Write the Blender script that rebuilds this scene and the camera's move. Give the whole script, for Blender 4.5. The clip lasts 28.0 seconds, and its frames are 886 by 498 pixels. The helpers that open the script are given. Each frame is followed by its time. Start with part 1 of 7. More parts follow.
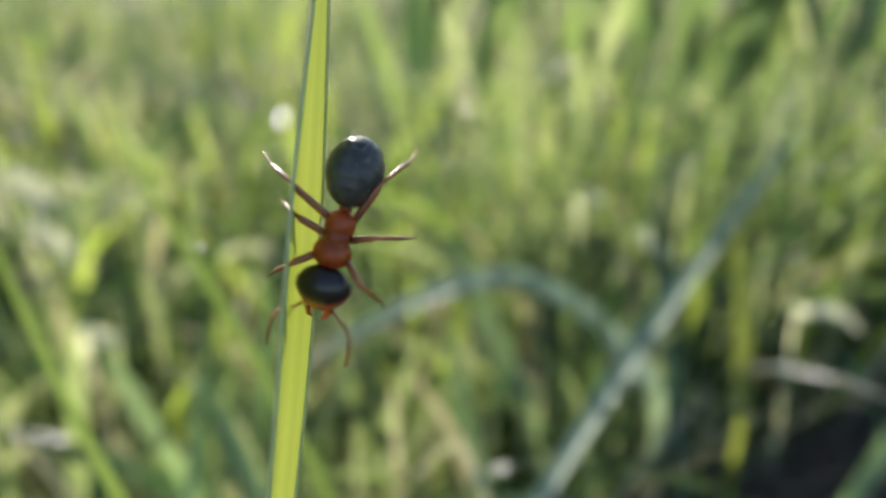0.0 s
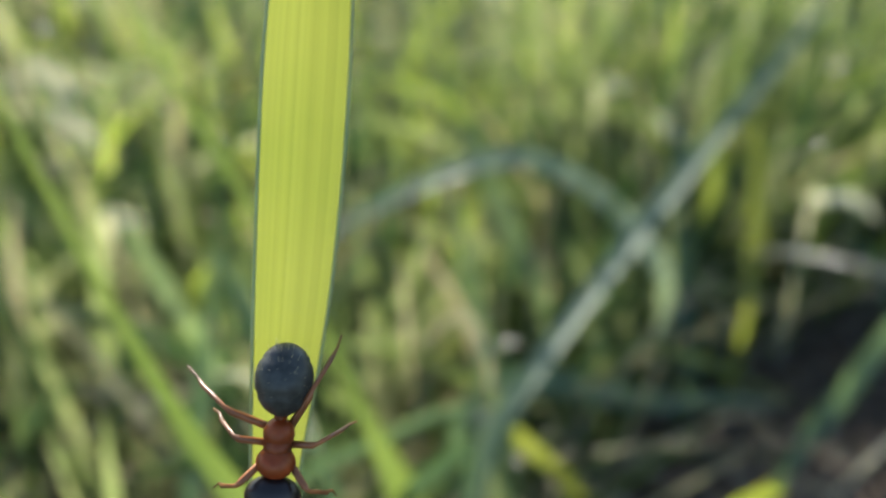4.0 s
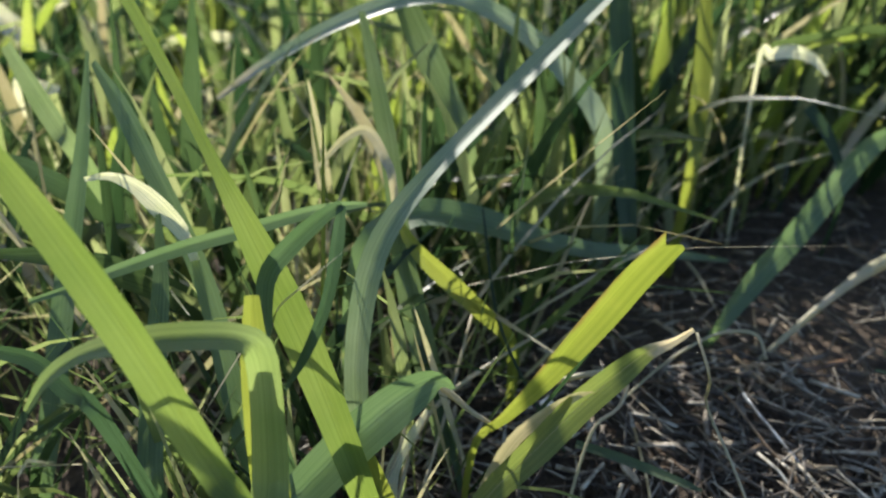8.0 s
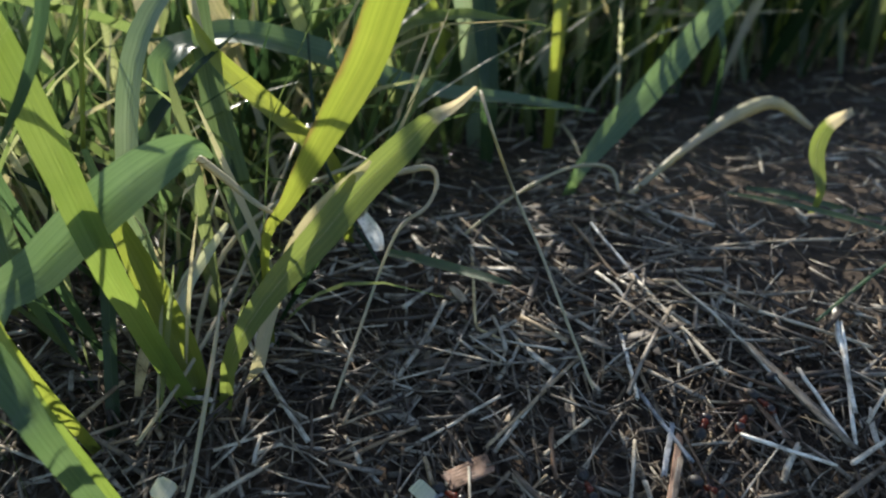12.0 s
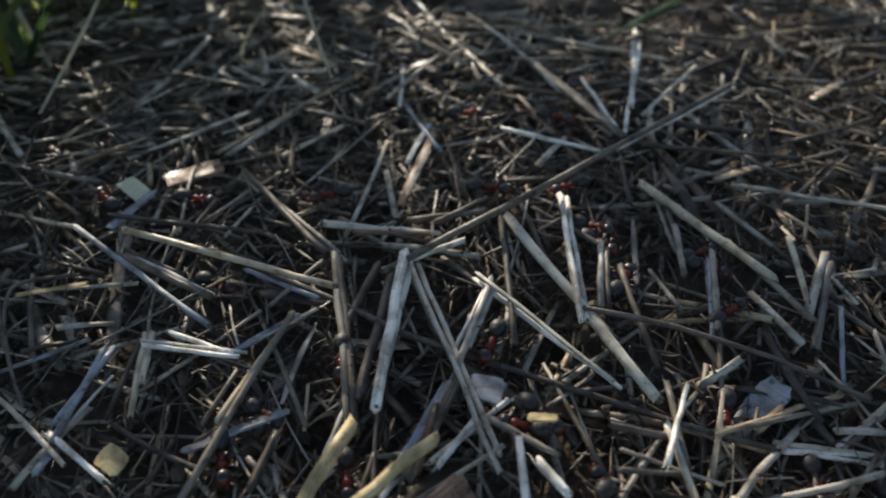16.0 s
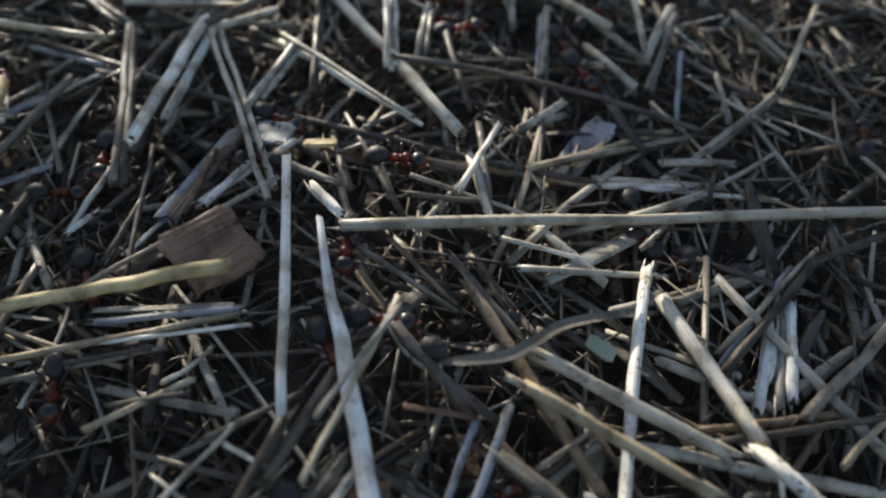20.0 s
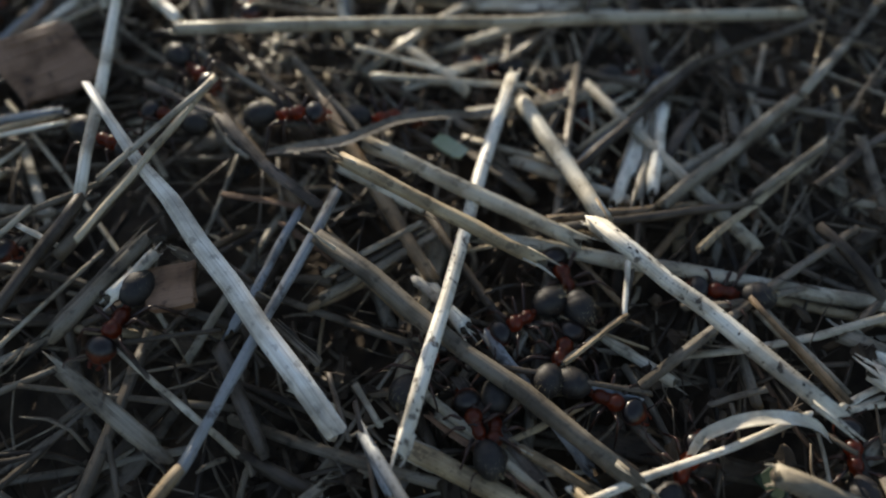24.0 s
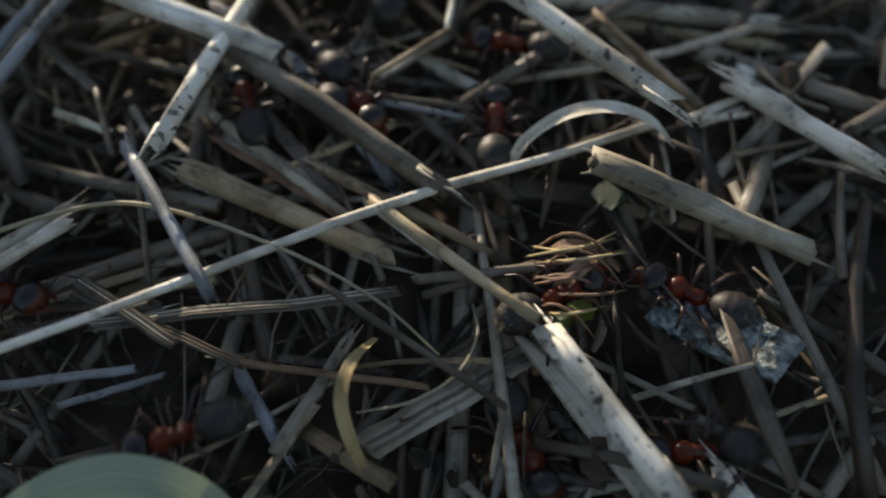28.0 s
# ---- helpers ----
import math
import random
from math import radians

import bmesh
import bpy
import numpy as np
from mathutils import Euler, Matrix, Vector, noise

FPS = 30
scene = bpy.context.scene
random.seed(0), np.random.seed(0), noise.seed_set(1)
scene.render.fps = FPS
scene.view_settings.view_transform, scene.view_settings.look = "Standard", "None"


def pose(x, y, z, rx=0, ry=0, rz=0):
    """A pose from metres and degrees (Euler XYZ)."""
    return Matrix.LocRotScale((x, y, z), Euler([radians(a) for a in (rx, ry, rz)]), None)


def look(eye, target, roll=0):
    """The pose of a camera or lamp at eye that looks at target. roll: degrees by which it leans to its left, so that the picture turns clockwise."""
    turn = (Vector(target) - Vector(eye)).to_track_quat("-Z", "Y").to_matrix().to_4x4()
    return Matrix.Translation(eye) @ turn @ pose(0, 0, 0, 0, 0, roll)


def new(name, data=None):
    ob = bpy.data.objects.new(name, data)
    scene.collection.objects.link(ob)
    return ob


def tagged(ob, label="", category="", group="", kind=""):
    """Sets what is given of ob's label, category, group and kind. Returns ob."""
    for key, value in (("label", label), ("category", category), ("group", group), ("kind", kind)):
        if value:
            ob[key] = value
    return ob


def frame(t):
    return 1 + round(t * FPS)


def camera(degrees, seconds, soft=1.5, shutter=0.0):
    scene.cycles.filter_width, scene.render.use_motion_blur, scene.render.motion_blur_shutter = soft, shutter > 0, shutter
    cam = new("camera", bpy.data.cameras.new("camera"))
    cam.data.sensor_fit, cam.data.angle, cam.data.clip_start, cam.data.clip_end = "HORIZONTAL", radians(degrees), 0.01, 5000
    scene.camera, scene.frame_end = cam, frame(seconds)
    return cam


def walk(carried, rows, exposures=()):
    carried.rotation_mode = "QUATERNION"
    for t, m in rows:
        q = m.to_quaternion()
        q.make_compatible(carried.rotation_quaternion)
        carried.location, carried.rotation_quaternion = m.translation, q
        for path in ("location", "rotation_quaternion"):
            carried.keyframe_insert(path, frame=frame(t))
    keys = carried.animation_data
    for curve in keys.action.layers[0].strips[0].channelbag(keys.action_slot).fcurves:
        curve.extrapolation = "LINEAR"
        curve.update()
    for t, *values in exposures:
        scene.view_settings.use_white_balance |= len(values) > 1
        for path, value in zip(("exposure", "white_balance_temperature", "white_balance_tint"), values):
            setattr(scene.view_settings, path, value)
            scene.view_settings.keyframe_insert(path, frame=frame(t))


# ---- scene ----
# Camera and its way: a slow glide down a tall grass leaf to the straw of an ant nest.
cam = camera(60.0, 28.0, soft=2.0, shutter=0.5)
PATH = [
    (0, pose(-0.00575, 0.00491, 0.16802, 67.70, -0.09, -2.28)),
    (0.5, pose(-0.00545, 0.00432, 0.16836, 67.18, 0.16, -2.15)),
    (1, pose(-0.00538, 0.00319, 0.16823, 66.51, 0.12, -1.98)),
    (1.5, pose(-0.00504, 0.00222, 0.16806, 64.57, 1.48, -1.94)),
    (2, pose(-0.00518, 0.00162, 0.16766, 63.89, 1.76, -1.77)),
    (2.5, pose(-0.00523, 0.00162, 0.16757, 63.38, 2.10, -1.79)),
    (4.5, pose(-0.00000, -0.00000, 0.16000, 60.00, -0.00, -0.00)),
    (5, pose(0.00154, -0.00037, 0.15679, 59.88, 0.13, -0.20)),
    (5.5, pose(0.00275, -0.00093, 0.15330, 59.73, 0.24, -0.32)),
    (6, pose(0.00400, -0.00154, 0.14875, 59.23, 0.21, -0.35)),
    (6.5, pose(0.00632, -0.00168, 0.14411, 58.94, 0.17, -0.60)),
    (7, pose(0.00859, -0.00232, 0.13920, 58.49, -0.06, -0.67)),
    (7.5, pose(0.01163, -0.00332, 0.13381, 58.01, -0.36, -0.90)),
    (8, pose(0.01489, -0.00429, 0.12909, 58.00, -0.26, -1.24)),
    (8.5, pose(0.01895, -0.00529, 0.12387, 57.90, -0.18, -1.62)),
    (9, pose(0.02314, -0.00650, 0.11838, 57.82, -0.13, -2.28)),
    (9.5, pose(0.02681, -0.00753, 0.11343, 57.38, -0.26, -2.58)),
    (10, pose(0.03021, -0.00842, 0.10957, 57.20, -0.26, -3.10)),
    (10.5, pose(0.03327, -0.00929, 0.10657, 57.01, -0.34, -3.38)),
    (11, pose(0.03686, -0.01004, 0.10304, 56.55, -0.35, -3.57)),
    (11.5, pose(0.04083, -0.01169, 0.09941, 56.85, -0.10, -3.82)),
    (13.5, pose(0.05871, -0.02252, 0.07833, 56.22, 1.14, -4.17)),
    (14, pose(0.06312, -0.02417, 0.07126, 55.12, 0.84, -4.93)),
    (14.5, pose(0.06752, -0.02596, 0.06486, 54.62, 0.71, -5.53)),
    (15, pose(0.07094, -0.02730, 0.06034, 53.99, 0.71, -5.85)),
    (15.5, pose(0.07352, -0.02826, 0.05782, 53.95, 0.67, -6.19)),
    (16, pose(0.07716, -0.02902, 0.05670, 53.70, 0.65, -6.78)),
    (16.5, pose(0.07989, -0.02976, 0.05523, 53.81, 0.70, -7.26)),
    (17, pose(0.08241, -0.03119, 0.05063, 53.33, 0.97, -7.77)),
    (17.5, pose(0.08478, -0.03289, 0.04632, 52.76, 1.04, -8.32)),
    (18, pose(0.08675, -0.03406, 0.04315, 52.49, 1.19, -8.63)),
    (18.5, pose(0.08868, -0.03532, 0.04070, 52.36, 1.33, -8.70)),
    (19, pose(0.09067, -0.03643, 0.03824, 51.80, 1.46, -8.93)),
    (19.5, pose(0.09216, -0.03729, 0.03651, 51.72, 1.60, -9.14)),
    (20, pose(0.09335, -0.03825, 0.03439, 51.36, 1.75, -9.34)),
    (20.5, pose(0.09465, -0.03910, 0.03261, 50.79, 2.00, -9.45)),
    (21, pose(0.09615, -0.04025, 0.03071, 50.98, 2.37, -9.25)),
    (21.5, pose(0.09766, -0.04111, 0.02945, 50.90, 2.87, -9.23)),
    (23.5, pose(0.10318, -0.04516, 0.02264, 50.83, 3.84, -8.82)),
    (24, pose(0.10396, -0.04573, 0.02094, 50.63, 3.39, -9.26)),
    (24.5, pose(0.10474, -0.04658, 0.01881, 50.46, 3.42, -9.32)),
    (25, pose(0.10602, -0.04752, 0.01701, 50.47, 3.72, -9.32)),
    (25.5, pose(0.10747, -0.04841, 0.01542, 50.40, 3.96, -9.23)),
    (26, pose(0.10894, -0.04966, 0.01310, 50.53, 4.46, -9.07)),
    (26.5, pose(0.10963, -0.05088, 0.01046, 51.32, 4.85, -9.32)),
    (27, pose(0.11086, -0.05188, 0.00851, 51.94, 5.47, -8.81)),
    (27.5, pose(0.11242, -0.05241, 0.00721, 50.14, 5.70, -8.74)),
    (28, pose(0.11248, -0.05194, 0.00616, 48.82, 4.87, -10.32)),
]
EXPOSURES = [(0, 0.95, 6250, 10), (4, 0.9, 6250, 10), (8.5, 0.70, 6250, 10), (11.5, 0.7, 6300, 10), (14, 0.45, 6600, 10), (17, 0.27, 6720, 10),
             (21, 0.48, 6850, 10), (25, 0.31, 7250, 10), (27, 0.40, 7300, 10), (28, 0.22, 7500, 10)]
walk(cam, PATH, EXPOSURES)

# The lens is open wide; its focus is pulled from the leaf to the straw.
FOCUS = [(0, 0.037), (2.5, 0.037), (4.5, 0.034), (5.2, 0.036), (6.0, 0.055), (6.6, 0.08), (7.2, 0.105),
         (9.0, 0.118), (11.5, 0.122), (13.5, 0.105), (15.0, 0.090), (17.0, 0.075), (20.0, 0.061), (23.5, 0.046), (26.0, 0.038), (28.0, 0.033)]

# ---- light ----
SUN_AZIMUTH, SUN_ELEVATION = -16.0, 28.0      # degrees left of straight ahead, above the horizon
world = bpy.data.worlds.new("sky")
scene.world = world
world.use_nodes = True
wn = world.node_tree.nodes
sky = wn.new("ShaderNodeTexSky")
sky.sky_type, sky.sun_disc = "NISHITA", False
sky.sun_elevation, sky.sun_rotation = radians(SUN_ELEVATION), radians(SUN_AZIMUTH)
wn["Background"].inputs["Strength"].default_value = 0.13
world.node_tree.links.new(sky.outputs[0], wn["Background"].inputs[0])
sun = new("sun", bpy.data.lights.new("sun", "SUN"))
sun.data.energy, sun.data.angle, sun.data.color = 5.0, radians(0.6), (1.0, 0.93, 0.80)
az, el = radians(SUN_AZIMUTH), radians(SUN_ELEVATION)
SUN_WAY = Vector((math.sin(az) * math.cos(el), math.cos(az) * math.cos(el), math.sin(el)))
sun.matrix_world = look(SUN_WAY * 2.0, (0, 0, 0))


# ---- materials ----
def material(name, rough=0.6, metal=0.0):
    m = bpy.data.materials.new(name)
    m.use_nodes = True
    n = m.node_tree.nodes
    p = n["Principled BSDF"]
    p.inputs["Roughness"].default_value, p.inputs["Metallic"].default_value = rough, metal
    return m, n, m.node_tree.links, p


def ramp(n, stops):
    r = n.new("ShaderNodeValToRGB")
    while len(r.color_ramp.elements) < len(stops):
        r.color_ramp.elements.new(0.5)
    for e, (at, colour) in zip(r.color_ramp.elements, stops):
        e.position, e.color = at, (*colour, 1.0)
    return r


def mix(n, links, a, b, factor, kind="MIX"):
    x = n.new("ShaderNodeMix")
    x.data_type, x.blend_type = "RGBA", kind
    for socket, value in ((x.inputs["Factor"], factor), (x.inputs["A"], a), (x.inputs["B"], b)):
        if isinstance(value, (int, float)):
            socket.default_value = value
        elif isinstance(value, tuple):
            socket.default_value = (*value, 1.0)
        else:
            links.new(value, socket)
    return x.outputs["Result"]


def grain(n, links, scale, detail=4.0, coords="Object", stretch=None):
    tc = n.new("ShaderNodeTexCoord")
    tex = n.new("ShaderNodeTexNoise")
    tex.inputs["Scale"].default_value, tex.inputs["Detail"].default_value = scale, detail
    source = tc.outputs[coords]
    if stretch:
        mp = n.new("ShaderNodeMapping")
        mp.inputs["Scale"].default_value = stretch
        links.new(source, mp.inputs["Vector"])
        source = mp.outputs["Vector"]
    links.new(source, tex.inputs["Vector"])
    return tex.outputs["Fac"]


def bump(n, links, p, height, strength, distance):
    b = n.new("ShaderNodeBump")
    b.inputs["Strength"].default_value, b.inputs["Distance"].default_value = strength, distance
    links.new(height, b.inputs["Height"])
    links.new(b.outputs["Normal"], p.inputs["Normal"])


def random_per(n, island):
    if island:
        return n.new("ShaderNodeNewGeometry").outputs["Random Per Island"]
    return n.new("ShaderNodeObjectInfo").outputs["Random"]


def straw_material(name, stops, island, spots=0.35):
    """Dry weathered plant stalk: pale to grey, finely ribbed along its length (UV v), mouldy in patches, with black specks."""
    m, n, links, p = material(name, 0.5)
    tone = ramp(n, stops)
    links.new(random_per(n, island), tone.inputs["Fac"])
    streak = grain(n, links, 1.0, 3.0, "UV", (30.0, 1.1, 1.0))
    streaks = ramp(n, [(0.32, (0.50, 0.46, 0.41)), (0.47, (0.86, 0.84, 0.81)), (0.64, (1.10, 1.10, 1.08))])
    links.new(streak, streaks.inputs["Fac"])
    colour = mix(n, links, tone.outputs["Color"], streaks.outputs["Color"], 0.62, "MULTIPLY")
    cloud = grain(n, links, 330.0, 6.0)
    patch = ramp(n, [(0.36, (0.20, 0.16, 0.12)), (0.46, (0.66, 0.60, 0.52)), (0.56, (1.0, 0.98, 0.95)), (0.70, (1.14, 1.13, 1.12))])
    links.new(cloud, patch.inputs["Fac"])
    colour = mix(n, links, colour, patch.outputs["Color"], 0.72, "MULTIPLY")
    mould = grain(n, links, 1500.0, 3.0)
    stain = ramp(n, [(0.33, (0.13, 0.11, 0.10)), (0.41, (1.0, 1.0, 1.0))])
    links.new(mould, stain.inputs["Fac"])
    colour = mix(n, links, colour, stain.outputs["Color"], min(1.0, 0.35 + 0.6 * spots), "MULTIPLY")
    speck = ramp(n, [(0.315, (0.03, 0.027, 0.025)), (0.37, (1.0, 1.0, 1.0))])
    links.new(grain(n, links, 1.0, 2.0, "UV", (9.0, 40.0, 1.0)), speck.inputs["Fac"])
    colour = mix(n, links, colour, speck.outputs["Color"], spots, "MULTIPLY")
    links.new(colour, p.inputs["Base Color"])
    gloss = ramp(n, [(0.40, (0.72, 0.72, 0.72)), (0.62, (0.36, 0.36, 0.36))])
    links.new(cloud, gloss.inputs["Fac"])
    links.new(gloss.outputs["Color"], p.inputs["Roughness"])
    p.inputs["Specular IOR Level"].default_value = 0.5
    bump(n, links, p, mix(n, links, streak, mould, 0.45), 0.55, 0.00014)
    return m


def leaf_material(name, stops, island, glow=0.55, rough=0.42, dry=None, veined=0.8, wax=0.25, margin=False, lit=(1.66, 1.62, 1.12)):
    """A grass leaf: fine parallel veins along UV v, light shining through, a waxy face."""
    m, n, links, p = material(name, rough)
    tone = ramp(n, stops)
    links.new(random_per(n, island), tone.inputs["Fac"])
    vein = grain(n, links, 1.0, 3.0, "UV", (26.0, 0.30, 1.0))
    veins = ramp(n, [(0.36, (0.58, 0.64, 0.52)), (0.50, (0.92, 0.94, 0.88)), (0.64, (1.10, 1.10, 1.06))])
    links.new(vein, veins.inputs["Fac"])
    colour = mix(n, links, tone.outputs["Color"], veins.outputs["Color"], veined, "MULTIPLY")
    blotch = ramp(n, [(0.40, (0.80, 0.86, 0.66)), (0.62, (1.06, 1.02, 1.0))])
    links.new(grain(n, links, 90.0, 3.0), blotch.inputs["Fac"])
    colour = mix(n, links, colour, blotch.outputs["Color"], 0.55, "MULTIPLY")
    if dry:
        tip = n.new("ShaderNodeSeparateXYZ")
        links.new(n.new("ShaderNodeTexCoord").outputs["UV"], tip.inputs[0])
        add = n.new("ShaderNodeMath")
        add.operation, add.inputs[1].default_value = "MULTIPLY_ADD", 0.10
        links.new(grain(n, links, 400.0, 3.0), add.inputs[0])
        links.new(tip.outputs["Y"], add.inputs[2])
        edge = ramp(n, [(dry, (0, 0, 0)), (min(dry + 0.06, 1.0), (1, 1, 1))])
        links.new(add.outputs[0], edge.inputs["Fac"])
        colour = mix(n, links, colour, (0.48, 0.43, 0.36), edge.outputs["Color"])
    if margin:
        edge_of = n.new("ShaderNodeSeparateXYZ")
        links.new(n.new("ShaderNodeTexCoord").outputs["UV"], edge_of.inputs[0])
        rust = n.new("ShaderNodeMath")
        rust.operation, rust.inputs[1].default_value = "MULTIPLY_ADD", 0.5
        links.new(grain(n, links, 160.0, 4.0), rust.inputs[0])
        links.new(edge_of.outputs["X"], rust.inputs[2])
        rusty = ramp(n, [(0.22, (1, 1, 1)), (0.40, (0, 0, 0))])
        links.new(rust.outputs[0], rusty.inputs["Fac"])
        colour = mix(n, links, colour, (0.115, 0.082, 0.036), rusty.outputs["Color"])
    links.new(colour, p.inputs["Base Color"])
    p.inputs["Specular IOR Level"].default_value = 0.6
    p.inputs["Coat Weight"].default_value, p.inputs["Coat Roughness"].default_value = wax, 0.5
    bump(n, links, p, vein, 0.45, 0.00018)
    through_light = n.new("ShaderNodeBsdfTranslucent")
    bright = mix(n, links, colour, lit, 1.0, "MULTIPLY")
    links.new(bright, through_light.inputs["Color"])
    both = n.new("ShaderNodeMixShader")
    both.inputs[0].default_value = glow
    links.new(p.outputs[0], both.inputs[1])
    links.new(through_light.outputs[0], both.inputs[2])
    links.new(both.outputs[0], n["Material Output"].inputs["Surface"])
    return m


def plain_material(name, dark, light, scale, rough, bumps=0.0, depth=0.0003, coat=0.0):
    m, n, links, p = material(name, rough)
    tone = ramp(n, [(0.35, dark), (0.65, light)])
    g = grain(n, links, scale, 5.0)
    links.new(g, tone.inputs["Fac"])
    links.new(tone.outputs["Color"], p.inputs["Base Color"])
    p.inputs["Coat Weight"].default_value = coat
    if bumps:
        bump(n, links, p, g, bumps, depth)
    return m


def shell_material(name, dark, light, lit, glow):
    """The thin horny shell of an ant: glossy, finely pitted, light shining through."""
    m, n, links, p = material(name, 0.32)
    g = grain(n, links, 1400.0, 4.0)
    tone = ramp(n, [(0.35, dark), (0.65, light)])
    links.new(g, tone.inputs["Fac"])
    links.new(tone.outputs["Color"], p.inputs["Base Color"])
    bump(n, links, p, g, 0.35, 0.00004)
    through_light = n.new("ShaderNodeBsdfTranslucent")
    through_light.inputs["Color"].default_value = (*lit, 1.0)
    both = n.new("ShaderNodeMixShader")
    both.inputs[0].default_value = glow
    links.new(p.outputs[0], both.inputs[1])
    links.new(through_light.outputs[0], both.inputs[2])
    links.new(both.outputs[0], n["Material Output"].inputs["Surface"])
    return m


STRAW_TONES = [(0.0, (0.060, 0.045, 0.034)), (0.28, (0.135, 0.110, 0.083)), (0.52, (0.34, 0.31, 0.255)), (0.76, (0.68, 0.65, 0.56)), (0.88, (0.50, 0.41, 0.27)), (1.0, (0.20, 0.115, 0.065))]
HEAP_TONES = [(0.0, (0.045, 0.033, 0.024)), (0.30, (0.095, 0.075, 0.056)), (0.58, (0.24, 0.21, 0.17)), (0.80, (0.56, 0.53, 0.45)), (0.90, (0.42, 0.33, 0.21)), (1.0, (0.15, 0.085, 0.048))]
straw_one = straw_material("weathered_straw", STRAW_TONES, False)
straw_many = straw_material("weathered_straw_heap", HEAP_TONES, True)
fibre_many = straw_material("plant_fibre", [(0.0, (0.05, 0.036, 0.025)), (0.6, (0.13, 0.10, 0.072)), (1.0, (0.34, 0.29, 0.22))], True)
straw_pale = straw_material("pale_straw", [(0.0, (0.82, 0.80, 0.73)), (1.0, (0.92, 0.90, 0.82))], False, 0.3)
straw_white = straw_material("bleached_straw", [(0.0, (0.95, 0.94, 0.90)), (1.0, (0.97, 0.96, 0.92))], False, 0.15)
straw_beige = straw_material("beige_straw", [(0.0, (0.44, 0.40, 0.32)), (1.0, (0.48, 0.44, 0.35))], False, 0.3)
straw_gold = straw_material("golden_straw", [(0.0, (0.56, 0.44, 0.22)), (1.0, (0.64, 0.52, 0.28))], False, 0.2)
straw_speckled = straw_material("speckled_straw", [(0.0, (0.84, 0.82, 0.75)), (1.0, (0.90, 0.88, 0.80))], False, 0.97)
twig_dark = straw_material("dark_twig", [(0.0, (0.09, 0.075, 0.06)), (1.0, (0.17, 0.14, 0.12))], False, 0.5)
twig_blue = straw_material("bluish_stalk", [(0.0, (0.26, 0.29, 0.33)), (1.0, (0.34, 0.37, 0.41))], False, 0.5)
# Blue is raised in these greens to stand for veiling haze.
GREENS = [(0.0, (0.028, 0.058, 0.036)), (0.35, (0.060, 0.105, 0.062)), (0.75, (0.105, 0.165, 0.090)), (1.0, (0.20, 0.26, 0.15))]
leaf_one = leaf_material("grass_leaf", GREENS, False)
# The field tones hold some haze too, as extra blue.
leaf_many = leaf_material("grass_leaf_field", [(0.0, (0.014, 0.034, 0.019)), (0.35, (0.047, 0.080, 0.042)), (0.7, (0.145, 0.192, 0.084)), (1.0, (0.30, 0.32, 0.22))], True, 0.6, 0.24)
leaf_mid = leaf_material("broad_grass_leaf", [(0.0, (0.105, 0.160, 0.050)), (1.0, (0.125, 0.180, 0.058))], False, 0.60, 0.42, None, 0.6, 0.4, lit=(2.2, 2.05, 1.25))
leaf_torn = leaf_material("torn_grass_leaf_with_brown_margin", [(0.0, (0.150, 0.185, 0.040)), (1.0, (0.165, 0.20, 0.045))], False, 0.58, 0.42, None, 0.6, 0.3, True, (1.85, 1.75, 1.1))
leaf_bright = leaf_material("young_grass_leaf", [(0.0, (0.195, 0.23, 0.050)), (1.0, (0.21, 0.245, 0.055))], False, 0.6, 0.42, None, 0.35)
leaf_blue = leaf_material("bluish_grass_leaf", [(0.0, (0.100, 0.165, 0.092)), (1.0, (0.130, 0.200, 0.112))], False, 0.46, 0.46, None, 0.6, 0.6, lit=(2.0, 1.9, 1.3))
leaf_arch = leaf_material("arched_grass_leaf", [(0.0, (0.155, 0.215, 0.095)), (1.0, (0.17, 0.23, 0.105))], False, 0.55, 0.44, None, 0.6, 0.8, lit=(2.0, 1.9, 1.25))
# Pale bluish base colour carries the sheen of the leaf; the dry tip is its own.
leaf_sheen_tipped = leaf_material("sheen_tinted_grass_leaf_with_dry_tip", [(0.0, (0.25, 0.32, 0.26)), (1.0, (0.28, 0.35, 0.29))], False, 0.35, 0.42, dry=0.92)
leaf_tipped = leaf_material("grass_leaf_with_dry_tip", [(0.0, (0.15, 0.195, 0.065)), (1.0, (0.18, 0.22, 0.075))], False, 0.58, 0.42, dry=0.80, lit=(1.8, 1.7, 1.15))
# Dry leaf colour, whitened so that some leaves pass for sun glints.
leaf_white = leaf_material("white_papery_leaf", [(0.0, (0.70, 0.68, 0.62)), (1.0, (0.76, 0.74, 0.68))], False, 0.4, 0.30)
# The sheen of sun and sky is painted in as a paler green.
leaf_sheen = leaf_material("sheen_tinted_grass_leaf", [(0.0, (0.21, 0.28, 0.20)), (1.0, (0.23, 0.30, 0.22))], False, 0.35, 0.62)
# Lighter copy of the meadow leaf: sunlight put into its base colour.
leaf_sunny = leaf_material("sunlit_tint_grass_leaf", [(0.0, (0.20, 0.26, 0.055)), (1.0, (0.30, 0.35, 0.10))], True, 0.62, 0.38)
leaf_dry = leaf_material("dry_grass_leaf", [(0.0, (0.42, 0.36, 0.26)), (1.0, (0.56, 0.51, 0.42))], True, 0.3, 0.5)
leaf_rim = leaf_material("pale_leaf_rim", [(0.0, (0.42, 0.50, 0.30)), (1.0, (0.45, 0.52, 0.32))], False, 0.3, 0.4)
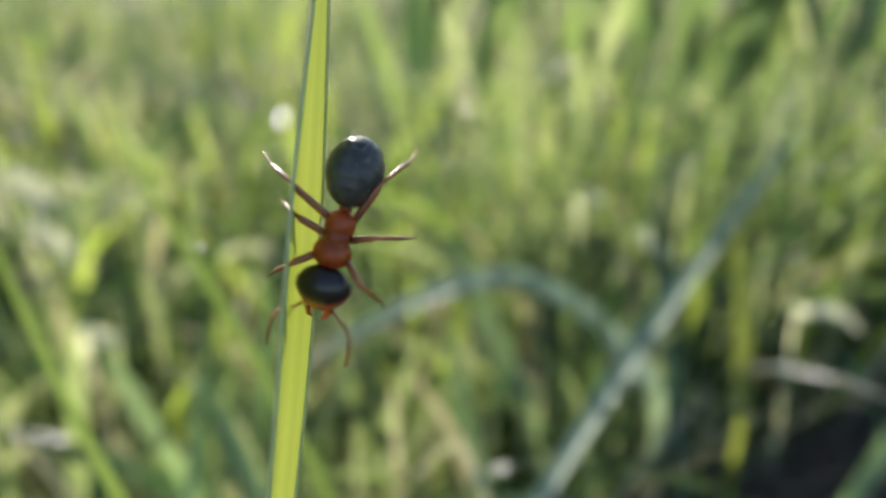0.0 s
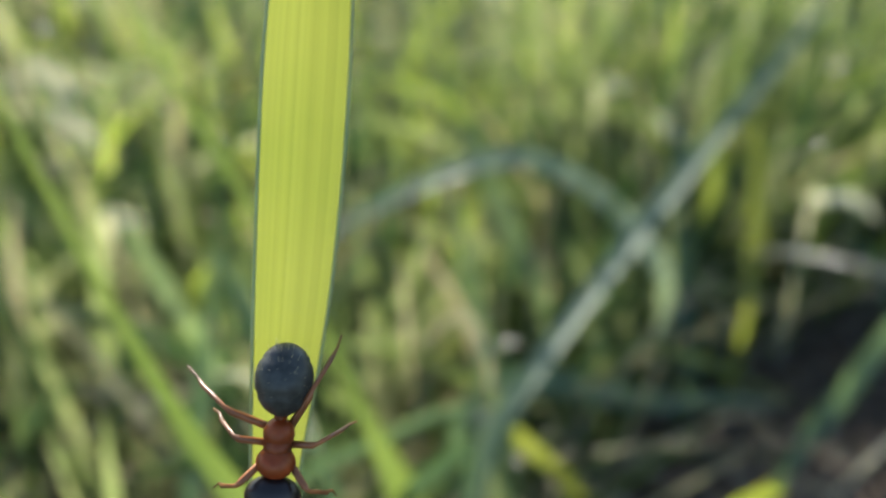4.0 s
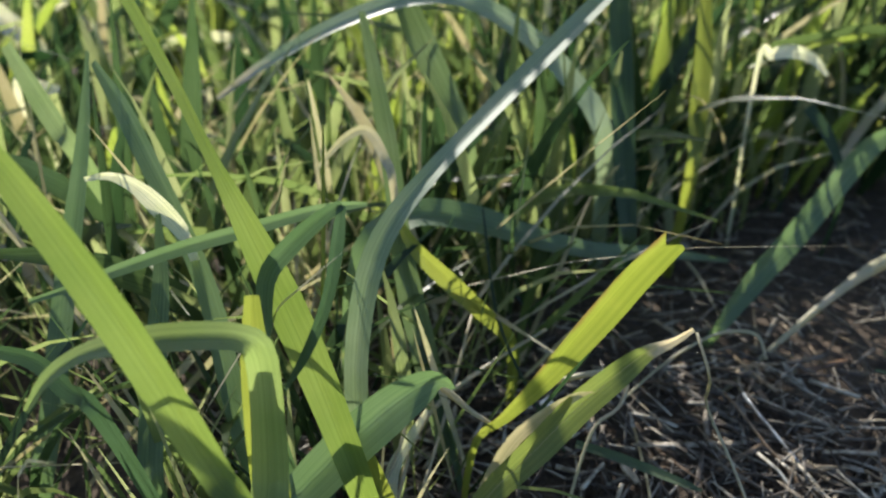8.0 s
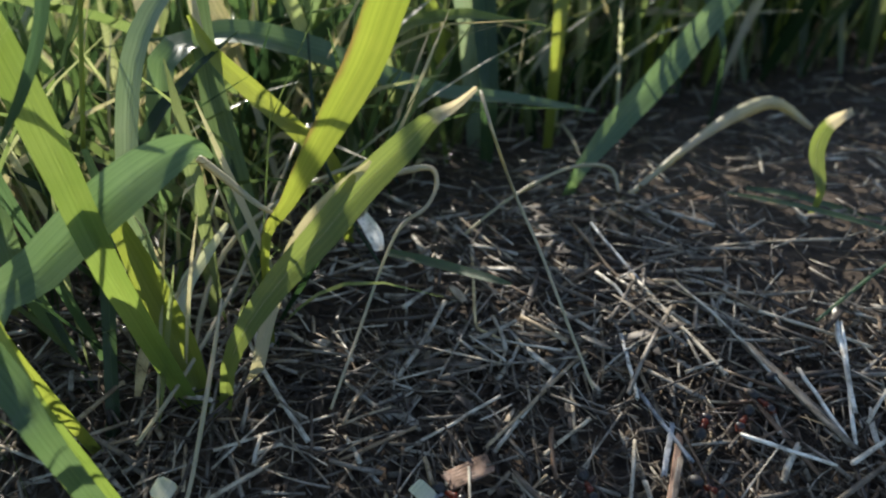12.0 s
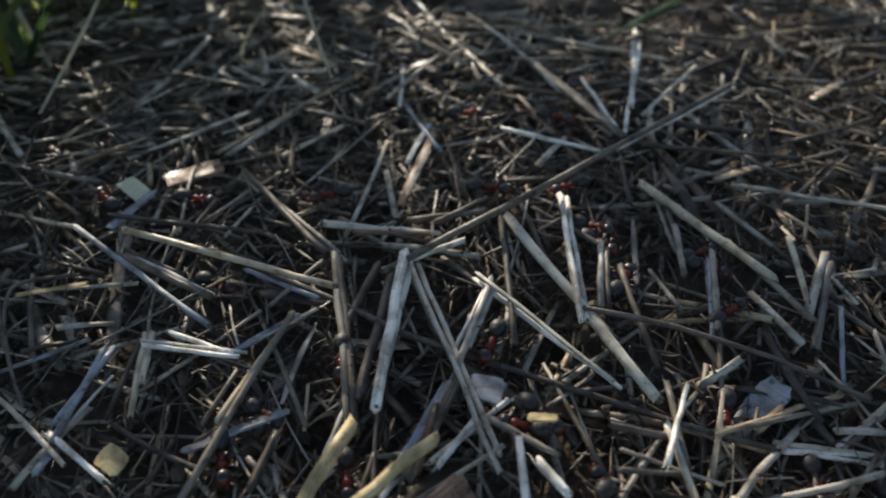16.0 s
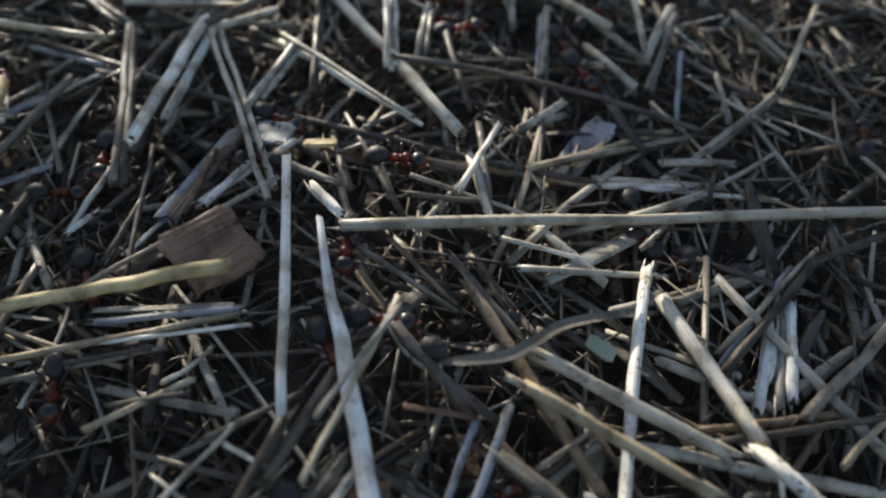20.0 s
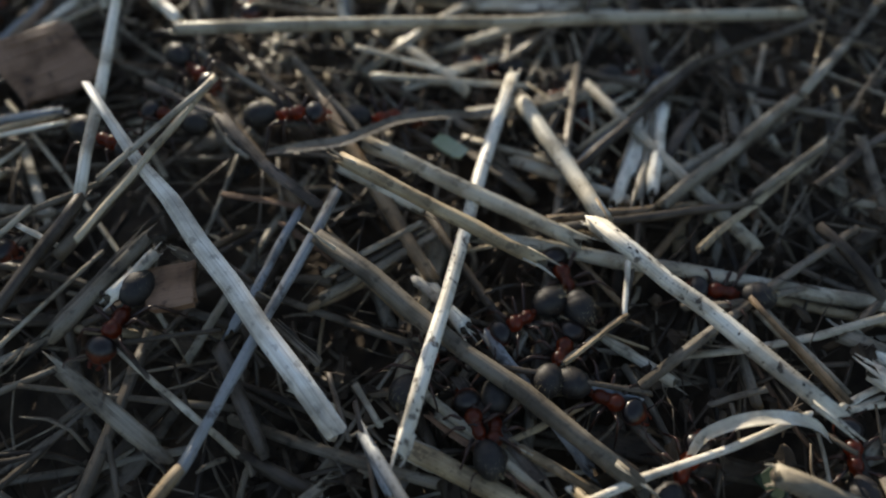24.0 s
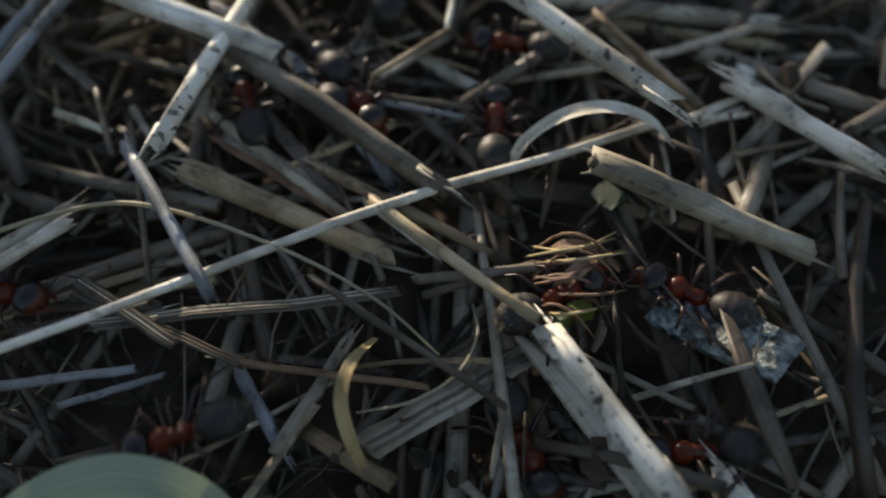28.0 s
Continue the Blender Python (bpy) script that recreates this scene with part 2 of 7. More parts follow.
leaf_pale = leaf_material("pale_striped_leaf", [(0.0, (0.36, 0.42, 0.34)), (1.0, (0.40, 0.46, 0.37))], False, 0.2, 0.45)
soil = plain_material("dark_soil", (0.030, 0.021, 0.014), (0.095, 0.068, 0.046), 420.0, 0.95, 0.9, 0.001)
# Dark colour for the shade inside hollow stalks.
bore_shade = plain_material("straw_bore_shade", (0.05, 0.04, 0.03), (0.12, 0.10, 0.07), 900.0, 0.9)
bark = straw_material("bark", [(0.0, (0.27, 0.16, 0.10)), (1.0, (0.33, 0.195, 0.125))], False, 0.5)
stone = plain_material("pale_grit", (0.035, 0.040, 0.036), (0.34, 0.38, 0.36), 2300.0, 0.85, 1.0, 0.0005)
crust = plain_material("lichen_crust", (0.10, 0.12, 0.11), (0.50, 0.55, 0.53), 3400.0, 0.9, 1.0, 0.0004)
# Nest ant black and red are darkened to hold the shade they walk in.
ant_black = plain_material("ant_black", (0.010, 0.008, 0.008), (0.024, 0.020, 0.018), 2500.0, 0.55, 0.3, 0.00004)
# Lit copies for the first ant: grey holds reflected light, orange the backlight.
ant_black_sheen = plain_material("ant_black_sheen", (0.022, 0.024, 0.021), (0.055, 0.060, 0.052), 2500.0, 0.42, 0.3, 0.00004)
ant_backlit = shell_material("ant_backlit", (0.20, 0.050, 0.015), (0.42, 0.13, 0.040), (0.75, 0.26, 0.07), 0.42)
ant_backlit_leg = plain_material("ant_backlit_leg", (0.12, 0.045, 0.02), (0.42, 0.15, 0.05), 500.0, 0.34)
ant_red = shell_material("ant_red", (0.042, 0.011, 0.007), (0.130, 0.028, 0.011), (0.85, 0.22, 0.04), 0.36)
def head_material(name, cheek):
    """Black crown, cheeks and mouth of another colour."""
    m, n, links, p = material(name, 0.34)
    xyz = n.new("ShaderNodeSeparateXYZ")
    links.new(n.new("ShaderNodeTexCoord").outputs["Object"], xyz.inputs[0])
    slope = n.new("ShaderNodeMath")
    slope.operation, slope.inputs[1].default_value = "MULTIPLY_ADD", -0.55
    links.new(xyz.outputs["X"], slope.inputs[0])
    links.new(xyz.outputs["Z"], slope.inputs[2])
    scale = n.new("ShaderNodeMapRange")
    scale.inputs["From Min"].default_value, scale.inputs["From Max"].default_value = 0.0000, 0.0009
    links.new(slope.outputs[0], scale.inputs["Value"])
    tone = ramp(n, [(0.42, cheek), (0.82, (0.016, 0.012, 0.012))])
    links.new(scale.outputs[0], tone.inputs["Fac"])
    links.new(tone.outputs["Color"], p.inputs["Base Color"])
    return m


# Cheeks brightened for backlight, then the same head darkened for shade.
backlit_head = head_material("backlit_ant_head", (0.42, 0.09, 0.02))
shaded_head = head_material("shaded_ant_head", (0.11, 0.024, 0.010))
# Leg colour lowered to near black for the shade on the nest.
ant_leg = plain_material("ant_leg", (0.014, 0.009, 0.008), (0.060, 0.022, 0.012), 500.0, 0.40)
hair = plain_material("ant_hair", (0.5, 0.42, 0.25), (0.6, 0.5, 0.3), 900.0, 0.5)


# ---- building helpers ----
def mesh_of(name, verts, faces, material, uvs=None, smooth=True):
    me = bpy.data.meshes.new(name)
    me.from_pydata([tuple(v) for v in verts], [], faces)
    if uvs is not None:
        layer = me.uv_layers.new(name="UVMap")
        index = np.empty(len(me.loops), dtype=np.int32)
        me.loops.foreach_get("vertex_index", index)
        layer.data.foreach_set("uv", np.asarray(uvs, dtype=np.float32)[index].ravel())
    if smooth:
        me.polygons.foreach_set("use_smooth", [True] * len(me.polygons))
    me.materials.append(material)
    return me


class Heap:
    """Gathers many small pieces into one mesh."""

    def __init__(self):
        self.verts, self.faces, self.uvs, self.count = [], [], [], 0

    def add(self, verts, faces, uvs):
        self.verts.append(np.asarray(verts))
        self.uvs.append(np.asarray(uvs))
        self.faces.extend(tuple(i + self.count for i in f) for f in faces)
        self.count += len(verts)

    def mesh(self, name, material, smooth=True):
        return mesh_of(name, np.concatenate(self.verts), self.faces, material, np.concatenate(self.uvs), smooth)


def part(name, data, parent, label="", m=None):
    ob = new(name, data)
    ob.parent = parent
    if m is not None:
        ob.matrix_basis = m
    return tagged(ob, label) if label else ob


def soft_clamp(v, lo, hi, k):
    if v > hi:
        return hi + k * (1 - math.exp(-(v - hi) / k))
    if v < lo:
        return lo - k * (1 - math.exp(-(lo - v) / k))
    return v


def ground_z(x, y):
    """The smooth flank of the nest mound, levelling out into the meadow."""
    away = min(1.0, max(0.0, (math.hypot(x - 0.08, y - 0.10) - 0.45) / 1.0))
    away = away * away * (3 - 2 * away)
    x, y = soft_clamp(x, -0.1, 0.25, 0.1) - 0.08, soft_clamp(y, -0.06, 0.17, 0.08) - 0.08
    return (0.00644 + 0.01913 * x + 0.06355 * y + -1.54036 * y * y) * (1 - away) - 0.02 * away


def ground_normal(x, y):
    e = 0.004
    return Vector((ground_z(x - e, y) - ground_z(x + e, y), ground_z(x, y - e) - ground_z(x, y + e), 2 * e)).normalized()


def spline(points, count):
    """A smooth row of points (Catmull-Rom) through rows of numbers."""
    p = np.asarray(points, dtype=float)
    p = np.vstack([2 * p[0] - p[1], p, 2 * p[-1] - p[-2]])
    out = []
    for s in np.linspace(0, len(p) - 3, count):
        i = min(int(s), len(p) - 4)
        u = s - i
        a, b, c, d = p[i:i + 4]
        out.append(0.5 * (2 * b + (c - a) * u + (2 * a - 5 * b + 4 * c - d) * u * u + (3 * b - a - 3 * c + d) * u ** 3))
    return np.array(out)


def tube(points, radii, sides=7, hollow=False, flat=1.0, split=0.0, rng=random):
    """A stalk along the points. hollow: its ends open into a dark bore. flat: squeezed to a ribbon. Returns verts, faces, uvs."""
    points = np.asarray(points, dtype=float)
    n = len(points)
    verts, faces, uvs = [], [], []
    length = 0.0
    up = np.array((0.0, 0.0, 1.0))
    rings = []
    for i in range(n):
        way = points[min(i + 1, n - 1)] - points[max(i - 1, 0)]
        way = way / (np.linalg.norm(way) + 1e-12)
        side = np.cross(way, up)
        if np.linalg.norm(side) < 0.05:
            side = np.cross(way, np.array((1.0, 0.0, 0.0)))
        side = side / np.linalg.norm(side)
        over = np.cross(side, way)
        rings.append((side, over))
        if i:
            length += np.linalg.norm(points[i] - points[i - 1])
        ragged = [rng.uniform(-split, split) * radii[i] if i in (0, n - 1) else 0.0 for _ in range(sides)]
        for k in range(sides):
            a = 2 * math.pi * k / sides
            verts.append(points[i] + radii[i] * (math.cos(a) * side + math.sin(a) * flat * over) + way * ragged[k])
            uvs.append((k / sides, length * 60.0))
    for i in range(n - 1):
        for k in range(sides):
            j = (k + 1) % sides
            faces.append((i * sides + k, i * sides + j, (i + 1) * sides + j, (i + 1) * sides + k))
    for end, i in ((0, 0), (1, n - 1)):
        first = i * sides
        inward = points[1] - points[0] if end == 0 else points[-2] - points[-1]
        inward = inward / (np.linalg.norm(inward) + 1e-12) * radii[i] * 1.6
        if hollow:
            start = len(verts)
            for k in range(sides):
                verts.append(points[i] + (verts[first + k] - points[i]) * 0.62)
                uvs.append((k / sides, length * 60.0))
            for k in range(sides):
                verts.append(points[i] + (verts[first + k] - points[i]) * 0.55 + inward)
                uvs.append((k / sides, length * 60.0))
            for k in range(sides):
                j = (k + 1) % sides
                for lo, hi in ((first, start), (start, start + sides)):
                    quad = (lo + k, hi + k, hi + j, lo + j)
                    faces.append(quad if end else quad[::-1])
            cap = tuple(start + sides + k for k in range(sides))
        else:
            cap = tuple(first + k for k in range(sides))
        faces.append(cap if end else cap[::-1])
    return verts, faces, uvs


def ribbon(points, widths, facing, fold=0.25, across=5, twist=None):
    """A grass leaf along the points: keeled across, its face turned to 'facing'. Returns verts, faces, uvs."""
    points = np.asarray(points, dtype=float)
    n = len(points)
    facing = np.asarray(facing, dtype=float)
    verts, faces, uvs = [], [], []
    for i in range(n):
        way = points[min(i + 1, n - 1)] - points[max(i - 1, 0)]
        way = way / (np.linalg.norm(way) + 1e-12)
        side = np.cross(way, facing)
        size = np.linalg.norm(side)
        side = side / size if size > 1e-6 else np.array((1.0, 0.0, 0.0))
        face = np.cross(side, way)
        if twist is not None:
            a = radians(twist[i])
            side, face = math.cos(a) * side + math.sin(a) * face, math.cos(a) * face - math.sin(a) * side
        for k in range(across):
            u = 2.0 * k / (across - 1) - 1.0
            verts.append(points[i] + widths[i] * 0.5 * (u * side + fold * (abs(u) - 0.5) * face))
            uvs.append((k / (across - 1), i / (n - 1)))
    for i in range(n - 1):
        for k in range(across - 1):
            a = i * across + k
            faces.append((a, a + 1, a + across + 1, a + across))
    return verts, faces, uvs


# ---- the ground ----
def spread(lo, hi, fine, count, far):
    """Even steps from lo to hi, then ever longer ones out to 'far'."""
    inner = list(np.arange(lo, hi + fine / 2, fine))
    grow = [(far / 0.01) ** (i / count) * 0.01 for i in range(1, count + 1)]
    return [lo - g for g in reversed(grow)] + inner + [hi + g for g in grow]


def build_ground():
    xs, ys = spread(-0.12, 0.24, 0.003, 22, 90.0), spread(-0.08, 0.26, 0.003, 22, 90.0)
    verts, faces = [], []
    for y in ys:
        for x in xs:
            near = math.exp(-((x - 0.06) ** 2 + (y - 0.08) ** 2) / 0.08)
            rough = 0.0022 * noise.noise(Vector((x * 130, y * 130, 0))) + 0.0012 * noise.noise(Vector((x * 420, y * 420, 3)))
            verts.append((x, y, ground_z(x, y) - 0.0050 + near * rough))
    w = len(xs)
    for j in range(len(ys) - 1):
        for i in range(w - 1):
            faces.append((j * w + i, j * w + i + 1, (j + 1) * w + i + 1, (j + 1) * w + i))
    ob = new("ground", mesh_of("ground", verts, faces, soil))
    return tagged(ob, "dark crumbly soil of an ant mound and meadow", "ground", kind="structure")


build_ground()


# ---- straw and litter of the nest ----
def stalk_points(x, y, yaw, length, lift, tilt, bend, rng, count=4):
    """Points of a stalk that lies on the mound, its middle 'lift' above it."""
    pts = []
    for s in np.linspace(-0.5, 0.5, count):
        px, py = x + math.cos(yaw) * length * s, y + math.sin(yaw) * length * s
        px += -math.sin(yaw) * bend * length * (0.25 - s * s)
        py += math.cos(yaw) * bend * length * (0.25 - s * s)
        pts.append((px, py, ground_z(px, py) + lift + tilt * length * s))
    return pts


def build_litter():
    rng = random.Random(11)
    heap, shreds, crumbs, fibres = Heap(), Heap(), Heap(), Heap()

    def scatter(x0, x1, y0, y1, per_cm2, size, low, high):
        for _ in range(int((x1 - x0) * (y1 - y0) * 1e4 * per_cm2)):
            x, y = rng.uniform(x0, x1), rng.uniform(y0, y1)
            length = min(0.03, rng.lognormvariate(math.log(0.0088), 0.5)) * size
            radius = rng.choice((0.00010, 0.00014, 0.00018, 0.00024, 0.0003, 0.00038, 0.00046)) * rng.uniform(0.8, 1.15) * size
            yaw, lift = rng.uniform(0, math.pi), rng.uniform(low, high)
            tilt, bend = rng.gauss(0, 0.13), rng.gauss(0, 0.10)
            pts = stalk_points(x, y, yaw, length, lift, tilt, bend, rng)
            if rng.random() < 0.10:
                wide = radius * rng.uniform(1.4, 2.6)
                shreds.add(*tube(pts, [wide * 0.7, wide, wide, wide * 0.5], 6, False, 0.16, 1.2, rng))
            else:
                thin = rng.uniform(0.75, 1.0)
                heap.add(*tube(pts, [radius, radius, radius * thin, radius * thin], 6, False, rng.uniform(0.6, 1.0), 0.7, rng))

    scatter(0.03, 0.19, -0.055, 0.095, 15.0, 1.0, -0.0035, 0.0003)
    scatter(-0.04, 0.115, 0.085, 0.145, 12.0, 1.15, -0.002, 0.0022)
    scatter(0.115, 0.23, 0.085, 0.145, 7.0, 0.9, -0.002, 0.0018)
    scatter(-0.04, 0.25, 0.145, 0.20, 5.0, 0.9, -0.002, 0.0018)
    scatter(-0.04, 0.03, -0.04, 0.09, 15.0, 1.0, -0.003, 0.0015)
    scatter(0.19, 0.30, -0.03, 0.10, 4.0, 1.0, -0.002, 0.002)
    scatter(-0.25, 0.35, 0.20, 0.36, 2.0, 1.3, -0.002, 0.003)
    scatter(-0.10, 0.30, -0.12, -0.045, 3.0, 1.2, -0.002, 0.002)
    for _ in range(9000):
        x, y = rng.uniform(-0.01, 0.185), rng.uniform(-0.05, 0.10)
        length, yaw = rng.uniform(0.0015, 0.007), rng.uniform(0, 6.28)
        pts = stalk_points(x, y, yaw, length, rng.uniform(-0.0030, 0.0002), rng.gauss(0, 0.22), rng.gauss(0, 0.35), rng)
        r = rng.choice((0.00004, 0.00006, 0.00009, 0.00014, 0.0002))
        fibres.add(*tube(pts, [r, r * 1.1, r, r * 0.5], 4, False, rng.uniform(0.3, 1.0), 0.5, rng))
    for _ in range(4200):
        x, y = rng.uniform(0.02, 0.19), rng.uniform(-0.045, 0.12)
        r = rng.uniform(0.0002, 0.0009)
        z = ground_z(x, y) - rng.uniform(0.0005, 0.003)
        pts = [(x, y, z - r), (x + rng.uniform(-r, r), y + rng.uniform(-r, r), z), (x, y, z + r)]
        crumbs.add(*tube(pts, [r * 0.5, r, r * 0.4], 5, False, rng.uniform(0.5, 1.0), 0.5, rng))
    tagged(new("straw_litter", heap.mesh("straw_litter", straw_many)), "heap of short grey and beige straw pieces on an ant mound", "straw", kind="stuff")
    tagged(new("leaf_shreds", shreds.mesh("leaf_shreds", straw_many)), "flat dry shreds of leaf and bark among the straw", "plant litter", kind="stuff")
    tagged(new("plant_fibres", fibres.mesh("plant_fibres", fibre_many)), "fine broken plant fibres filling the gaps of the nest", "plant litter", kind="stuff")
    tagged(new("soil_crumbs", crumbs.mesh("soil_crumbs", soil, False)), "small dark soil crumbs under the straw", "soil", kind="stuff")


build_litter()


def straw(a, b, width, material, label, group="straw pieces on the nest", bend=0.0, flat=1.0, hollow=True, taper=0.9, split=1.1, name="straw_piece"):
    """One lying stalk from a to b (millimetres; heights above the mound), as a thing of its own."""
    rng = random.Random(int(abs(a[0] * 31 + b[1] * 17) * 10))
    ends = [np.array((p[0] / 1000, p[1] / 1000, ground_z(p[0] / 1000, p[1] / 1000) + p[2] / 1000)) for p in (a, b)]
    mid = (ends[0] + ends[1]) / 2
    way = ends[1] - ends[0]
    side = np.cross(way, (0, 0, 1.0))
    pts = []
    for s in np.linspace(0, 1, 7):
        wobble = rng.gauss(0, 0.0045) * (0 < s < 1)
        pts.append(ends[0] + way * s + side * (bend * 4 * s * (1 - s) + wobble) - mid)
    r = width / 2000
    radii = [r * (1 + (taper - 1) * s) * rng.uniform(0.88, 1.08) for s in np.linspace(0, 1, 7)]
    v, f, u = tube(pts, radii, 9, False, flat, split, rng)
    ob = new(name, mesh_of(name, v, f, material, u))
    ob.location = mid
    # A solid dark core shows at the ends as the shaded bore.
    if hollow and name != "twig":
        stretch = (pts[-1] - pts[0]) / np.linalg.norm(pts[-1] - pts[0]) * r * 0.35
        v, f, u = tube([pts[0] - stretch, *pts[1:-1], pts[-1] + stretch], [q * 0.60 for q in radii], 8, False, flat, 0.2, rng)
        part("bore_shade", mesh_of("bore_shade", v, f, bore_shade, u), ob)
    if width > 0.55 and a[1] < 30 and flat > 0.5 and name != "twig":
        for end, inner in ((pts[0], pts[1]), (pts[-1], pts[-2])):
            out = (end - inner) / np.linalg.norm(end - inner)
            aside = np.cross(out, (0, 0, 1.0))
            for _ in range(rng.choice((1, 2, 2, 3))):
                turn = rng.uniform(0, 2 * math.pi)
                rim = (aside * math.cos(turn) + np.array((0, 0, 1.0)) * math.sin(turn)) * r * 0.72
                reach = r * rng.uniform(0.8, 3.2)
                line = [end - out * r * 2.5 + rim * 1.15, end + rim * 1.05, end + out * reach + rim * rng.uniform(0.4, 2.0)]
                v, f, u = tube(line, [r * 0.30, r * 0.26, r * 0.05], 5, False, 0.6, 0.6, rng)
                part("splinter", mesh_of("splinter", v, f, material, u), ob)
    if flat < 0.5:
        across = side / (np.linalg.norm(side) + 1e-9)
        for shift in (-0.5, 0.05, 0.55):
            strand = [p + across * r * shift + np.array((0, 0, r * flat * 0.8)) for p in pts]
            v, f, u = tube(strand, [r * 0.10, *[r * rng.uniform(0.10, 0.17) for _ in pts[2:]], r * 0.05], 5, False, 0.8, 0.8, rng)
            part("fibre", mesh_of("fibre", v, f, material, u), ob)
    return tagged(ob, label, "twig" if name == "twig" else "straw", group)


# ---- grass ----
def curve_leaf(name, rows, material, label, facing=(0, -1, 0.35), fold=0.3, twist=(0, 0), group="", category="grass", count=22, ragged=False):
    """A leaf along rows of (x, y, z, width), all in millimetres, from its foot to its tip."""
    s = spline(rows, count) / 1000.0
    base = s[0, :3].copy()
    turn = np.linspace(twist[0], twist[1], count)
    verts, faces, uvs = ribbon(s[:, :3] - base, np.maximum(s[:, 3], 0.00015), facing, fold, 7, turn)
    if ragged:
        for k, d in enumerate((-0.0016, -0.0004, 0.0006, 0.0016, 0.0010, 0.0002, 0.0006)):
            verts[-7 + k] = np.asarray(verts[-7 + k]) - (s[-1, :3] - s[-2, :3]) / np.linalg.norm(s[-1, :3] - s[-2, :3]) * d
    ob = tagged(new(name), label, category, group)
    ob.location = base
    part("leaf_blade", mesh_of("leaf_blade", verts, faces, material, uvs), ob)
    line = [verts[i * 7 + 3] for i in range(count)]
    v, f, u = tube(line, [0.000025 for w in s[:, 3]], 5)
    part("midrib", mesh_of("midrib", v, f, material, u), ob)
    return ob


def thread(name, rows, material, label, category="dry stem", group="", sides=6, count=18):
    """A thin round stem along rows of (x, y, z, width) in millimetres."""
    s = spline(rows, count) / 1000.0
    base = s[0, :3].copy()
    ob = new(name, mesh_of(name, *tube(s[:, :3] - base, s[:, 3] / 2, sides)[:2], material, tube(s[:, :3] - base, s[:, 3] / 2, sides)[2]))
    ob.location = base
    return tagged(ob, label, category, group)


def wild_leaf(rng, x, y, height, width, lean, droop, yaw, count=9, across=3):
    """A free-growing leaf from its root: rises, leans and droops over at its end."""
    pts, wid = [], []
    z0 = ground_z(x, y) - 0.002
    dx, dy = math.cos(yaw), math.sin(yaw)
    for s in np.linspace(0, 1, count):
        out = height * (lean * s + droop * s ** 3)
        rise = height * (s - 0.55 * droop * s ** 3)
        pts.append((x + dx * out, y + dy * out, z0 + rise))
        wid.append(width * max(0.06, (0.35 + 1.6 * s * (1.15 - s)) * (1 - s ** 5)))
    spin = rng.uniform(0, 2 * math.pi)
    facing = (math.cos(spin), math.sin(spin), 0.5)
    turn = np.linspace(0, rng.gauss(0, 45), count)
    return ribbon(pts, wid, facing, 0.3, across, turn)


def bare(x, y):
    """Where the nest keeps the ground free of grass."""
    edge = 0.160 + 0.014 * noise.noise(Vector((x * 14, 0.3, 0))) + min(max(0.0, x), 0.2) * 0.57
    left = 0.012 + (y - 0.078) * 0.45
    return y < edge and x > left and x < 0.34


def stature(x, y):
    """The meadow stands low where the sun reaches the nest and tall where it keeps the nest in shade."""
    if not 0.12 < y < 0.75:
        return 1.0
    u = min(1.0, max(0.0, (x + 0.287 * (y - 0.05) - 0.075) / 0.07))
    return 0.80 + 0.10 * u * u * (3 - 2 * u)


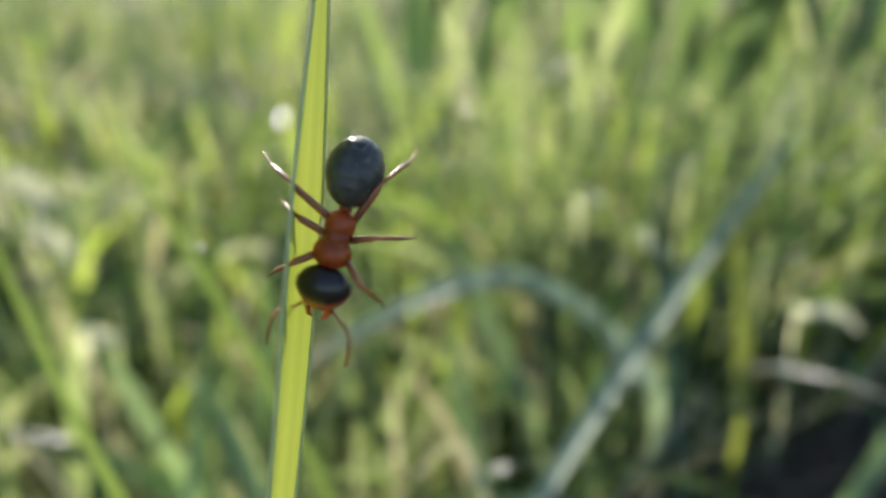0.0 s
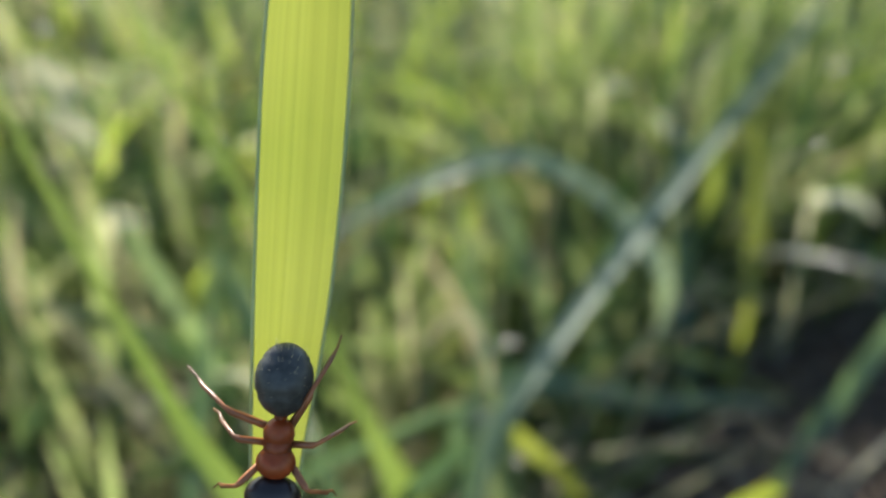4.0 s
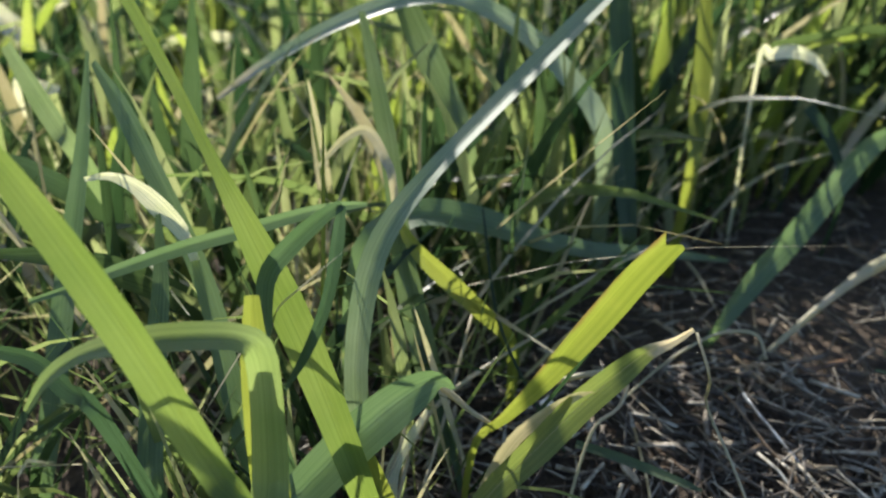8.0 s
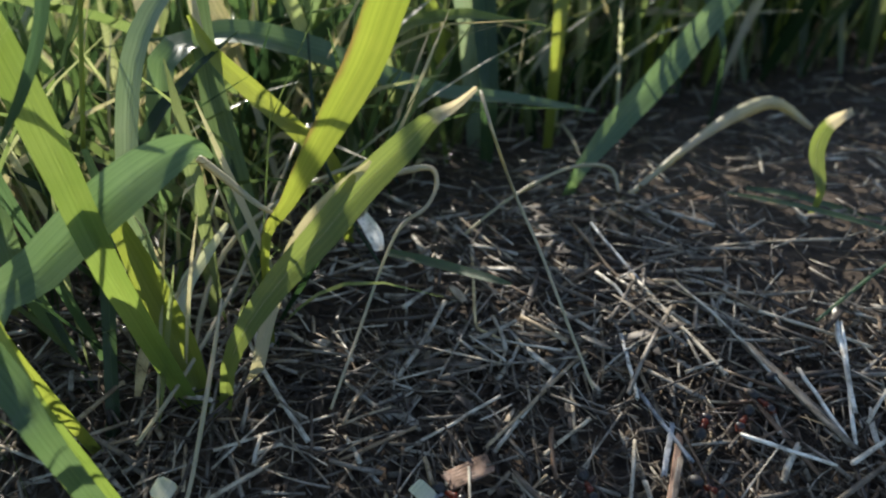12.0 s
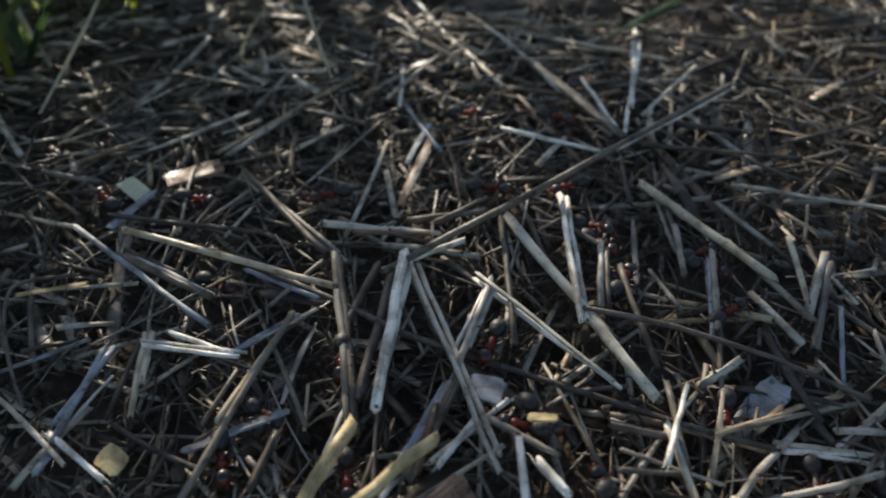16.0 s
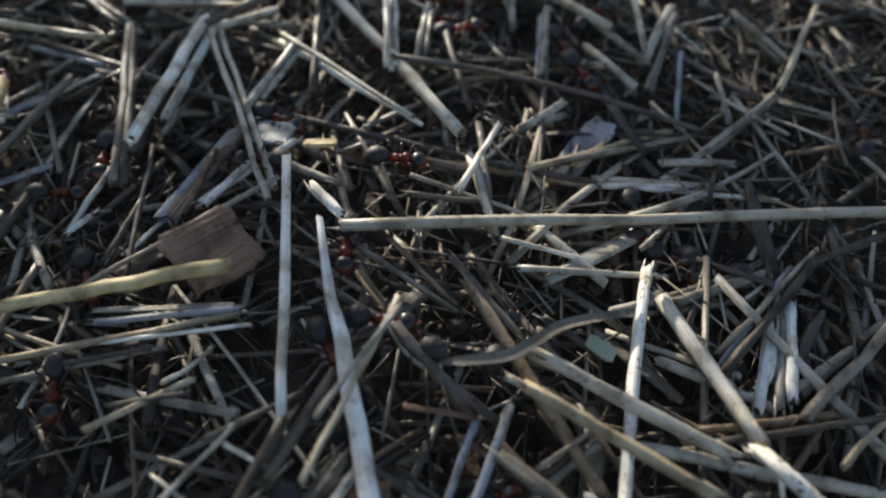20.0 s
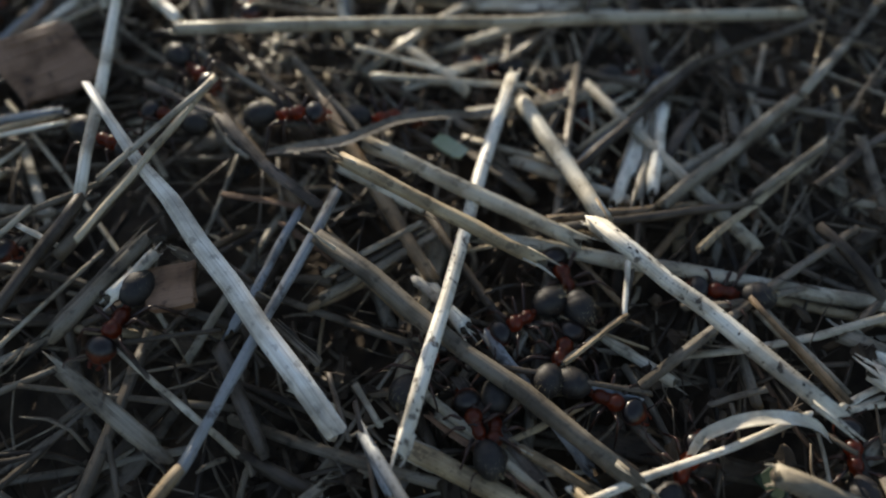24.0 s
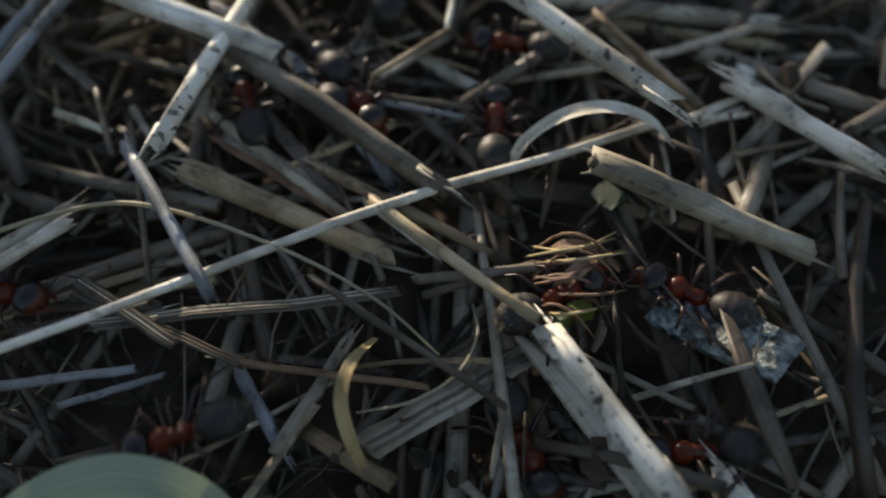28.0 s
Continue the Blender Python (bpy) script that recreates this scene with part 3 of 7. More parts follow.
def build_meadow():
    rng = random.Random(5)
    field, straws, sunny, bent = Heap(), Heap(), Heap(), Heap()

    def sow(x0, x1, y0, y1, count, tall, wide, fine=3, steps=8):
        done = 0
        while done < count:
            x, y = rng.uniform(x0, x1), rng.uniform(y0, y1)
            if bare(x, y) or y < 0.045 or (abs(x) < 0.06 and y < 0.088):
                continue
            done += 1
            height = tall * rng.uniform(0.45, 1.1) * stature(x, y)
            pick = rng.random()
            heap = straws if pick < (0.45 if 1.3 < y < 2.4 and x > -0.2 else 0.08) else sunny if pick > 0.86 and y > 0.2 else field
            heap.add(*wild_leaf(rng, x, y, height, wide * rng.uniform(0.5, 1.2), abs(rng.gauss(0, 0.28)), max(0.0, rng.gauss(0.15, 0.3)), rng.uniform(0, 2 * math.pi), steps, fine))

    def sow_edge(x0, x1, y0, y1, count):
        for _ in range(count):
            heap = straws if rng.random() < 0.1 else field
            heap.add(*wild_leaf(rng, rng.uniform(x0, x1), rng.uniform(y0, y1), rng.uniform(0.08, 0.2), rng.uniform(0.005, 0.012), abs(rng.gauss(0, 0.28)), max(0.0, rng.gauss(0.15, 0.3)), rng.uniform(0, 6.28), 5, 2))

    sow(-0.25, 0.30, 0.14, 0.32, 700, 0.105, 0.0068)
    sow(-0.45, 0.50, 0.30, 0.70, 1600, 0.14, 0.0072)
    sow(-1.1, 1.1, 0.68, 1.6, 2400, 0.16, 0.0065)
    sow(-3.5, 3.5, 1.5, 6.0, 2600, 0.20, 0.012, 2, 5)
    sow(0.02, 0.42, 0.25, 0.45, 620, 0.155, 0.0048)
    for x0, x1, y0, y1, count in ((-3.5, -1.05, -2.5, 1.6, 1500), (1.05, 3.5, -2.5, 1.6, 1500), (-1.1, 1.1, -2.5, -0.75, 1200), (-1.1, -0.42, -0.8, 0.7, 700), (0.48, 1.1, -0.8, 0.7, 700)):
        sow_edge(x0, x1, y0, y1, count)
    sow(-0.22, 0.02, 0.06, 0.17, 130, 0.075, 0.0036)
    # Bent white leaves added to stand for blurred sun glints.
    for _ in range(150):
        x, y = rng.uniform(-0.40, 0.50), rng.uniform(0.36, 0.95)
        if not bare(x, y):
            bent.add(*wild_leaf(rng, x, y, rng.uniform(0.07, 0.12), rng.uniform(0.004, 0.008), rng.uniform(0.2, 0.4), rng.uniform(0.7, 1.3), rng.uniform(0, 6.28), 9, 3))
    for _ in range(1500):
        x, y = rng.uniform(-0.17, 0.13), rng.uniform(0.055, 0.27)
        if bare(x, y) or (x > -0.01 and y < 0.075):
            continue
        heap = straws if rng.random() < 0.27 else field
        heap.add(*wild_leaf(rng, x, y, rng.uniform(0.018, 0.062), rng.uniform(0.0006, 0.0021), rng.uniform(0.1, 0.9), max(0.0, rng.gauss(0.1, 0.35)), rng.uniform(0, 6.28), 6, 2))
    for _ in range(150):
        x, y = rng.uniform(-0.12, 0.16), rng.uniform(0.08, 0.30)
        if not bare(x, y - 0.02):
            straws.add(*wild_leaf(rng, x, y, rng.uniform(0.04, 0.10), rng.uniform(0.0007, 0.0014), rng.uniform(0.3, 1.2), rng.uniform(0, 0.5), rng.uniform(0, 6.28), 7, 2))
    # Leafy tops added above the view, only to cast shade on the nest.
    shade_tops = Heap()
    for _ in range(44):
        x, y = rng.uniform(0.0, 0.17), rng.uniform(0.25, 0.33)
        rise, lean, way = rng.uniform(0.19, 0.26), rng.uniform(0.0, 0.05), rng.uniform(0, 6.28)
        pts, wid = [], []
        for k in np.linspace(0, 1, 10):
            pts.append((x + lean * k * k * math.cos(way), y + lean * k * k * math.sin(way), ground_z(x, y) - 0.002 + rise * (k - 0.12 * k ** 4)))
            wid.append(0.0009 + 0.0078 * min(1.0, max(0.0, (k - 0.66) * 9)) * max(0.05, 1 - k ** 7))
        shade_tops.add(*ribbon(pts, wid, (rng.gauss(0, 0.4), -1, 0.3), 0.2, 3))
    tagged(new("tall_grass", shade_tops.mesh("tall_grass", leaf_many)), "tall grass on thin stems, its tops added out of view to shade the nest", "grass", kind="stuff")
    tagged(new("sunlit_grass", sunny.mesh("sunlit_grass", leaf_sunny)), "grass leaves coloured bright yellow-green to look sunlit", "grass", kind="stuff")
    tagged(new("withered_grass", bent.mesh("withered_grass", leaf_white)), "white withered grass leaves bent over as bright glints in the meadow", "dry grass", kind="stuff")
    tagged(new("meadow_grass", field.mesh("meadow_grass", leaf_many)), "dense green meadow grass lit from behind by low sun", "grass", kind="stuff")
    tagged(new("dry_meadow_grass", straws.mesh("dry_meadow_grass", leaf_dry)), "dry pale leaves standing in the meadow grass", "dry grass", kind="stuff")


build_meadow()


# ---- ants ----
def ball(rx, ry, rz, rings=12, sides=16, shape=None):
    """An ellipsoid along x; shape(u) scales its girth from tail (0) to front (1). Returns verts, faces."""
    verts, faces = [], []
    for i in range(rings + 1):
        a = math.pi * i / rings
        u = 0.5 - 0.5 * math.cos(a)
        g = math.sin(a) * (shape(u) if shape else 1.0)
        for k in range(sides):
            b = 2 * math.pi * k / sides
            verts.append((rx * (2 * u - 1), ry * g * math.cos(b), rz * g * math.sin(b)))
    for i in range(rings):
        for k in range(sides):
            j = (k + 1) % sides
            faces.append((i * sides + k, (i + 1) * sides + k, (i + 1) * sides + j, i * sides + j))
    return verts, faces


def shifted(data, x, y, z, tilt=0.0):
    verts, faces = data
    m = Matrix.Translation((x, y, z)) @ Matrix.Rotation(radians(tilt), 4, "Y")
    return [tuple(m @ Vector(v)) for v in verts], faces


def joined(*pieces):
    verts, faces = [], []
    for v, f in pieces:
        faces.extend(tuple(i + len(verts) for i in q) for q in f)
        verts.extend(v)
    return verts, faces


def limb(points, radii, sides=6):
    v, f, _ = tube(points, radii, sides)
    return v, f


MM = 0.001


def ant_meshes(ant_red, ant_leg, ant_tail, ant_head, girth=1.0):
    made = {}

    def keep(name, data, mat):
        v, f = data
        made[name] = mesh_of(name, [(x * MM, y * MM, z * MM) for x, y, z in v], f, mat)
        made[name, 1], made[name, -1] = made[name], made[name]
        if name in ("mandible", "antenna") or name.endswith("_leg"):
            made[name, -1] = mesh_of(name, [(x * MM, -y * MM, z * MM) for x, y, z in v], [q[::-1] for q in f], mat)

    bands = lambda u: 1.0 - 0.05 * (abs(((u * 4.2) % 1.0) - 0.5) > 0.44) - 0.12 * max(0, u - 0.6)
    keep("gaster", shifted(ball(1.40, 1.12, 1.06, 28, 22, bands), -2.45, 0, 1.75, -8), ant_tail)
    keep("petiole", joined(shifted(ball(0.22, 0.26, 0.46, 8, 10), -1.0, 0, 1.55), limb([(-1.35, 0, 1.5), (-1.0, 0, 1.35), (-0.6, 0, 1.4)], [0.16, 0.18, 0.2])), ant_red)
    keep("thorax", joined(shifted(ball(0.62, 0.46 * girth, 0.50 * girth, 10, 14), -0.35, 0, 1.62, -12), shifted(ball(0.46, 0.42 * girth, 0.46 * girth, 10, 12), 0.15, 0, 1.68),
                          shifted(ball(0.62, 0.58 * girth, 0.56 * girth, 10, 14), 0.72, 0, 1.75, 10), limb([(1.1, 0, 1.7), (1.5, 0, 1.66)], [0.24, 0.2])), ant_red)
    keep("head", shifted(ball(0.92, 0.90 * (0.6 + 0.4 * girth), 0.64 * (0.6 + 0.4 * girth), 16, 20, lambda u: 1.08 - 0.42 * max(0.0, u - 0.45)), 2.12, 0, 1.62, 24), ant_head)
    keep("eye", shifted(ball(0.17, 0.10, 0.17, 6, 8), 0, 0, 0), ant_black)
    keep("mandible", limb([(0, 0, 0), (0.30, 0.10, -0.05), (0.55, 0.0, -0.1), (0.60, -0.16, -0.12)], [0.15, 0.15, 0.10, 0.03]), ant_red)
    keep("antenna", limb([(0, 0, 0), (0.45, 0.55, 0.30), (0.75, 1.05, 0.45), (1.05, 1.20, 0.30), (1.65, 1.30, -0.15), (2.25, 1.30, -0.55)],
                         [0.06, 0.055, 0.065, 0.06, 0.068, 0.045]), ant_leg)
    for kind, reach, sweep in (("front", 2.3, 1.15), ("middle", 2.55, -0.35), ("hind", 3.1, -2.2)):
        s, r = sweep, reach
        keep(kind + "_leg", limb([(0, 0, 0), (0.10 * s, 0.25, 0.02), (0.45 * s, r * 0.42, 0.85), (0.56 * s, r * 0.50, 0.88), (0.85 * s, r * 0.80, -0.45),
                                  (0.95 * s, r * 0.90, -1.25), (1.15 * s, r * 1.02, -1.42)], [0.12, 0.16, 0.14, 0.085, 0.10, 0.05, 0.03]), ant_leg)
    rng = random.Random(3)
    hairs = Heap()
    for _ in range(90):
        a, b = rng.uniform(0, math.pi), rng.uniform(-1.2, 1.2)
        p = Vector((-2.50 - 1.3 * math.sin(b), 1.0 * math.cos(b) * math.cos(a), 1.72 + 0.95 * math.cos(b) * math.sin(a)))
        d = (p - Vector((-2.55, 0, 1.72))).normalized()
        q = p + d * 0.22 + Vector((-0.12, 0, 0))
        hairs.add(*tube([tuple(p * MM), tuple(q * MM)], [0.012 * MM, 0.005 * MM], 3))
    made["hairs"] = hairs.mesh("hairs", hair)
    return made


ANT = ant_meshes(ant_red, ant_leg, ant_black, shaded_head, 1.1)
BACKLIT_ANT = ant_meshes(ant_backlit, ant_backlit_leg, ant_black_sheen, backlit_head, 1.32)
LEGS = [(kind, side) for kind in ("front", "middle", "hind") for side in (1, -1)]


def build_ant(label, group="ants on the nest", meshes=ANT):
    """An ant that looks along +x, its feet at z = 0; returns the thing and its six legs."""
    ant = tagged(new("ant"), label, "ant", group)
    ant.empty_display_size = 0.002
    for name in ("gaster", "petiole", "thorax", "head"):
        ob = part(name, meshes[name], ant)
        if name == "gaster":
            part("hairs", meshes["hairs"], ob)
        if name == "head":
            for side in (1, -1):
                part("eye", meshes["eye", side], ob, "", Matrix.Translation((2.05 * MM, side * 0.66 * MM, 1.82 * MM)))
                part("mandible", meshes["mandible", side], ob, "", Matrix.Translation((2.70 * MM, side * 0.30 * MM, 1.32 * MM)))
                part("antenna", meshes["antenna", side], ob, "", Matrix.Translation((2.62 * MM, side * 0.30 * MM, 1.58 * MM)))
    legs = []
    for kind, side in LEGS:
        x = {"front": 0.72, "middle": 0.15, "hind": -0.42}[kind]
        legs.append(part("leg", meshes[kind + "_leg", side], ant, "", Matrix.Translation((x * MM, side * 0.34 * MM, 1.42 * MM))))
    return ant, legs


# ---- leaves that can be told apart, beside the nest ----
curve_leaf("grass_leaf", [(4.8, 60.0, 1.1, 2.55), (-5.2, 54.0, 55.5, 3.40), (-8.7, 56.1, 60.7, 4.26), (-13.4, 58.8, 70.3, 4.76), (-18.9, 61.9, 80.7, 4.93), (-26.1, 66.7, 90.1, 4.33), (-33.1, 71.7, 97.8, 2.72), (-41.2, 78.6, 108.5, 1.81), (-49.6, 86.7, 119.3, 1.50), (-56.9, 94.7, 129.9, 1.18), (-63.2, 102.2, 139.7, 0.34)],
           leaf_mid, "broad bright green grass leaf leaning over the straw", group='grass leaves beside the nest', twist=(0, 12))
curve_leaf("grass_leaf", [(-2.9, 64.7, 1.5, 3.87), (-5.9, 60.7, 43.6, 5.15), (-5.4, 63.9, 50.6, 4.96), (-5.1, 66.4, 60.2, 4.38), (-4.9, 66.6, 70.0, 3.89), (-6.9, 66.2, 73.0, 3.41), (-12.1, 65.6, 73.8, 3.63), (-18.6, 65.4, 73.3, 3.37), (-24.9, 65.7, 71.5, 2.36), (-29.7, 65.0, 68.4, 1.99), (-32.9, 63.7, 64.2, 0.80)],
           leaf_arch, "arched grass leaf bent sharply over at its shoulder", group='grass leaves beside the nest', count=34, facing=(0, -0.6, 1))
curve_leaf("grass_leaf", [(9.4, 81.3, 3.2, 3.25), (5.4, 75.3, 33.4, 4.34), (1.5, 79.2, 45.2, 5.29), (-2.8, 84.0, 56.5, 6.23), (-7.9, 89.5, 66.9, 6.04), (-12.5, 93.8, 75.4, 3.95), (-16.8, 98.9, 81.5, 2.32), (-23.5, 108.0, 90.3, 2.51), (-31.8, 118.0, 100.3, 2.71), (-41.3, 128.4, 110.9, 3.06), (-54.1, 141.8, 124.3, 2.58), (-66.7, 155.3, 137.8, 0.59)],
           leaf_mid, "broad upright grass leaf folded along its keel", group='grass leaves beside the nest', twist=(0, 40))
curve_leaf("grass_leaf", [(5.0, 102.4, 3.7, 3.31), (3.0, 94.4, 29.9, 4.41), (2.5, 99.2, 41.4, 4.74), (4.6, 104.9, 54.2, 5.05), (8.5, 110.8, 62.0, 4.70), (15.4, 118.0, 68.1, 4.01), (25.1, 130.3, 73.1, 4.03), (38.5, 147.0, 79.6, 4.79), (53.7, 164.6, 87.5, 4.65), (71.0, 183.8, 96.3, 4.46), (90.3, 203.9, 106.6, 3.64), (106.9, 221.2, 116.1, 1.18)],
           leaf_sheen, "long grass leaf slanting up, tinted pale for its sheen", group='grass leaves beside the nest', facing=(-0.45, -0.75, 0.9), count=30)
curve_leaf("grass_leaf", [(69.1, 201.5, -9.1, 4.27), (64.1, 189.5, 41.9, 5.70), (54.3, 196.9, 57.5, 6.90), (41.3, 200.7, 69.2, 7.11), (25.7, 202.3, 77.3, 6.71), (10.4, 200.7, 78.1, 6.34), (-7.6, 196.6, 73.0, 5.41), (-25.9, 192.7, 64.3, 3.93), (-39.8, 188.6, 55.5, 1.82)],
           leaf_sheen_tipped, "arching grass leaf with a tan withered tip", group='grass leaves beside the nest', facing=(-0.1, -0.5, 1))
curve_leaf("grass_leaf", [(-4.4, 129.7, 2.2, 4.28), (1.6, 125.7, 44.1, 5.71), (8.3, 136.2, 47.9, 7.16), (15.5, 142.3, 46.7, 7.92), (27.1, 147.2, 41.8, 7.99), (42.6, 152.3, 33.5, 6.50), (57.9, 157.3, 27.0, 5.09), (74.4, 163.5, 22.5, 3.83), (97.4, 170.3, 15.4, 1.24)],
           leaf_blue, "grass leaf lying almost level over the straw", group='grass leaves beside the nest', facing=(0, -0.5, 1))
curve_leaf("grass_leaf", [(21.0, 94.8, 3.9, 1.17), (23.0, 92.8, 27.3, 1.56), (27.7, 90.3, 36.2, 2.41), (33.3, 88.3, 46.2, 4.03), (40.8, 88.0, 58.7, 5.46), (44.5, 85.6, 67.9, 5.44), (47.8, 82.6, 75.9, 4.51)],
           leaf_torn, "grass leaf torn off square, its margin rusty brown", group='grass leaves beside the nest', ragged=True, facing=(0.2, -1, 0.3))
curve_leaf("grass_leaf", [(15.0, 80.5, 3.2, 2.11), (18.0, 79.5, 15.5, 2.81), (24.7, 83.4, 24.6, 4.27), (33.1, 86.6, 32.6, 5.14), (39.5, 89.0, 39.3, 5.09), (46.6, 91.0, 45.5, 4.32), (50.4, 91.6, 49.0, 2.67), (54.1, 91.3, 51.3, 1.41), (57.1, 91.3, 53.9, 0.70)],
           leaf_tipped, "grass leaf with a brown withered tip leaning over the straw", group='grass leaves beside the nest', facing=(-0.2, -1, 0.5))
curve_leaf("dry_leaf", [(18.1, 86.1, 3.6, 1.66), (20.1, 85.1, 7.6, 2.21), (23.3, 87.3, 17.8, 2.35), (28.7, 90.3, 29.3, 2.67), (34.2, 90.4, 36.5, 2.23), (39.4, 89.5, 41.8, 1.44), (41.2, 87.2, 44.8, 0.53)],
           leaf_dry, "papery dry sheath curled along a grass leaf", group='grass leaves beside the nest', facing=(0.3, -0.8, 0.6))
thread("dry_thread", [(57.6, 91.0, 53.5, 0.58), (59.5, 86.8, 47.4, 0.50), (64.3, 95.8, 33.5, 0.57), (67.3, 89.4, 27.6, 0.56), (69.5, 82.3, 22.6, 0.54), (71.2, 76.0, 18.7, 0.53), (73.2, 69.3, 14.2, 0.43)],
           leaf_dry, "thin withered tip thread hanging to the straw")
thread("dry_thread", [(35.0, 104.1, 30.3, 0.80), (40.0, 103.9, 32.4, 0.99), (45.9, 103.6, 34.3, 1.18), (50.8, 103.6, 34.8, 0.98), (51.7, 101.9, 32.3, 0.78), (49.6, 99.0, 29.6, 0.68), (45.5, 96.9, 27.7, 0.68), (42.4, 92.3, 24.1, 0.57), (38.2, 83.2, 17.3, 0.55), (33.4, 71.8, 10.4, 0.44)],
           leaf_dry, "pale dry stem looped over and hanging to the straw", count=34)
thread("dry_thread", [(58.7, 123.9, 8.2, 0.61), (66.7, 129.3, 11.7, 0.62), (74.9, 134.1, 14.3, 0.76), (83.1, 137.3, 16.3, 0.76), (89.8, 138.1, 16.4, 0.90), (93.5, 137.1, 15.2, 0.90), (94.0, 132.7, 12.3, 0.76)],
           leaf_dry, "thin dry grass stem curling over at its end")
curve_leaf("grass_leaf", [(-12.9, 74.4, 2.3, 3.70), (-10.9, 71.4, 30.4, 4.93), (-4.4, 75.5, 35.7, 6.62), (3.0, 79.8, 41.5, 7.34), (9.7, 83.3, 45.9, 6.89), (14.8, 85.6, 48.2, 4.74), (17.4, 86.3, 48.0, 2.22), (18.9, 86.3, 46.5, 0.69)],
           leaf_blue, "broad blunt grass leaf with a sun patch on it", group='grass leaves beside the nest', facing=(-0.3, -1, 0.3))
thread("dry_thread", [(15.4, 91.6, 44.0, 1.37), (18.8, 91.5, 40.5, 1.22), (22.7, 91.8, 35.9, 0.89), (27.7, 92.2, 31.6, 0.46)],
           leaf_dry, "brown shrivelled tip of a grass leaf")
curve_leaf("grass_leaf", [(86.9, 150.6, 1.4, 2.54), (88.9, 148.6, 9.5, 3.38), (98.5, 157.4, 16.3, 6.34), (112.1, 167.4, 25.4, 7.06), (124.7, 177.4, 34.3, 6.90), (136.9, 186.6, 41.9, 6.13), (149.4, 193.2, 45.5, 2.19)],
           leaf_blue, "straight bluish grass leaf standing in the straw", group='grass leaves beside the nest')
curve_leaf("grass_leaf", [(-6.0, 90.3, 3.3, 1.61), (-9.0, 80.3, 52.2, 2.14), (-8.5, 83.6, 61.1, 2.27), (-7.8, 86.6, 67.9, 2.73), (-3.9, 88.2, 72.5, 2.86), (0.3, 89.1, 76.1, 2.21), (3.1, 90.0, 77.6, 1.42)],
           leaf_one, "narrow grass leaf bent over at the middle", group='grass leaves beside the nest')
curve_leaf("grass_leaf", [(3.0, 89.9, 77.5, 1.26), (2.3, 88.1, 72.5, 1.91), (0.7, 84.7, 65.2, 1.77), (-2.3, 81.7, 58.4, 1.46), (-5.8, 79.5, 52.9, 0.65)],
           leaf_one, "narrow leaf end hanging down from a bend", group='grass leaves beside the nest')
curve_leaf("grass_leaf", [(19.8, 109.5, 3.8, 2.97), (18.8, 107.5, 9.9, 3.96), (16.9, 111.7, 18.5, 4.86), (13.5, 119.2, 30.3, 5.55), (10.9, 126.2, 39.5, 5.12), (9.1, 133.3, 48.9, 4.22), (7.2, 143.2, 60.9, 4.03), (4.5, 153.7, 71.9, 3.38), (1.0, 166.1, 84.2, 1.48)],
           leaf_one, "upright green grass leaf rooted in the straw", group='grass leaves beside the nest')
curve_leaf("grass_leaf", [(34.0, 128.1, 3.1, 2.20), (33.0, 125.1, 23.5, 2.93), (25.9, 124.4, 33.4, 3.53), (18.8, 124.7, 41.2, 3.91), (12.5, 125.6, 48.1, 2.93), (8.8, 126.7, 55.3, 0.88)],
           leaf_bright, "narrow bright grass leaf slanting over the straw", group='grass leaves beside the nest')
curve_leaf("grass_leaf", [(-37.1, 78.0, 70.0, 0.74), (-33.5, 83.1, 68.8, 1.08), (-30.2, 88.2, 67.8, 1.78), (-22.3, 95.0, 67.5, 2.22), (-14.4, 101.3, 66.7, 2.34), (-5.4, 107.9, 66.2, 2.07), (-0.2, 111.9, 65.2, 1.75), (4.4, 114.6, 64.2, 0.80)],
           leaf_blue, "narrow grass leaf lying level across the stems", group='grass leaves beside the nest', facing=(0, -1, 0.5))
curve_leaf("dry_leaf", [(-21.0, 121.8, 2.5, 1.24), (-27.0, 113.8, 52.2, 1.65), (-29.2, 116.1, 57.7, 2.87), (-33.4, 117.9, 62.3, 3.86), (-37.9, 120.0, 65.5, 2.64), (-42.5, 121.0, 66.8, 1.42), (-47.0, 121.6, 65.8, 0.82)],
           leaf_white, "white papery dry leaf curled over")
curve_leaf("dry_leaf", [(120.1, 222.8, -12.1, 0.99), (112.1, 212.8, 55.7, 1.33), (116.7, 215.5, 58.2, 3.33), (123.3, 215.9, 59.1, 3.99), (129.1, 214.6, 57.2, 3.00), (132.7, 210.9, 53.4, 0.99)],
           leaf_white, "white dry leaf curled over in the sun")
# The next five white leaves are added in place of bright blurred glints.
curve_leaf("dry_leaf", [(76.4, 231.0, -14.3, 1.82), (72.4, 221.0, 70.3, 2.42), (68.9, 224.5, 76.3, 4.50), (66.9, 226.6, 80.0, 5.19), (64.6, 228.0, 82.3, 2.08)],
           leaf_white, "small pale dry leaf added as a glint among the grass", facing=(0, -0.5, 1))
curve_leaf("dry_leaf", [(65.1, 304.0, -23.0, 3.31), (61.1, 294.0, 66.5, 4.42), (66.7, 295.4, 69.0, 7.51), (72.2, 295.8, 69.7, 3.09)],
           leaf_white, "small pale dry leaf added as a glint among the grass", facing=(0, -0.5, 1))
curve_leaf("dry_leaf", [(-116.0, 252.7, -21.2, 2.98), (-120.0, 242.7, 37.3, 3.98), (-114.0, 243.2, 38.1, 7.16), (-107.0, 243.1, 38.1, 2.78)],
           leaf_white, "small pale dry leaf added as a glint among the grass", facing=(0, -0.5, 1))
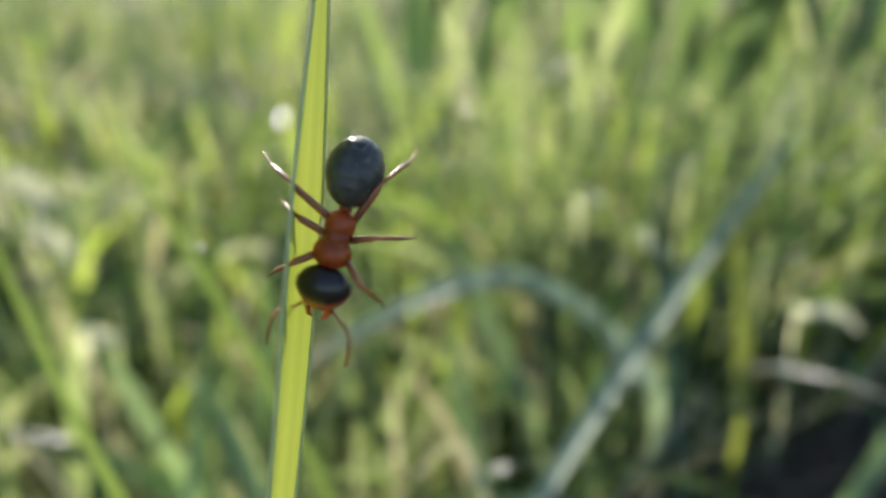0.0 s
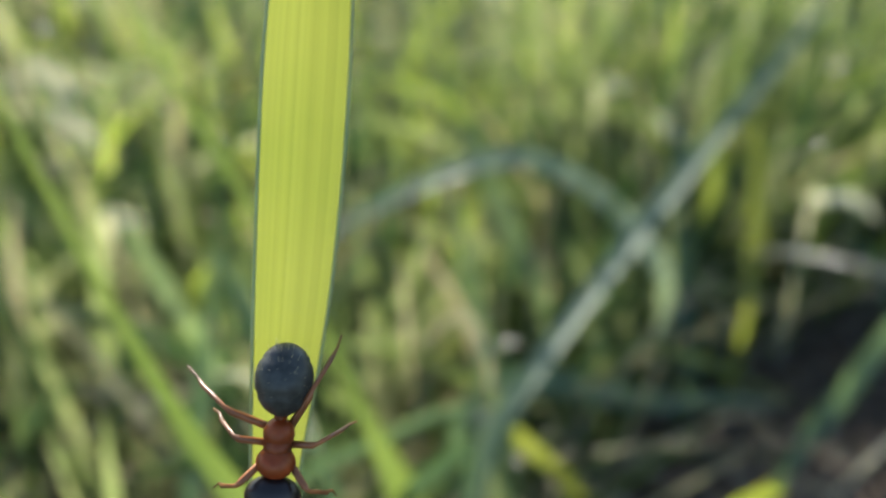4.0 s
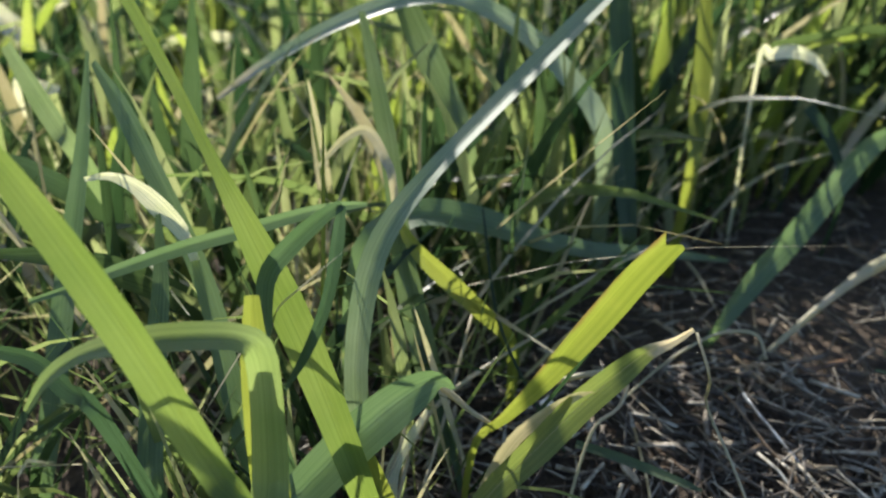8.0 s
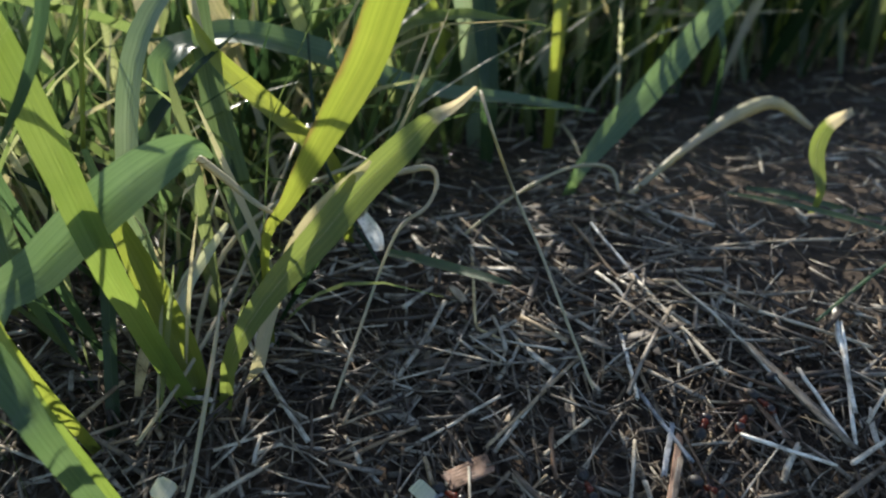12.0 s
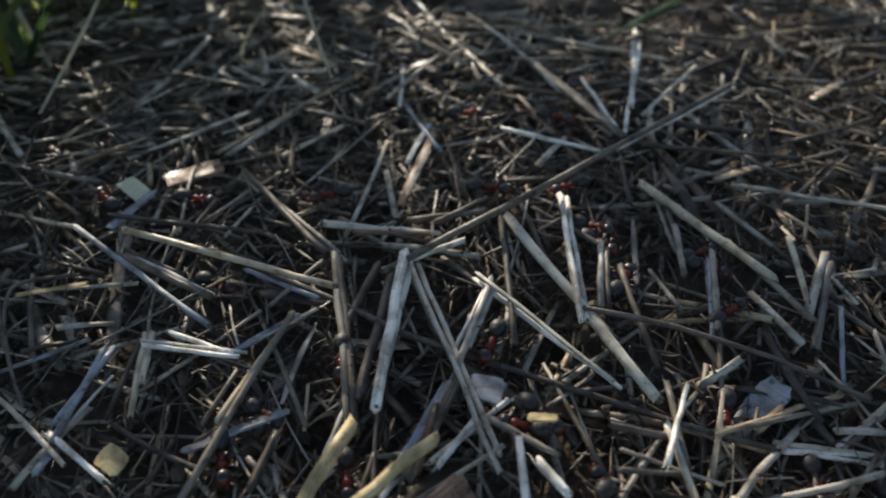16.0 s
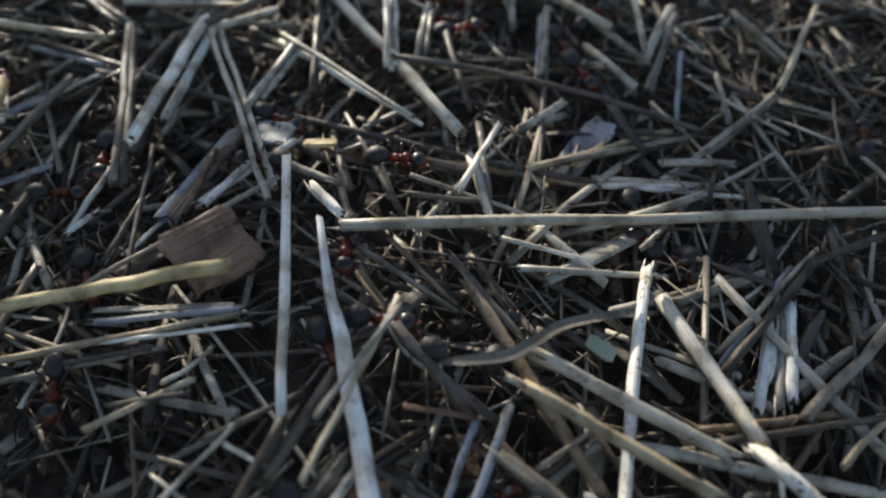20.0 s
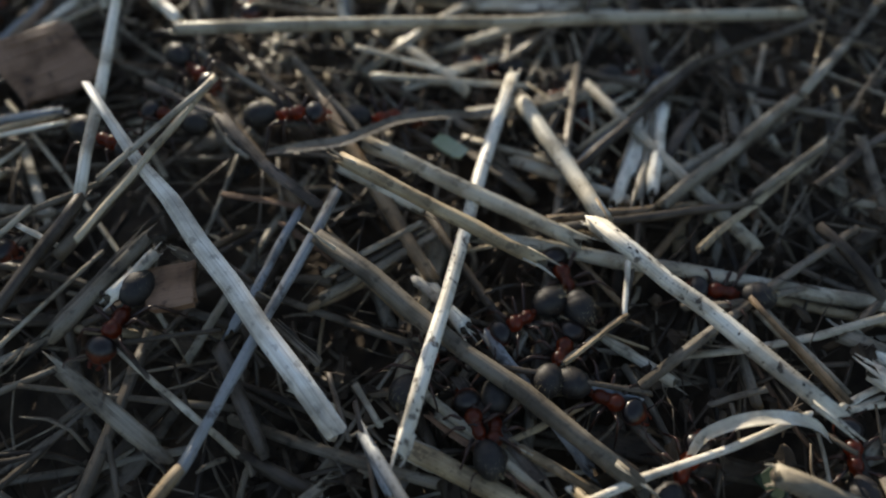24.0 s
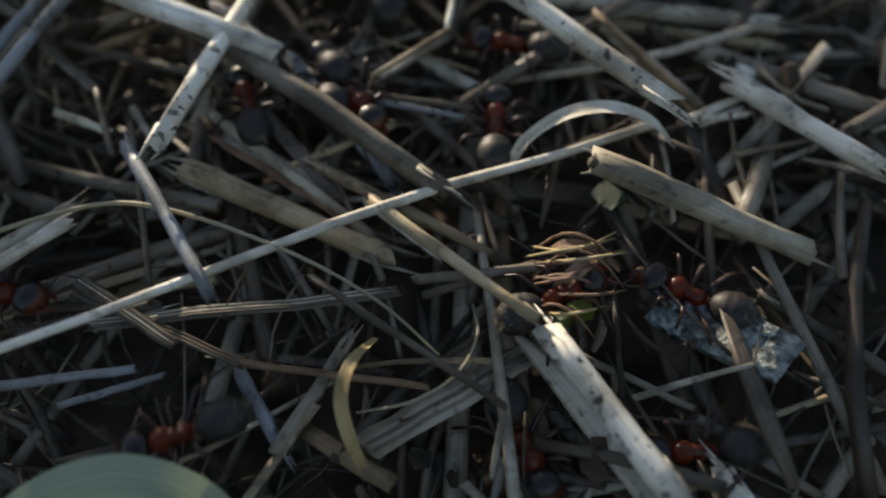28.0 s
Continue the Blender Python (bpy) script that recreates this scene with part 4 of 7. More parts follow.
curve_leaf("dry_leaf", [(-188.0, 368.8, -30.8, 2.86), (-192.0, 358.8, 37.8, 3.81), (-175.7, 353.3, 28.4, 10.90), (-159.4, 347.0, 17.7, 3.27)],
           leaf_white, "broad pale dry leaf added as a glint among the grass", facing=(0, -0.5, 1))
curve_leaf("dry_leaf", [(-229.6, 429.8, -32.7, 3.25), (-233.6, 419.8, 43.2, 4.33), (-215.0, 415.1, 35.1, 12.37), (-193.4, 408.8, 24.4, 3.71)],
           leaf_white, "broad pale dry leaf added as a glint among the grass", facing=(0, -0.5, 1))
curve_leaf("grass_leaf", [(146.7, 210.0, -9.3, 1.33), (144.7, 206.0, 17.6, 1.77), (141.3, 214.5, 31.1, 3.53), (135.3, 222.1, 39.3, 3.92)],
           leaf_one, "grass leaf standing behind the nest", group='grass leaves beside the nest')
curve_leaf("grass_leaf", [(69.7, 177.6, -4.1, 3.48), (69.7, 173.6, 19.5, 4.64), (69.5, 186.0, 35.6, 6.24), (69.7, 201.3, 54.5, 6.65), (70.4, 219.0, 73.3, 5.83), (70.1, 234.6, 88.9, 1.66)],
           leaf_one, "broad upright grass leaf behind the nest", group='grass leaves beside the nest')
curve_leaf("grass_leaf", [(91.0, 196.8, -7.8, 2.92), (91.0, 192.8, 32.2, 3.89), (93.5, 203.2, 45.2, 5.56), (96.4, 215.6, 59.5, 5.30), (99.2, 234.0, 79.5, 2.37)],
           leaf_bright, "upright sunlit grass leaf behind the nest", group='grass leaves beside the nest')
curve_leaf("grass_leaf", [(30.0, 185.7, -6.6, 3.31), (26.0, 177.7, 43.2, 4.42), (20.3, 188.3, 56.2, 6.55), (12.9, 200.1, 69.2, 7.25), (5.3, 215.1, 83.4, 4.64)],
           leaf_one, "dark green grass leaf leaning back", group='grass leaves beside the nest')
curve_leaf("grass_leaf", [(-55.6, 96.0, 2.5, 3.09), (-55.6, 92.0, 16.2, 4.12), (-53.4, 100.7, 30.2, 4.54), (-52.7, 111.0, 43.0, 4.39), (-51.9, 122.5, 55.7, 3.84), (-51.2, 134.3, 68.9, 2.62), (-52.1, 146.9, 81.5, 0.67)],
           leaf_blue, "upright bluish grass leaf with a dark knot", group='grass leaves beside the nest')
curve_leaf("grass_leaf", [(-14.8, 96.0, 3.2, 2.98), (-16.8, 92.0, 27.1, 3.98), (-20.4, 100.2, 38.3, 4.41), (-24.4, 109.4, 49.0, 4.07), (-30.3, 118.5, 57.8, 3.74), (-37.4, 128.4, 65.7, 4.06), (-44.6, 138.9, 72.8, 3.76), (-52.3, 148.7, 78.7, 1.37)],
           leaf_blue, "long bluish grass leaf leaning back", group='grass leaves beside the nest')
curve_leaf("grass_leaf", [(-27.9, 82.9, 2.5, 2.92), (-27.9, 77.9, 32.4, 3.89), (-29.0, 85.0, 39.9, 4.31), (-29.5, 93.0, 47.1, 3.87), (-29.5, 102.3, 56.3, 2.83), (-31.3, 111.8, 64.0, 0.97)],
           leaf_one, "upright green grass leaf among the stems", group='grass leaves beside the nest')
curve_leaf("grass_leaf", [(-46.8, 161.6, -3.1, 3.19), (-60.8, 151.6, 54.7, 4.26), (-65.4, 153.8, 61.8, 4.70), (-70.4, 157.5, 69.5, 4.43), (-75.9, 161.9, 78.1, 2.44)],
           leaf_one, "dark green grass leaf leaning outward", group='grass leaves beside the nest')
curve_leaf("grass_leaf", [(-18.2, 72.6, 2.0, 1.88), (-26.2, 68.6, 55.4, 2.50), (-32.1, 71.8, 60.3, 2.95), (-37.0, 74.7, 62.8, 2.68), (-44.0, 77.2, 62.7, 1.82)],
           leaf_one, "grass leaf arching low over the ground", group='grass leaves beside the nest')
curve_leaf("grass_leaf", [(8.7, 53.1, 0.3, 2.92), (4.7, 49.1, 29.5, 3.89), (1.3, 52.5, 34.3, 4.80), (-3.0, 56.0, 39.2, 4.67), (-6.8, 59.5, 44.0, 3.63), (-10.5, 62.9, 48.9, 1.94)],
           leaf_one, "broad green grass leaf close to the straw", group='grass leaves beside the nest')
curve_leaf("grass_leaf", [(13.6, 83.2, 3.4, 2.15), (11.6, 81.2, 2.5, 2.87), (9.0, 85.2, 11.9, 4.90), (5.6, 87.6, 22.4, 5.11), (2.4, 89.6, 32.3, 3.53), (-1.1, 92.0, 39.3, 1.56)],
           leaf_bright, "grass leaf with sunlit stripe bending to its root", group='grass leaves beside the nest')
curve_leaf("grass_leaf", [(-3.3, 78.6, 2.8, 1.84), (-3.3, 76.6, -2.3, 2.45), (-3.1, 85.3, 12.5, 2.24), (-3.0, 92.5, 23.5, 2.62), (-3.5, 99.5, 32.3, 2.26), (-7.6, 107.3, 39.9, 0.96)],
           leaf_one, "green grass shoot standing beside the straw", group='grass leaves beside the nest')
curve_leaf("grass_leaf", [(-3.8, 73.1, 2.3, 2.17), (-6.8, 65.1, 34.3, 2.89), (-6.6, 67.5, 43.4, 5.04), (-6.8, 69.5, 53.8, 5.09), (-7.4, 72.8, 64.0, 3.89), (-7.4, 75.8, 72.3, 1.90)],
           leaf_bright, "upright sunlit grass leaf on a thick stem", group='grass leaves beside the nest')
thread("dry_stalk", [(82.6, 131.7, -1.3, 1.18), (101.4, 144.5, 5.5, 1.51), (119.4, 155.6, 13.1, 2.26), (133.9, 164.2, 16.7, 3.79), (145.3, 169.3, 16.6, 3.29), (155.8, 167.8, 9.9, 1.52)],
           leaf_dry, "pale dry grass stalk with a thick bent head")
curve_leaf("grass_leaf", [(138.9, 130.9, 4.8, 1.52), (138.9, 129.9, 12.6, 2.03), (137.7, 133.7, 20.0, 3.78), (140.0, 135.8, 25.2, 3.51), (145.7, 137.3, 28.0, 1.75)],
           leaf_tipped, "small curled grass leaf rooted in the straw", group='grass leaves beside the nest')
curve_leaf("grass_leaf", [(126.8, 139.7, 8.0, 1.34), (135.0, 136.7, 8.0, 1.86), (144.3, 132.7, 6.5, 2.10), (154.0, 127.6, 5.2, 1.55)],
           leaf_one, "green leaf fallen flat on the straw", group='grass leaves beside the nest', facing=(0, -0.3, 1))
curve_leaf("grass_leaf", [(42.7, 98.6, 21.1, 1.60), (48.5, 95.9, 21.1, 1.97), (54.9, 92.0, 21.3, 1.93), (60.1, 88.3, 21.7, 1.51), (62.8, 86.4, 21.9, 0.56)],
           leaf_one, "short green slip of leaf lying on dry stems", facing=(0, -0.4, 1))
curve_leaf("pale_flake", [(41.3, 100.6, 20.3, 1.83), (40.4, 104.0, 21.6, 2.89), (38.2, 110.3, 21.8, 2.35)],
           straw_pale, "white papery flake standing in the straw", facing=(0.2, -1, 0.2))
thread("dry_stalk", [(3.8, 70.1, 6.7, 0.70), (9.9, 84.1, 10.3, 0.75), (16.9, 104.8, 16.8, 0.73), (24.6, 130.6, 27.6, 0.58)],
           leaf_dry, "thin grey stem leaning through the grass")
curve_leaf("dry_leaf", [(6.8, 91.4, 3.6, 1.60), (7.8, 91.4, 13.9, 2.14), (8.2, 95.4, 18.2, 2.55), (10.9, 99.6, 21.0, 1.99), (14.7, 104.3, 24.9, 0.81)],
           leaf_white, "white dry leaf curled among the stems")
curve_leaf("dry_leaf", [(0.7, 81.6, 5.6, 0.94), (1.9, 84.6, 10.3, 1.89), (2.8, 88.2, 13.9, 1.52), (3.2, 90.2, 15.2, 0.38)],
           straw_gold, "orange withered leaf end beside the stems")
thread("grass_shoot", [(41.5, 101.4, 16.1, 0.66), (35.7, 111.1, 22.0, 0.68), (29.6, 125.3, 31.3, 0.72), (27.5, 146.1, 45.6, 0.51)],
           leaf_one, "thin green grass shoot")
thread("grass_shoot", [(-2.9, 96.3, 44.0, 0.77), (-2.9, 104.2, 54.8, 0.77), (-2.9, 112.2, 65.7, 0.68), (-3.1, 121.3, 76.5, 0.30)],
           leaf_bright, "thin upright grass shoot")
curve_leaf("dry_leaf", [(10.6, 137.2, 1.7, 1.20), (8.6, 132.2, 54.8, 1.60), (6.4, 137.1, 62.5, 2.05), (3.0, 140.1, 67.1, 2.05), (-1.6, 139.4, 65.8, 1.60), (-7.5, 137.1, 60.0, 0.69)],
           leaf_dry, "pale leaf tip curled over in an arch")
curve_leaf("dry_leaf", [(16.8, 30.0, -3.8, 1.19), (16.8, 30.0, -1.5, 1.59), (21.6, 29.8, 4.0, 2.12), (25.2, 30.1, 6.6, 2.09), (28.7, 30.1, 7.0, 1.98), (31.1, 30.0, 5.4, 1.65), (33.5, 29.7, 1.6, 0.97)],
           leaf_white, "cream dry leaf curled up like a hook", facing=(0, -0.7, 1))
curve_leaf("grass_leaf", [(115.0, 124.8, 15.5, 0.71), (126.2, 122.1, 14.2, 1.41), (139.0, 117.7, 12.3, 1.62), (155.8, 109.9, 9.4, 1.13)],
           leaf_one, "green leaf lying across the straw", facing=(0, -0.3, 1))
thread("grass_shoot", [(117.2, 86.7, 11.0, 0.58), (134.0, 97.9, 12.9, 0.72), (154.2, 110.1, 14.9, 0.66)],
           leaf_blue, "thin bluish grass stem over the straw")
curve_leaf("dry_leaf", [(119.1, -22.8, -15.1, 0.37), (120.1, -22.3, -14.0, 0.64), (121.9, -22.7, -12.7, 0.77), (123.9, -23.1, -12.5, 0.77), (125.8, -23.2, -13.5, 0.68), (127.2, -23.2, -15.3, 0.33)],
           straw_pale, "flat pale shred of leaf arched over the straw", facing=(0, -0.3, 1))
curve_leaf("leaf_scrap", [(94.9, -34.9, -19.7, 1.67), (98.5, -34.7, -17.6, 2.22), (101.2, -34.9, -16.7, 2.28), (103.2, -35.2, -17.2, 2.10), (104.5, -35.4, -19.1, 1.88), (104.9, -35.9, -21.6, 1.31)],
           leaf_pale, "pale green striped leaf domed over the straw", facing=(0, -0.3, 1), fold=0.1)
curve_leaf("dry_husk", [(118.8, -29.1, -19.3, 0.40), (119.5, -29.4, -17.2, 0.63), (120.7, -29.2, -16.1, 0.67), (122.5, -28.0, -16.7, 0.30)],
           bark, "curled orange-brown husk among the straw", facing=(0, -0.3, 1), category='husk', group='brown husks in the straw')
curve_leaf("dry_husk", [(119.7, -26.9, -17.0, 0.31), (120.4, -27.7, -16.0, 0.44), (121.7, -27.7, -16.6, 0.40), (122.8, -28.2, -17.8, 0.20)],
           bark, "curled orange-brown husk among the straw", facing=(0, -0.3, 1), category='husk', group='brown husks in the straw')
thread("husk_fibre", [(118.7, -27.2, -16.8, 0.10), (119.8, -28.4, -15.7, 0.14), (121.2, -28.3, -15.8, 0.15), (122.9, -27.1, -16.8, 0.08)],
           straw_gold, "thin orange-brown fibre of a withered husk", category='husk', group='brown husks in the straw', count=10)
thread("husk_fibre", [(118.8, -28.2, -17.1, 0.10), (119.5, -29.3, -16.4, 0.14), (120.6, -29.3, -16.2, 0.14), (121.9, -27.9, -17.2, 0.08)],
           bark, "thin orange-brown fibre of a withered husk", category='husk', group='brown husks in the straw', count=10)
thread("husk_fibre", [(118.7, -28.3, -17.2, 0.10), (119.6, -29.2, -16.3, 0.14), (120.6, -29.7, -16.4, 0.14), (121.8, -29.4, -17.7, 0.07)],
           bark, "thin orange-brown fibre of a withered husk", category='husk', group='brown husks in the straw', count=10)
thread("husk_fibre", [(119.5, -27.5, -17.0, 0.10), (120.4, -28.8, -16.0, 0.14), (121.7, -28.9, -16.0, 0.14), (123.3, -27.7, -17.2, 0.08)],
           straw_gold, "thin orange-brown fibre of a withered husk", category='husk', group='brown husks in the straw', count=10)
thread("husk_fibre", [(117.9, -29.8, -17.9, 0.10), (118.9, -30.3, -16.8, 0.14), (119.8, -30.9, -17.0, 0.14), (120.7, -31.0, -18.6, 0.07)],
           bark, "thin orange-brown fibre of a withered husk", category='husk', group='brown husks in the straw', count=10)
thread("husk_fibre", [(118.9, -28.2, -17.1, 0.10), (120.2, -28.5, -15.7, 0.14), (121.5, -28.9, -16.1, 0.14), (122.6, -29.2, -17.8, 0.07)],
           bark, "thin orange-brown fibre of a withered husk", category='husk', group='brown husks in the straw', count=10)
thread("husk_fibre", [(119.1, -26.8, -16.6, 0.10), (120.0, -28.4, -15.7, 0.14), (121.3, -28.3, -15.8, 0.15), (123.0, -26.9, -16.6, 0.08)],
           straw_gold, "thin orange-brown fibre of a withered husk", category='husk', group='brown husks in the straw', count=10)
thread("husk_fibre", [(119.1, -27.7, -16.8, 0.10), (120.2, -28.8, -16.1, 0.14), (121.5, -28.9, -16.0, 0.14), (123.2, -27.6, -17.1, 0.08)],
           bark, "thin orange-brown fibre of a withered husk", category='husk', group='brown husks in the straw', count=10)
thread("husk_fibre", [(119.0, -28.9, -17.5, 0.10), (119.9, -30.2, -16.6, 0.14), (121.1, -30.4, -16.7, 0.14), (122.7, -29.3, -17.9, 0.07)],
           bark, "thin orange-brown fibre of a withered husk", category='husk', group='brown husks in the straw', count=10)
thread("husk_fibre", [(118.7, -29.6, -17.9, 0.10), (119.3, -30.8, -17.0, 0.14), (120.3, -30.9, -17.0, 0.14), (121.5, -29.9, -18.0, 0.07)],
           straw_gold, "thin orange-brown fibre of a withered husk", category='husk', group='brown husks in the straw', count=10)
thread("husk_fibre", [(119.1, -27.1, -16.6, 0.10), (120.3, -27.6, -15.5, 0.15), (121.5, -28.2, -15.7, 0.15), (122.7, -28.4, -17.3, 0.07)],
           bark, "thin orange-brown fibre of a withered husk", category='husk', group='brown husks in the straw', count=10)
thread("husk_fibre", [(118.6, -28.4, -17.4, 0.10), (119.4, -29.5, -16.3, 0.14), (120.6, -29.4, -16.4, 0.14), (122.0, -28.4, -17.4, 0.07)],
           bark, "thin orange-brown fibre of a withered husk", category='husk', group='brown husks in the straw', count=10)
thread("dry_thread", [(59.6, 115.9, 7.7, 0.55), (58.5, 101.1, 9.0, 0.61), (58.1, 93.2, 8.1, 0.58), (60.2, 91.7, 7.5, 0.48), (63.4, 90.3, 6.3, 0.39)],
           straw_gold, "thin yellow stem with a withered bud", count=12)
thread("dry_stalk", [(6.4, 85.7, 3.3, 0.62), (7.4, 84.7, 2.3, 0.83), (10.0, 98.5, 13.6, 0.96), (15.6, 108.8, 20.3, 0.99), (27.7, 117.3, 25.0, 0.93), (40.8, 128.6, 25.0, 0.66)],
           leaf_dry, "long dry stem leaning through the grass")
thread("dry_stalk", [(11.6, 56.8, 0.8, 0.44), (12.6, 55.8, 5.3, 0.59), (14.8, 59.0, 10.1, 0.66), (16.7, 71.2, 19.0, 0.70), (17.6, 81.5, 25.2, 0.49)],
           leaf_dry, "dry stem standing at the edge of the straw")
thread("dry_stalk", [(-1.7, 87.5, 3.3, 0.53), (2.3, 86.5, 13.1, 0.71), (8.7, 96.7, 19.7, 0.74), (13.1, 109.2, 29.3, 0.57)],
           leaf_dry, "pale dry stem slanting through the grass")
curve_leaf("grass_leaf", [(21.7, 97.0, 4.0, 0.60), (21.7, 96.0, 2.6, 0.80), (20.7, 102.5, 9.9, 1.40), (17.3, 110.0, 18.7, 1.61), (13.3, 119.5, 30.0, 1.22)],
           leaf_one, "grass shoot standing beside the straw", group='grass leaves beside the nest')
thread("dry_thread", [(89.2, -24.9, -14.8, 0.16), (92.7, -24.1, -13.8, 0.18), (95.4, -23.6, -13.3, 0.21), (100.8, -23.6, -12.6, 0.21), (104.1, -24.3, -13.1, 0.21), (108.7, -26.4, -14.8, 0.18), (112.0, -28.5, -16.6, 0.16), (114.1, -30.5, -18.4, 0.13)],
           leaf_dry, "thin pale stem curving over the straw", count=34)
curve_leaf("dry_leaf", [(110.4, -33.9, -21.2, 0.32), (110.0, -33.6, -19.1, 0.53), (109.9, -32.6, -17.5, 0.57), (110.5, -31.2, -17.0, 0.50), (111.6, -29.2, -18.0, 0.24)],
           straw_gold, "orange dry leaf curl in the straw", facing=(0, -0.3, 1))
curve_leaf("dry_leaf", [(97.9, -1.7, -5.1, 0.46), (100.1, -2.3, -4.7, 0.84), (102.8, -2.3, -4.7, 0.92), (105.0, -1.3, -4.7, 0.86), (107.3, 0.1, -5.0, 0.88), (111.4, 1.4, -6.0, 0.75), (115.7, 2.3, -7.4, 0.34)],
           straw_one, "narrow dry leaf winding over the straw", facing=(0, -0.3, 1))
thread("dry_thread", [(116.0, -28.5, -17.8, 0.12), (115.8, -30.4, -17.7, 0.14), (114.6, -31.9, -18.1, 0.14), (112.6, -32.6, -18.4, 0.14), (110.3, -31.9, -19.3, 0.09)],
           leaf_dry, "fine dry fibre curled over the straw")
thread("dry_thread", [(43.8, 43.7, 3.4, 0.39), (39.7, 42.7, 4.0, 0.45), (37.4, 41.2, 4.1, 0.44), (37.5, 37.3, 3.0, 0.43), (39.3, 31.9, 1.4, 0.41), (41.3, 27.6, -0.4, 0.29)],
           twig_dark, "dark thin stem bent like a hook")


# The leaf that the first ant climbs down.
def climbed_leaf():
    rows = [(0.00, 0.00, 0.00, 1.28), (1.09, 10.09, 29.35, 2.30), (2.04, 19.66, 57.81, 2.85), (2.94, 24.08, 75.41, 2.78), (3.54, 26.17, 84.99, 2.07), (3.82, 28.02, 91.17, 1.24), (3.94, 29.69, 95.05, 0.80), (4.11, 31.02, 97.34, 1.38), (4.28, 32.35, 99.64, 2.07), (4.61, 34.74, 103.76, 2.97), (4.95, 37.40, 108.35, 3.76), (5.18, 40.06, 112.93, 4.19), (5.36, 42.99, 117.98, 4.37), (5.54, 45.65, 122.57, 4.19), (5.72, 48.31, 127.15, 3.71), (5.90, 50.97, 131.74, 2.97), (6.08, 53.63, 136.32, 2.12), (6.26, 56.29, 140.91, 1.19), (6.38, 58.42, 144.58, 0.16)]
    s = spline(rows, 60) / 1000.0
    verts, faces, uvs = ribbon(s[:, :3], np.maximum(s[:, 3], 0.0001), (0.35, -1, 0.3), 0.34, 9, np.concatenate([np.zeros(40), np.linspace(0, -26, 20)]))
    leaf = tagged(new("climbed_grass_leaf"), "tall bright green grass leaf with light shining through", "grass")
    part("leaf_blade", mesh_of("leaf_blade", verts, faces, leaf_bright, uvs), leaf)
    for name, column, r, mat in (("leaf_edge", 0, 0.00007, leaf_rim), ("leaf_edge", 8, 0.00007, leaf_rim)):
        line = [verts[i * 9 + column] for i in range(60)]
        v, f, u = tube(line, [r * min(1.0, s[i, 3] / 0.001) + 0.00002 for i in range(60)], 6)
        part(name, mesh_of(name, v, f, mat, u), leaf)
    return leaf


tall_leaf = climbed_leaf()

# ---- straw pieces that can be told apart ----
straw((126.7, -21.6, 0.2), (95.1, -30.0, 4.4), 0.49, straw_pale, "bleached pale straw stalk, hollow at its broken end", bend=0.02)
straw((118.6, -31.9, 2.2), (121.5, -38.4, 2.0), 1.24, straw_speckled, "pale straw stalk with dark specks")
straw((122.3, -25.8, 3.4), (131.3, -29.1, -0.1), 1.24, straw_beige, "thick beige stalk split open at its end")
straw((131.2, -20.1, 0.4), (135.5, -27.0, 1.2), 1.16, straw_pale, "bleached pale straw stalk, hollow at its broken end")
straw((117.1, -11.0, 4.1), (126.6, -23.6, 3.3), 1.13, straw_speckled, "pale straw stalk with dark specks")
straw((100.8, -8.5, 3.4), (115.8, -24.0, 1.3), 1.18, straw_one, "weathered grey-beige piece of straw lying on the nest")
straw((116.0, 5.9, -0.1), (103.7, -22.2, 4.5), 0.95, straw_speckled, "pale straw stalk with dark specks")
straw((116.1, 3.4, 0.3), (117.9, -10.4, 3.4), 1.15, straw_one, "weathered grey-beige piece of straw lying on the nest")
straw((102.8, -6.1, 6.4), (113.2, -14.0, 5.2), 0.93, straw_one, "weathered grey-beige piece of straw lying on the nest")
straw((104.4, -1.4, 2.9), (116.5, -10.0, 1.6), 1.11, straw_one, "weathered grey-beige piece of straw lying on the nest")
straw((115.9, -8.9, 1.6), (128.7, -8.7, 0.8), 0.62, straw_one, "weathered grey-beige piece of straw lying on the nest")
straw((122.7, -8.1, 1.1), (135.4, -0.6, 0.5), 0.94, straw_one, "weathered grey-beige piece of straw lying on the nest")
straw((92.2, 9.6, 4.8), (139.4, 7.0, 0.9), 0.97, straw_beige, "long beige straw stalk lying across the nest")
straw((88.6, 15.4, 6.6), (87.1, -5.6, 5.8), 0.79, straw_pale, "bleached pale straw stalk, hollow at its broken end")
straw((87.1, -5.6, 5.8), (82.1, -12.8, 5.3), 0.84, straw_one, "weathered grey-beige piece of straw lying on the nest")
straw((90.3, 14.3, 4.3), (92.3, 10.8, 4.7), 0.96, straw_pale, "bleached pale straw stalk, hollow at its broken end")
straw((95.6, 0.6, 7.5), (88.4, -11.0, 8.6), 0.45, straw_one, "weathered grey-beige piece of straw lying on the nest")
straw((102.1, -5.3, 3.3), (92.5, -19.9, 2.9), 0.72, twig_blue, "bluish grey weathered stalk in the straw")
straw((92.5, -19.9, 2.9), (89.0, -24.3, 4.0), 0.74, straw_one, "weathered grey-beige piece of straw lying on the nest")
straw((78.1, 39.7, 2.1), (125.7, 61.3, 7.6), 0.84, straw_one, "weathered grey-beige piece of straw lying on the nest")
straw((93.5, 46.6, 1.9), (103.5, 19.7, 2.8), 1.26, straw_one, "weathered grey-beige piece of straw lying on the nest")
straw((63.4, 43.1, 1.3), (114.9, 15.3, -0.3), 0.70, twig_dark, "dark thin twig lying across the straw", bend=0.03, name="twig")
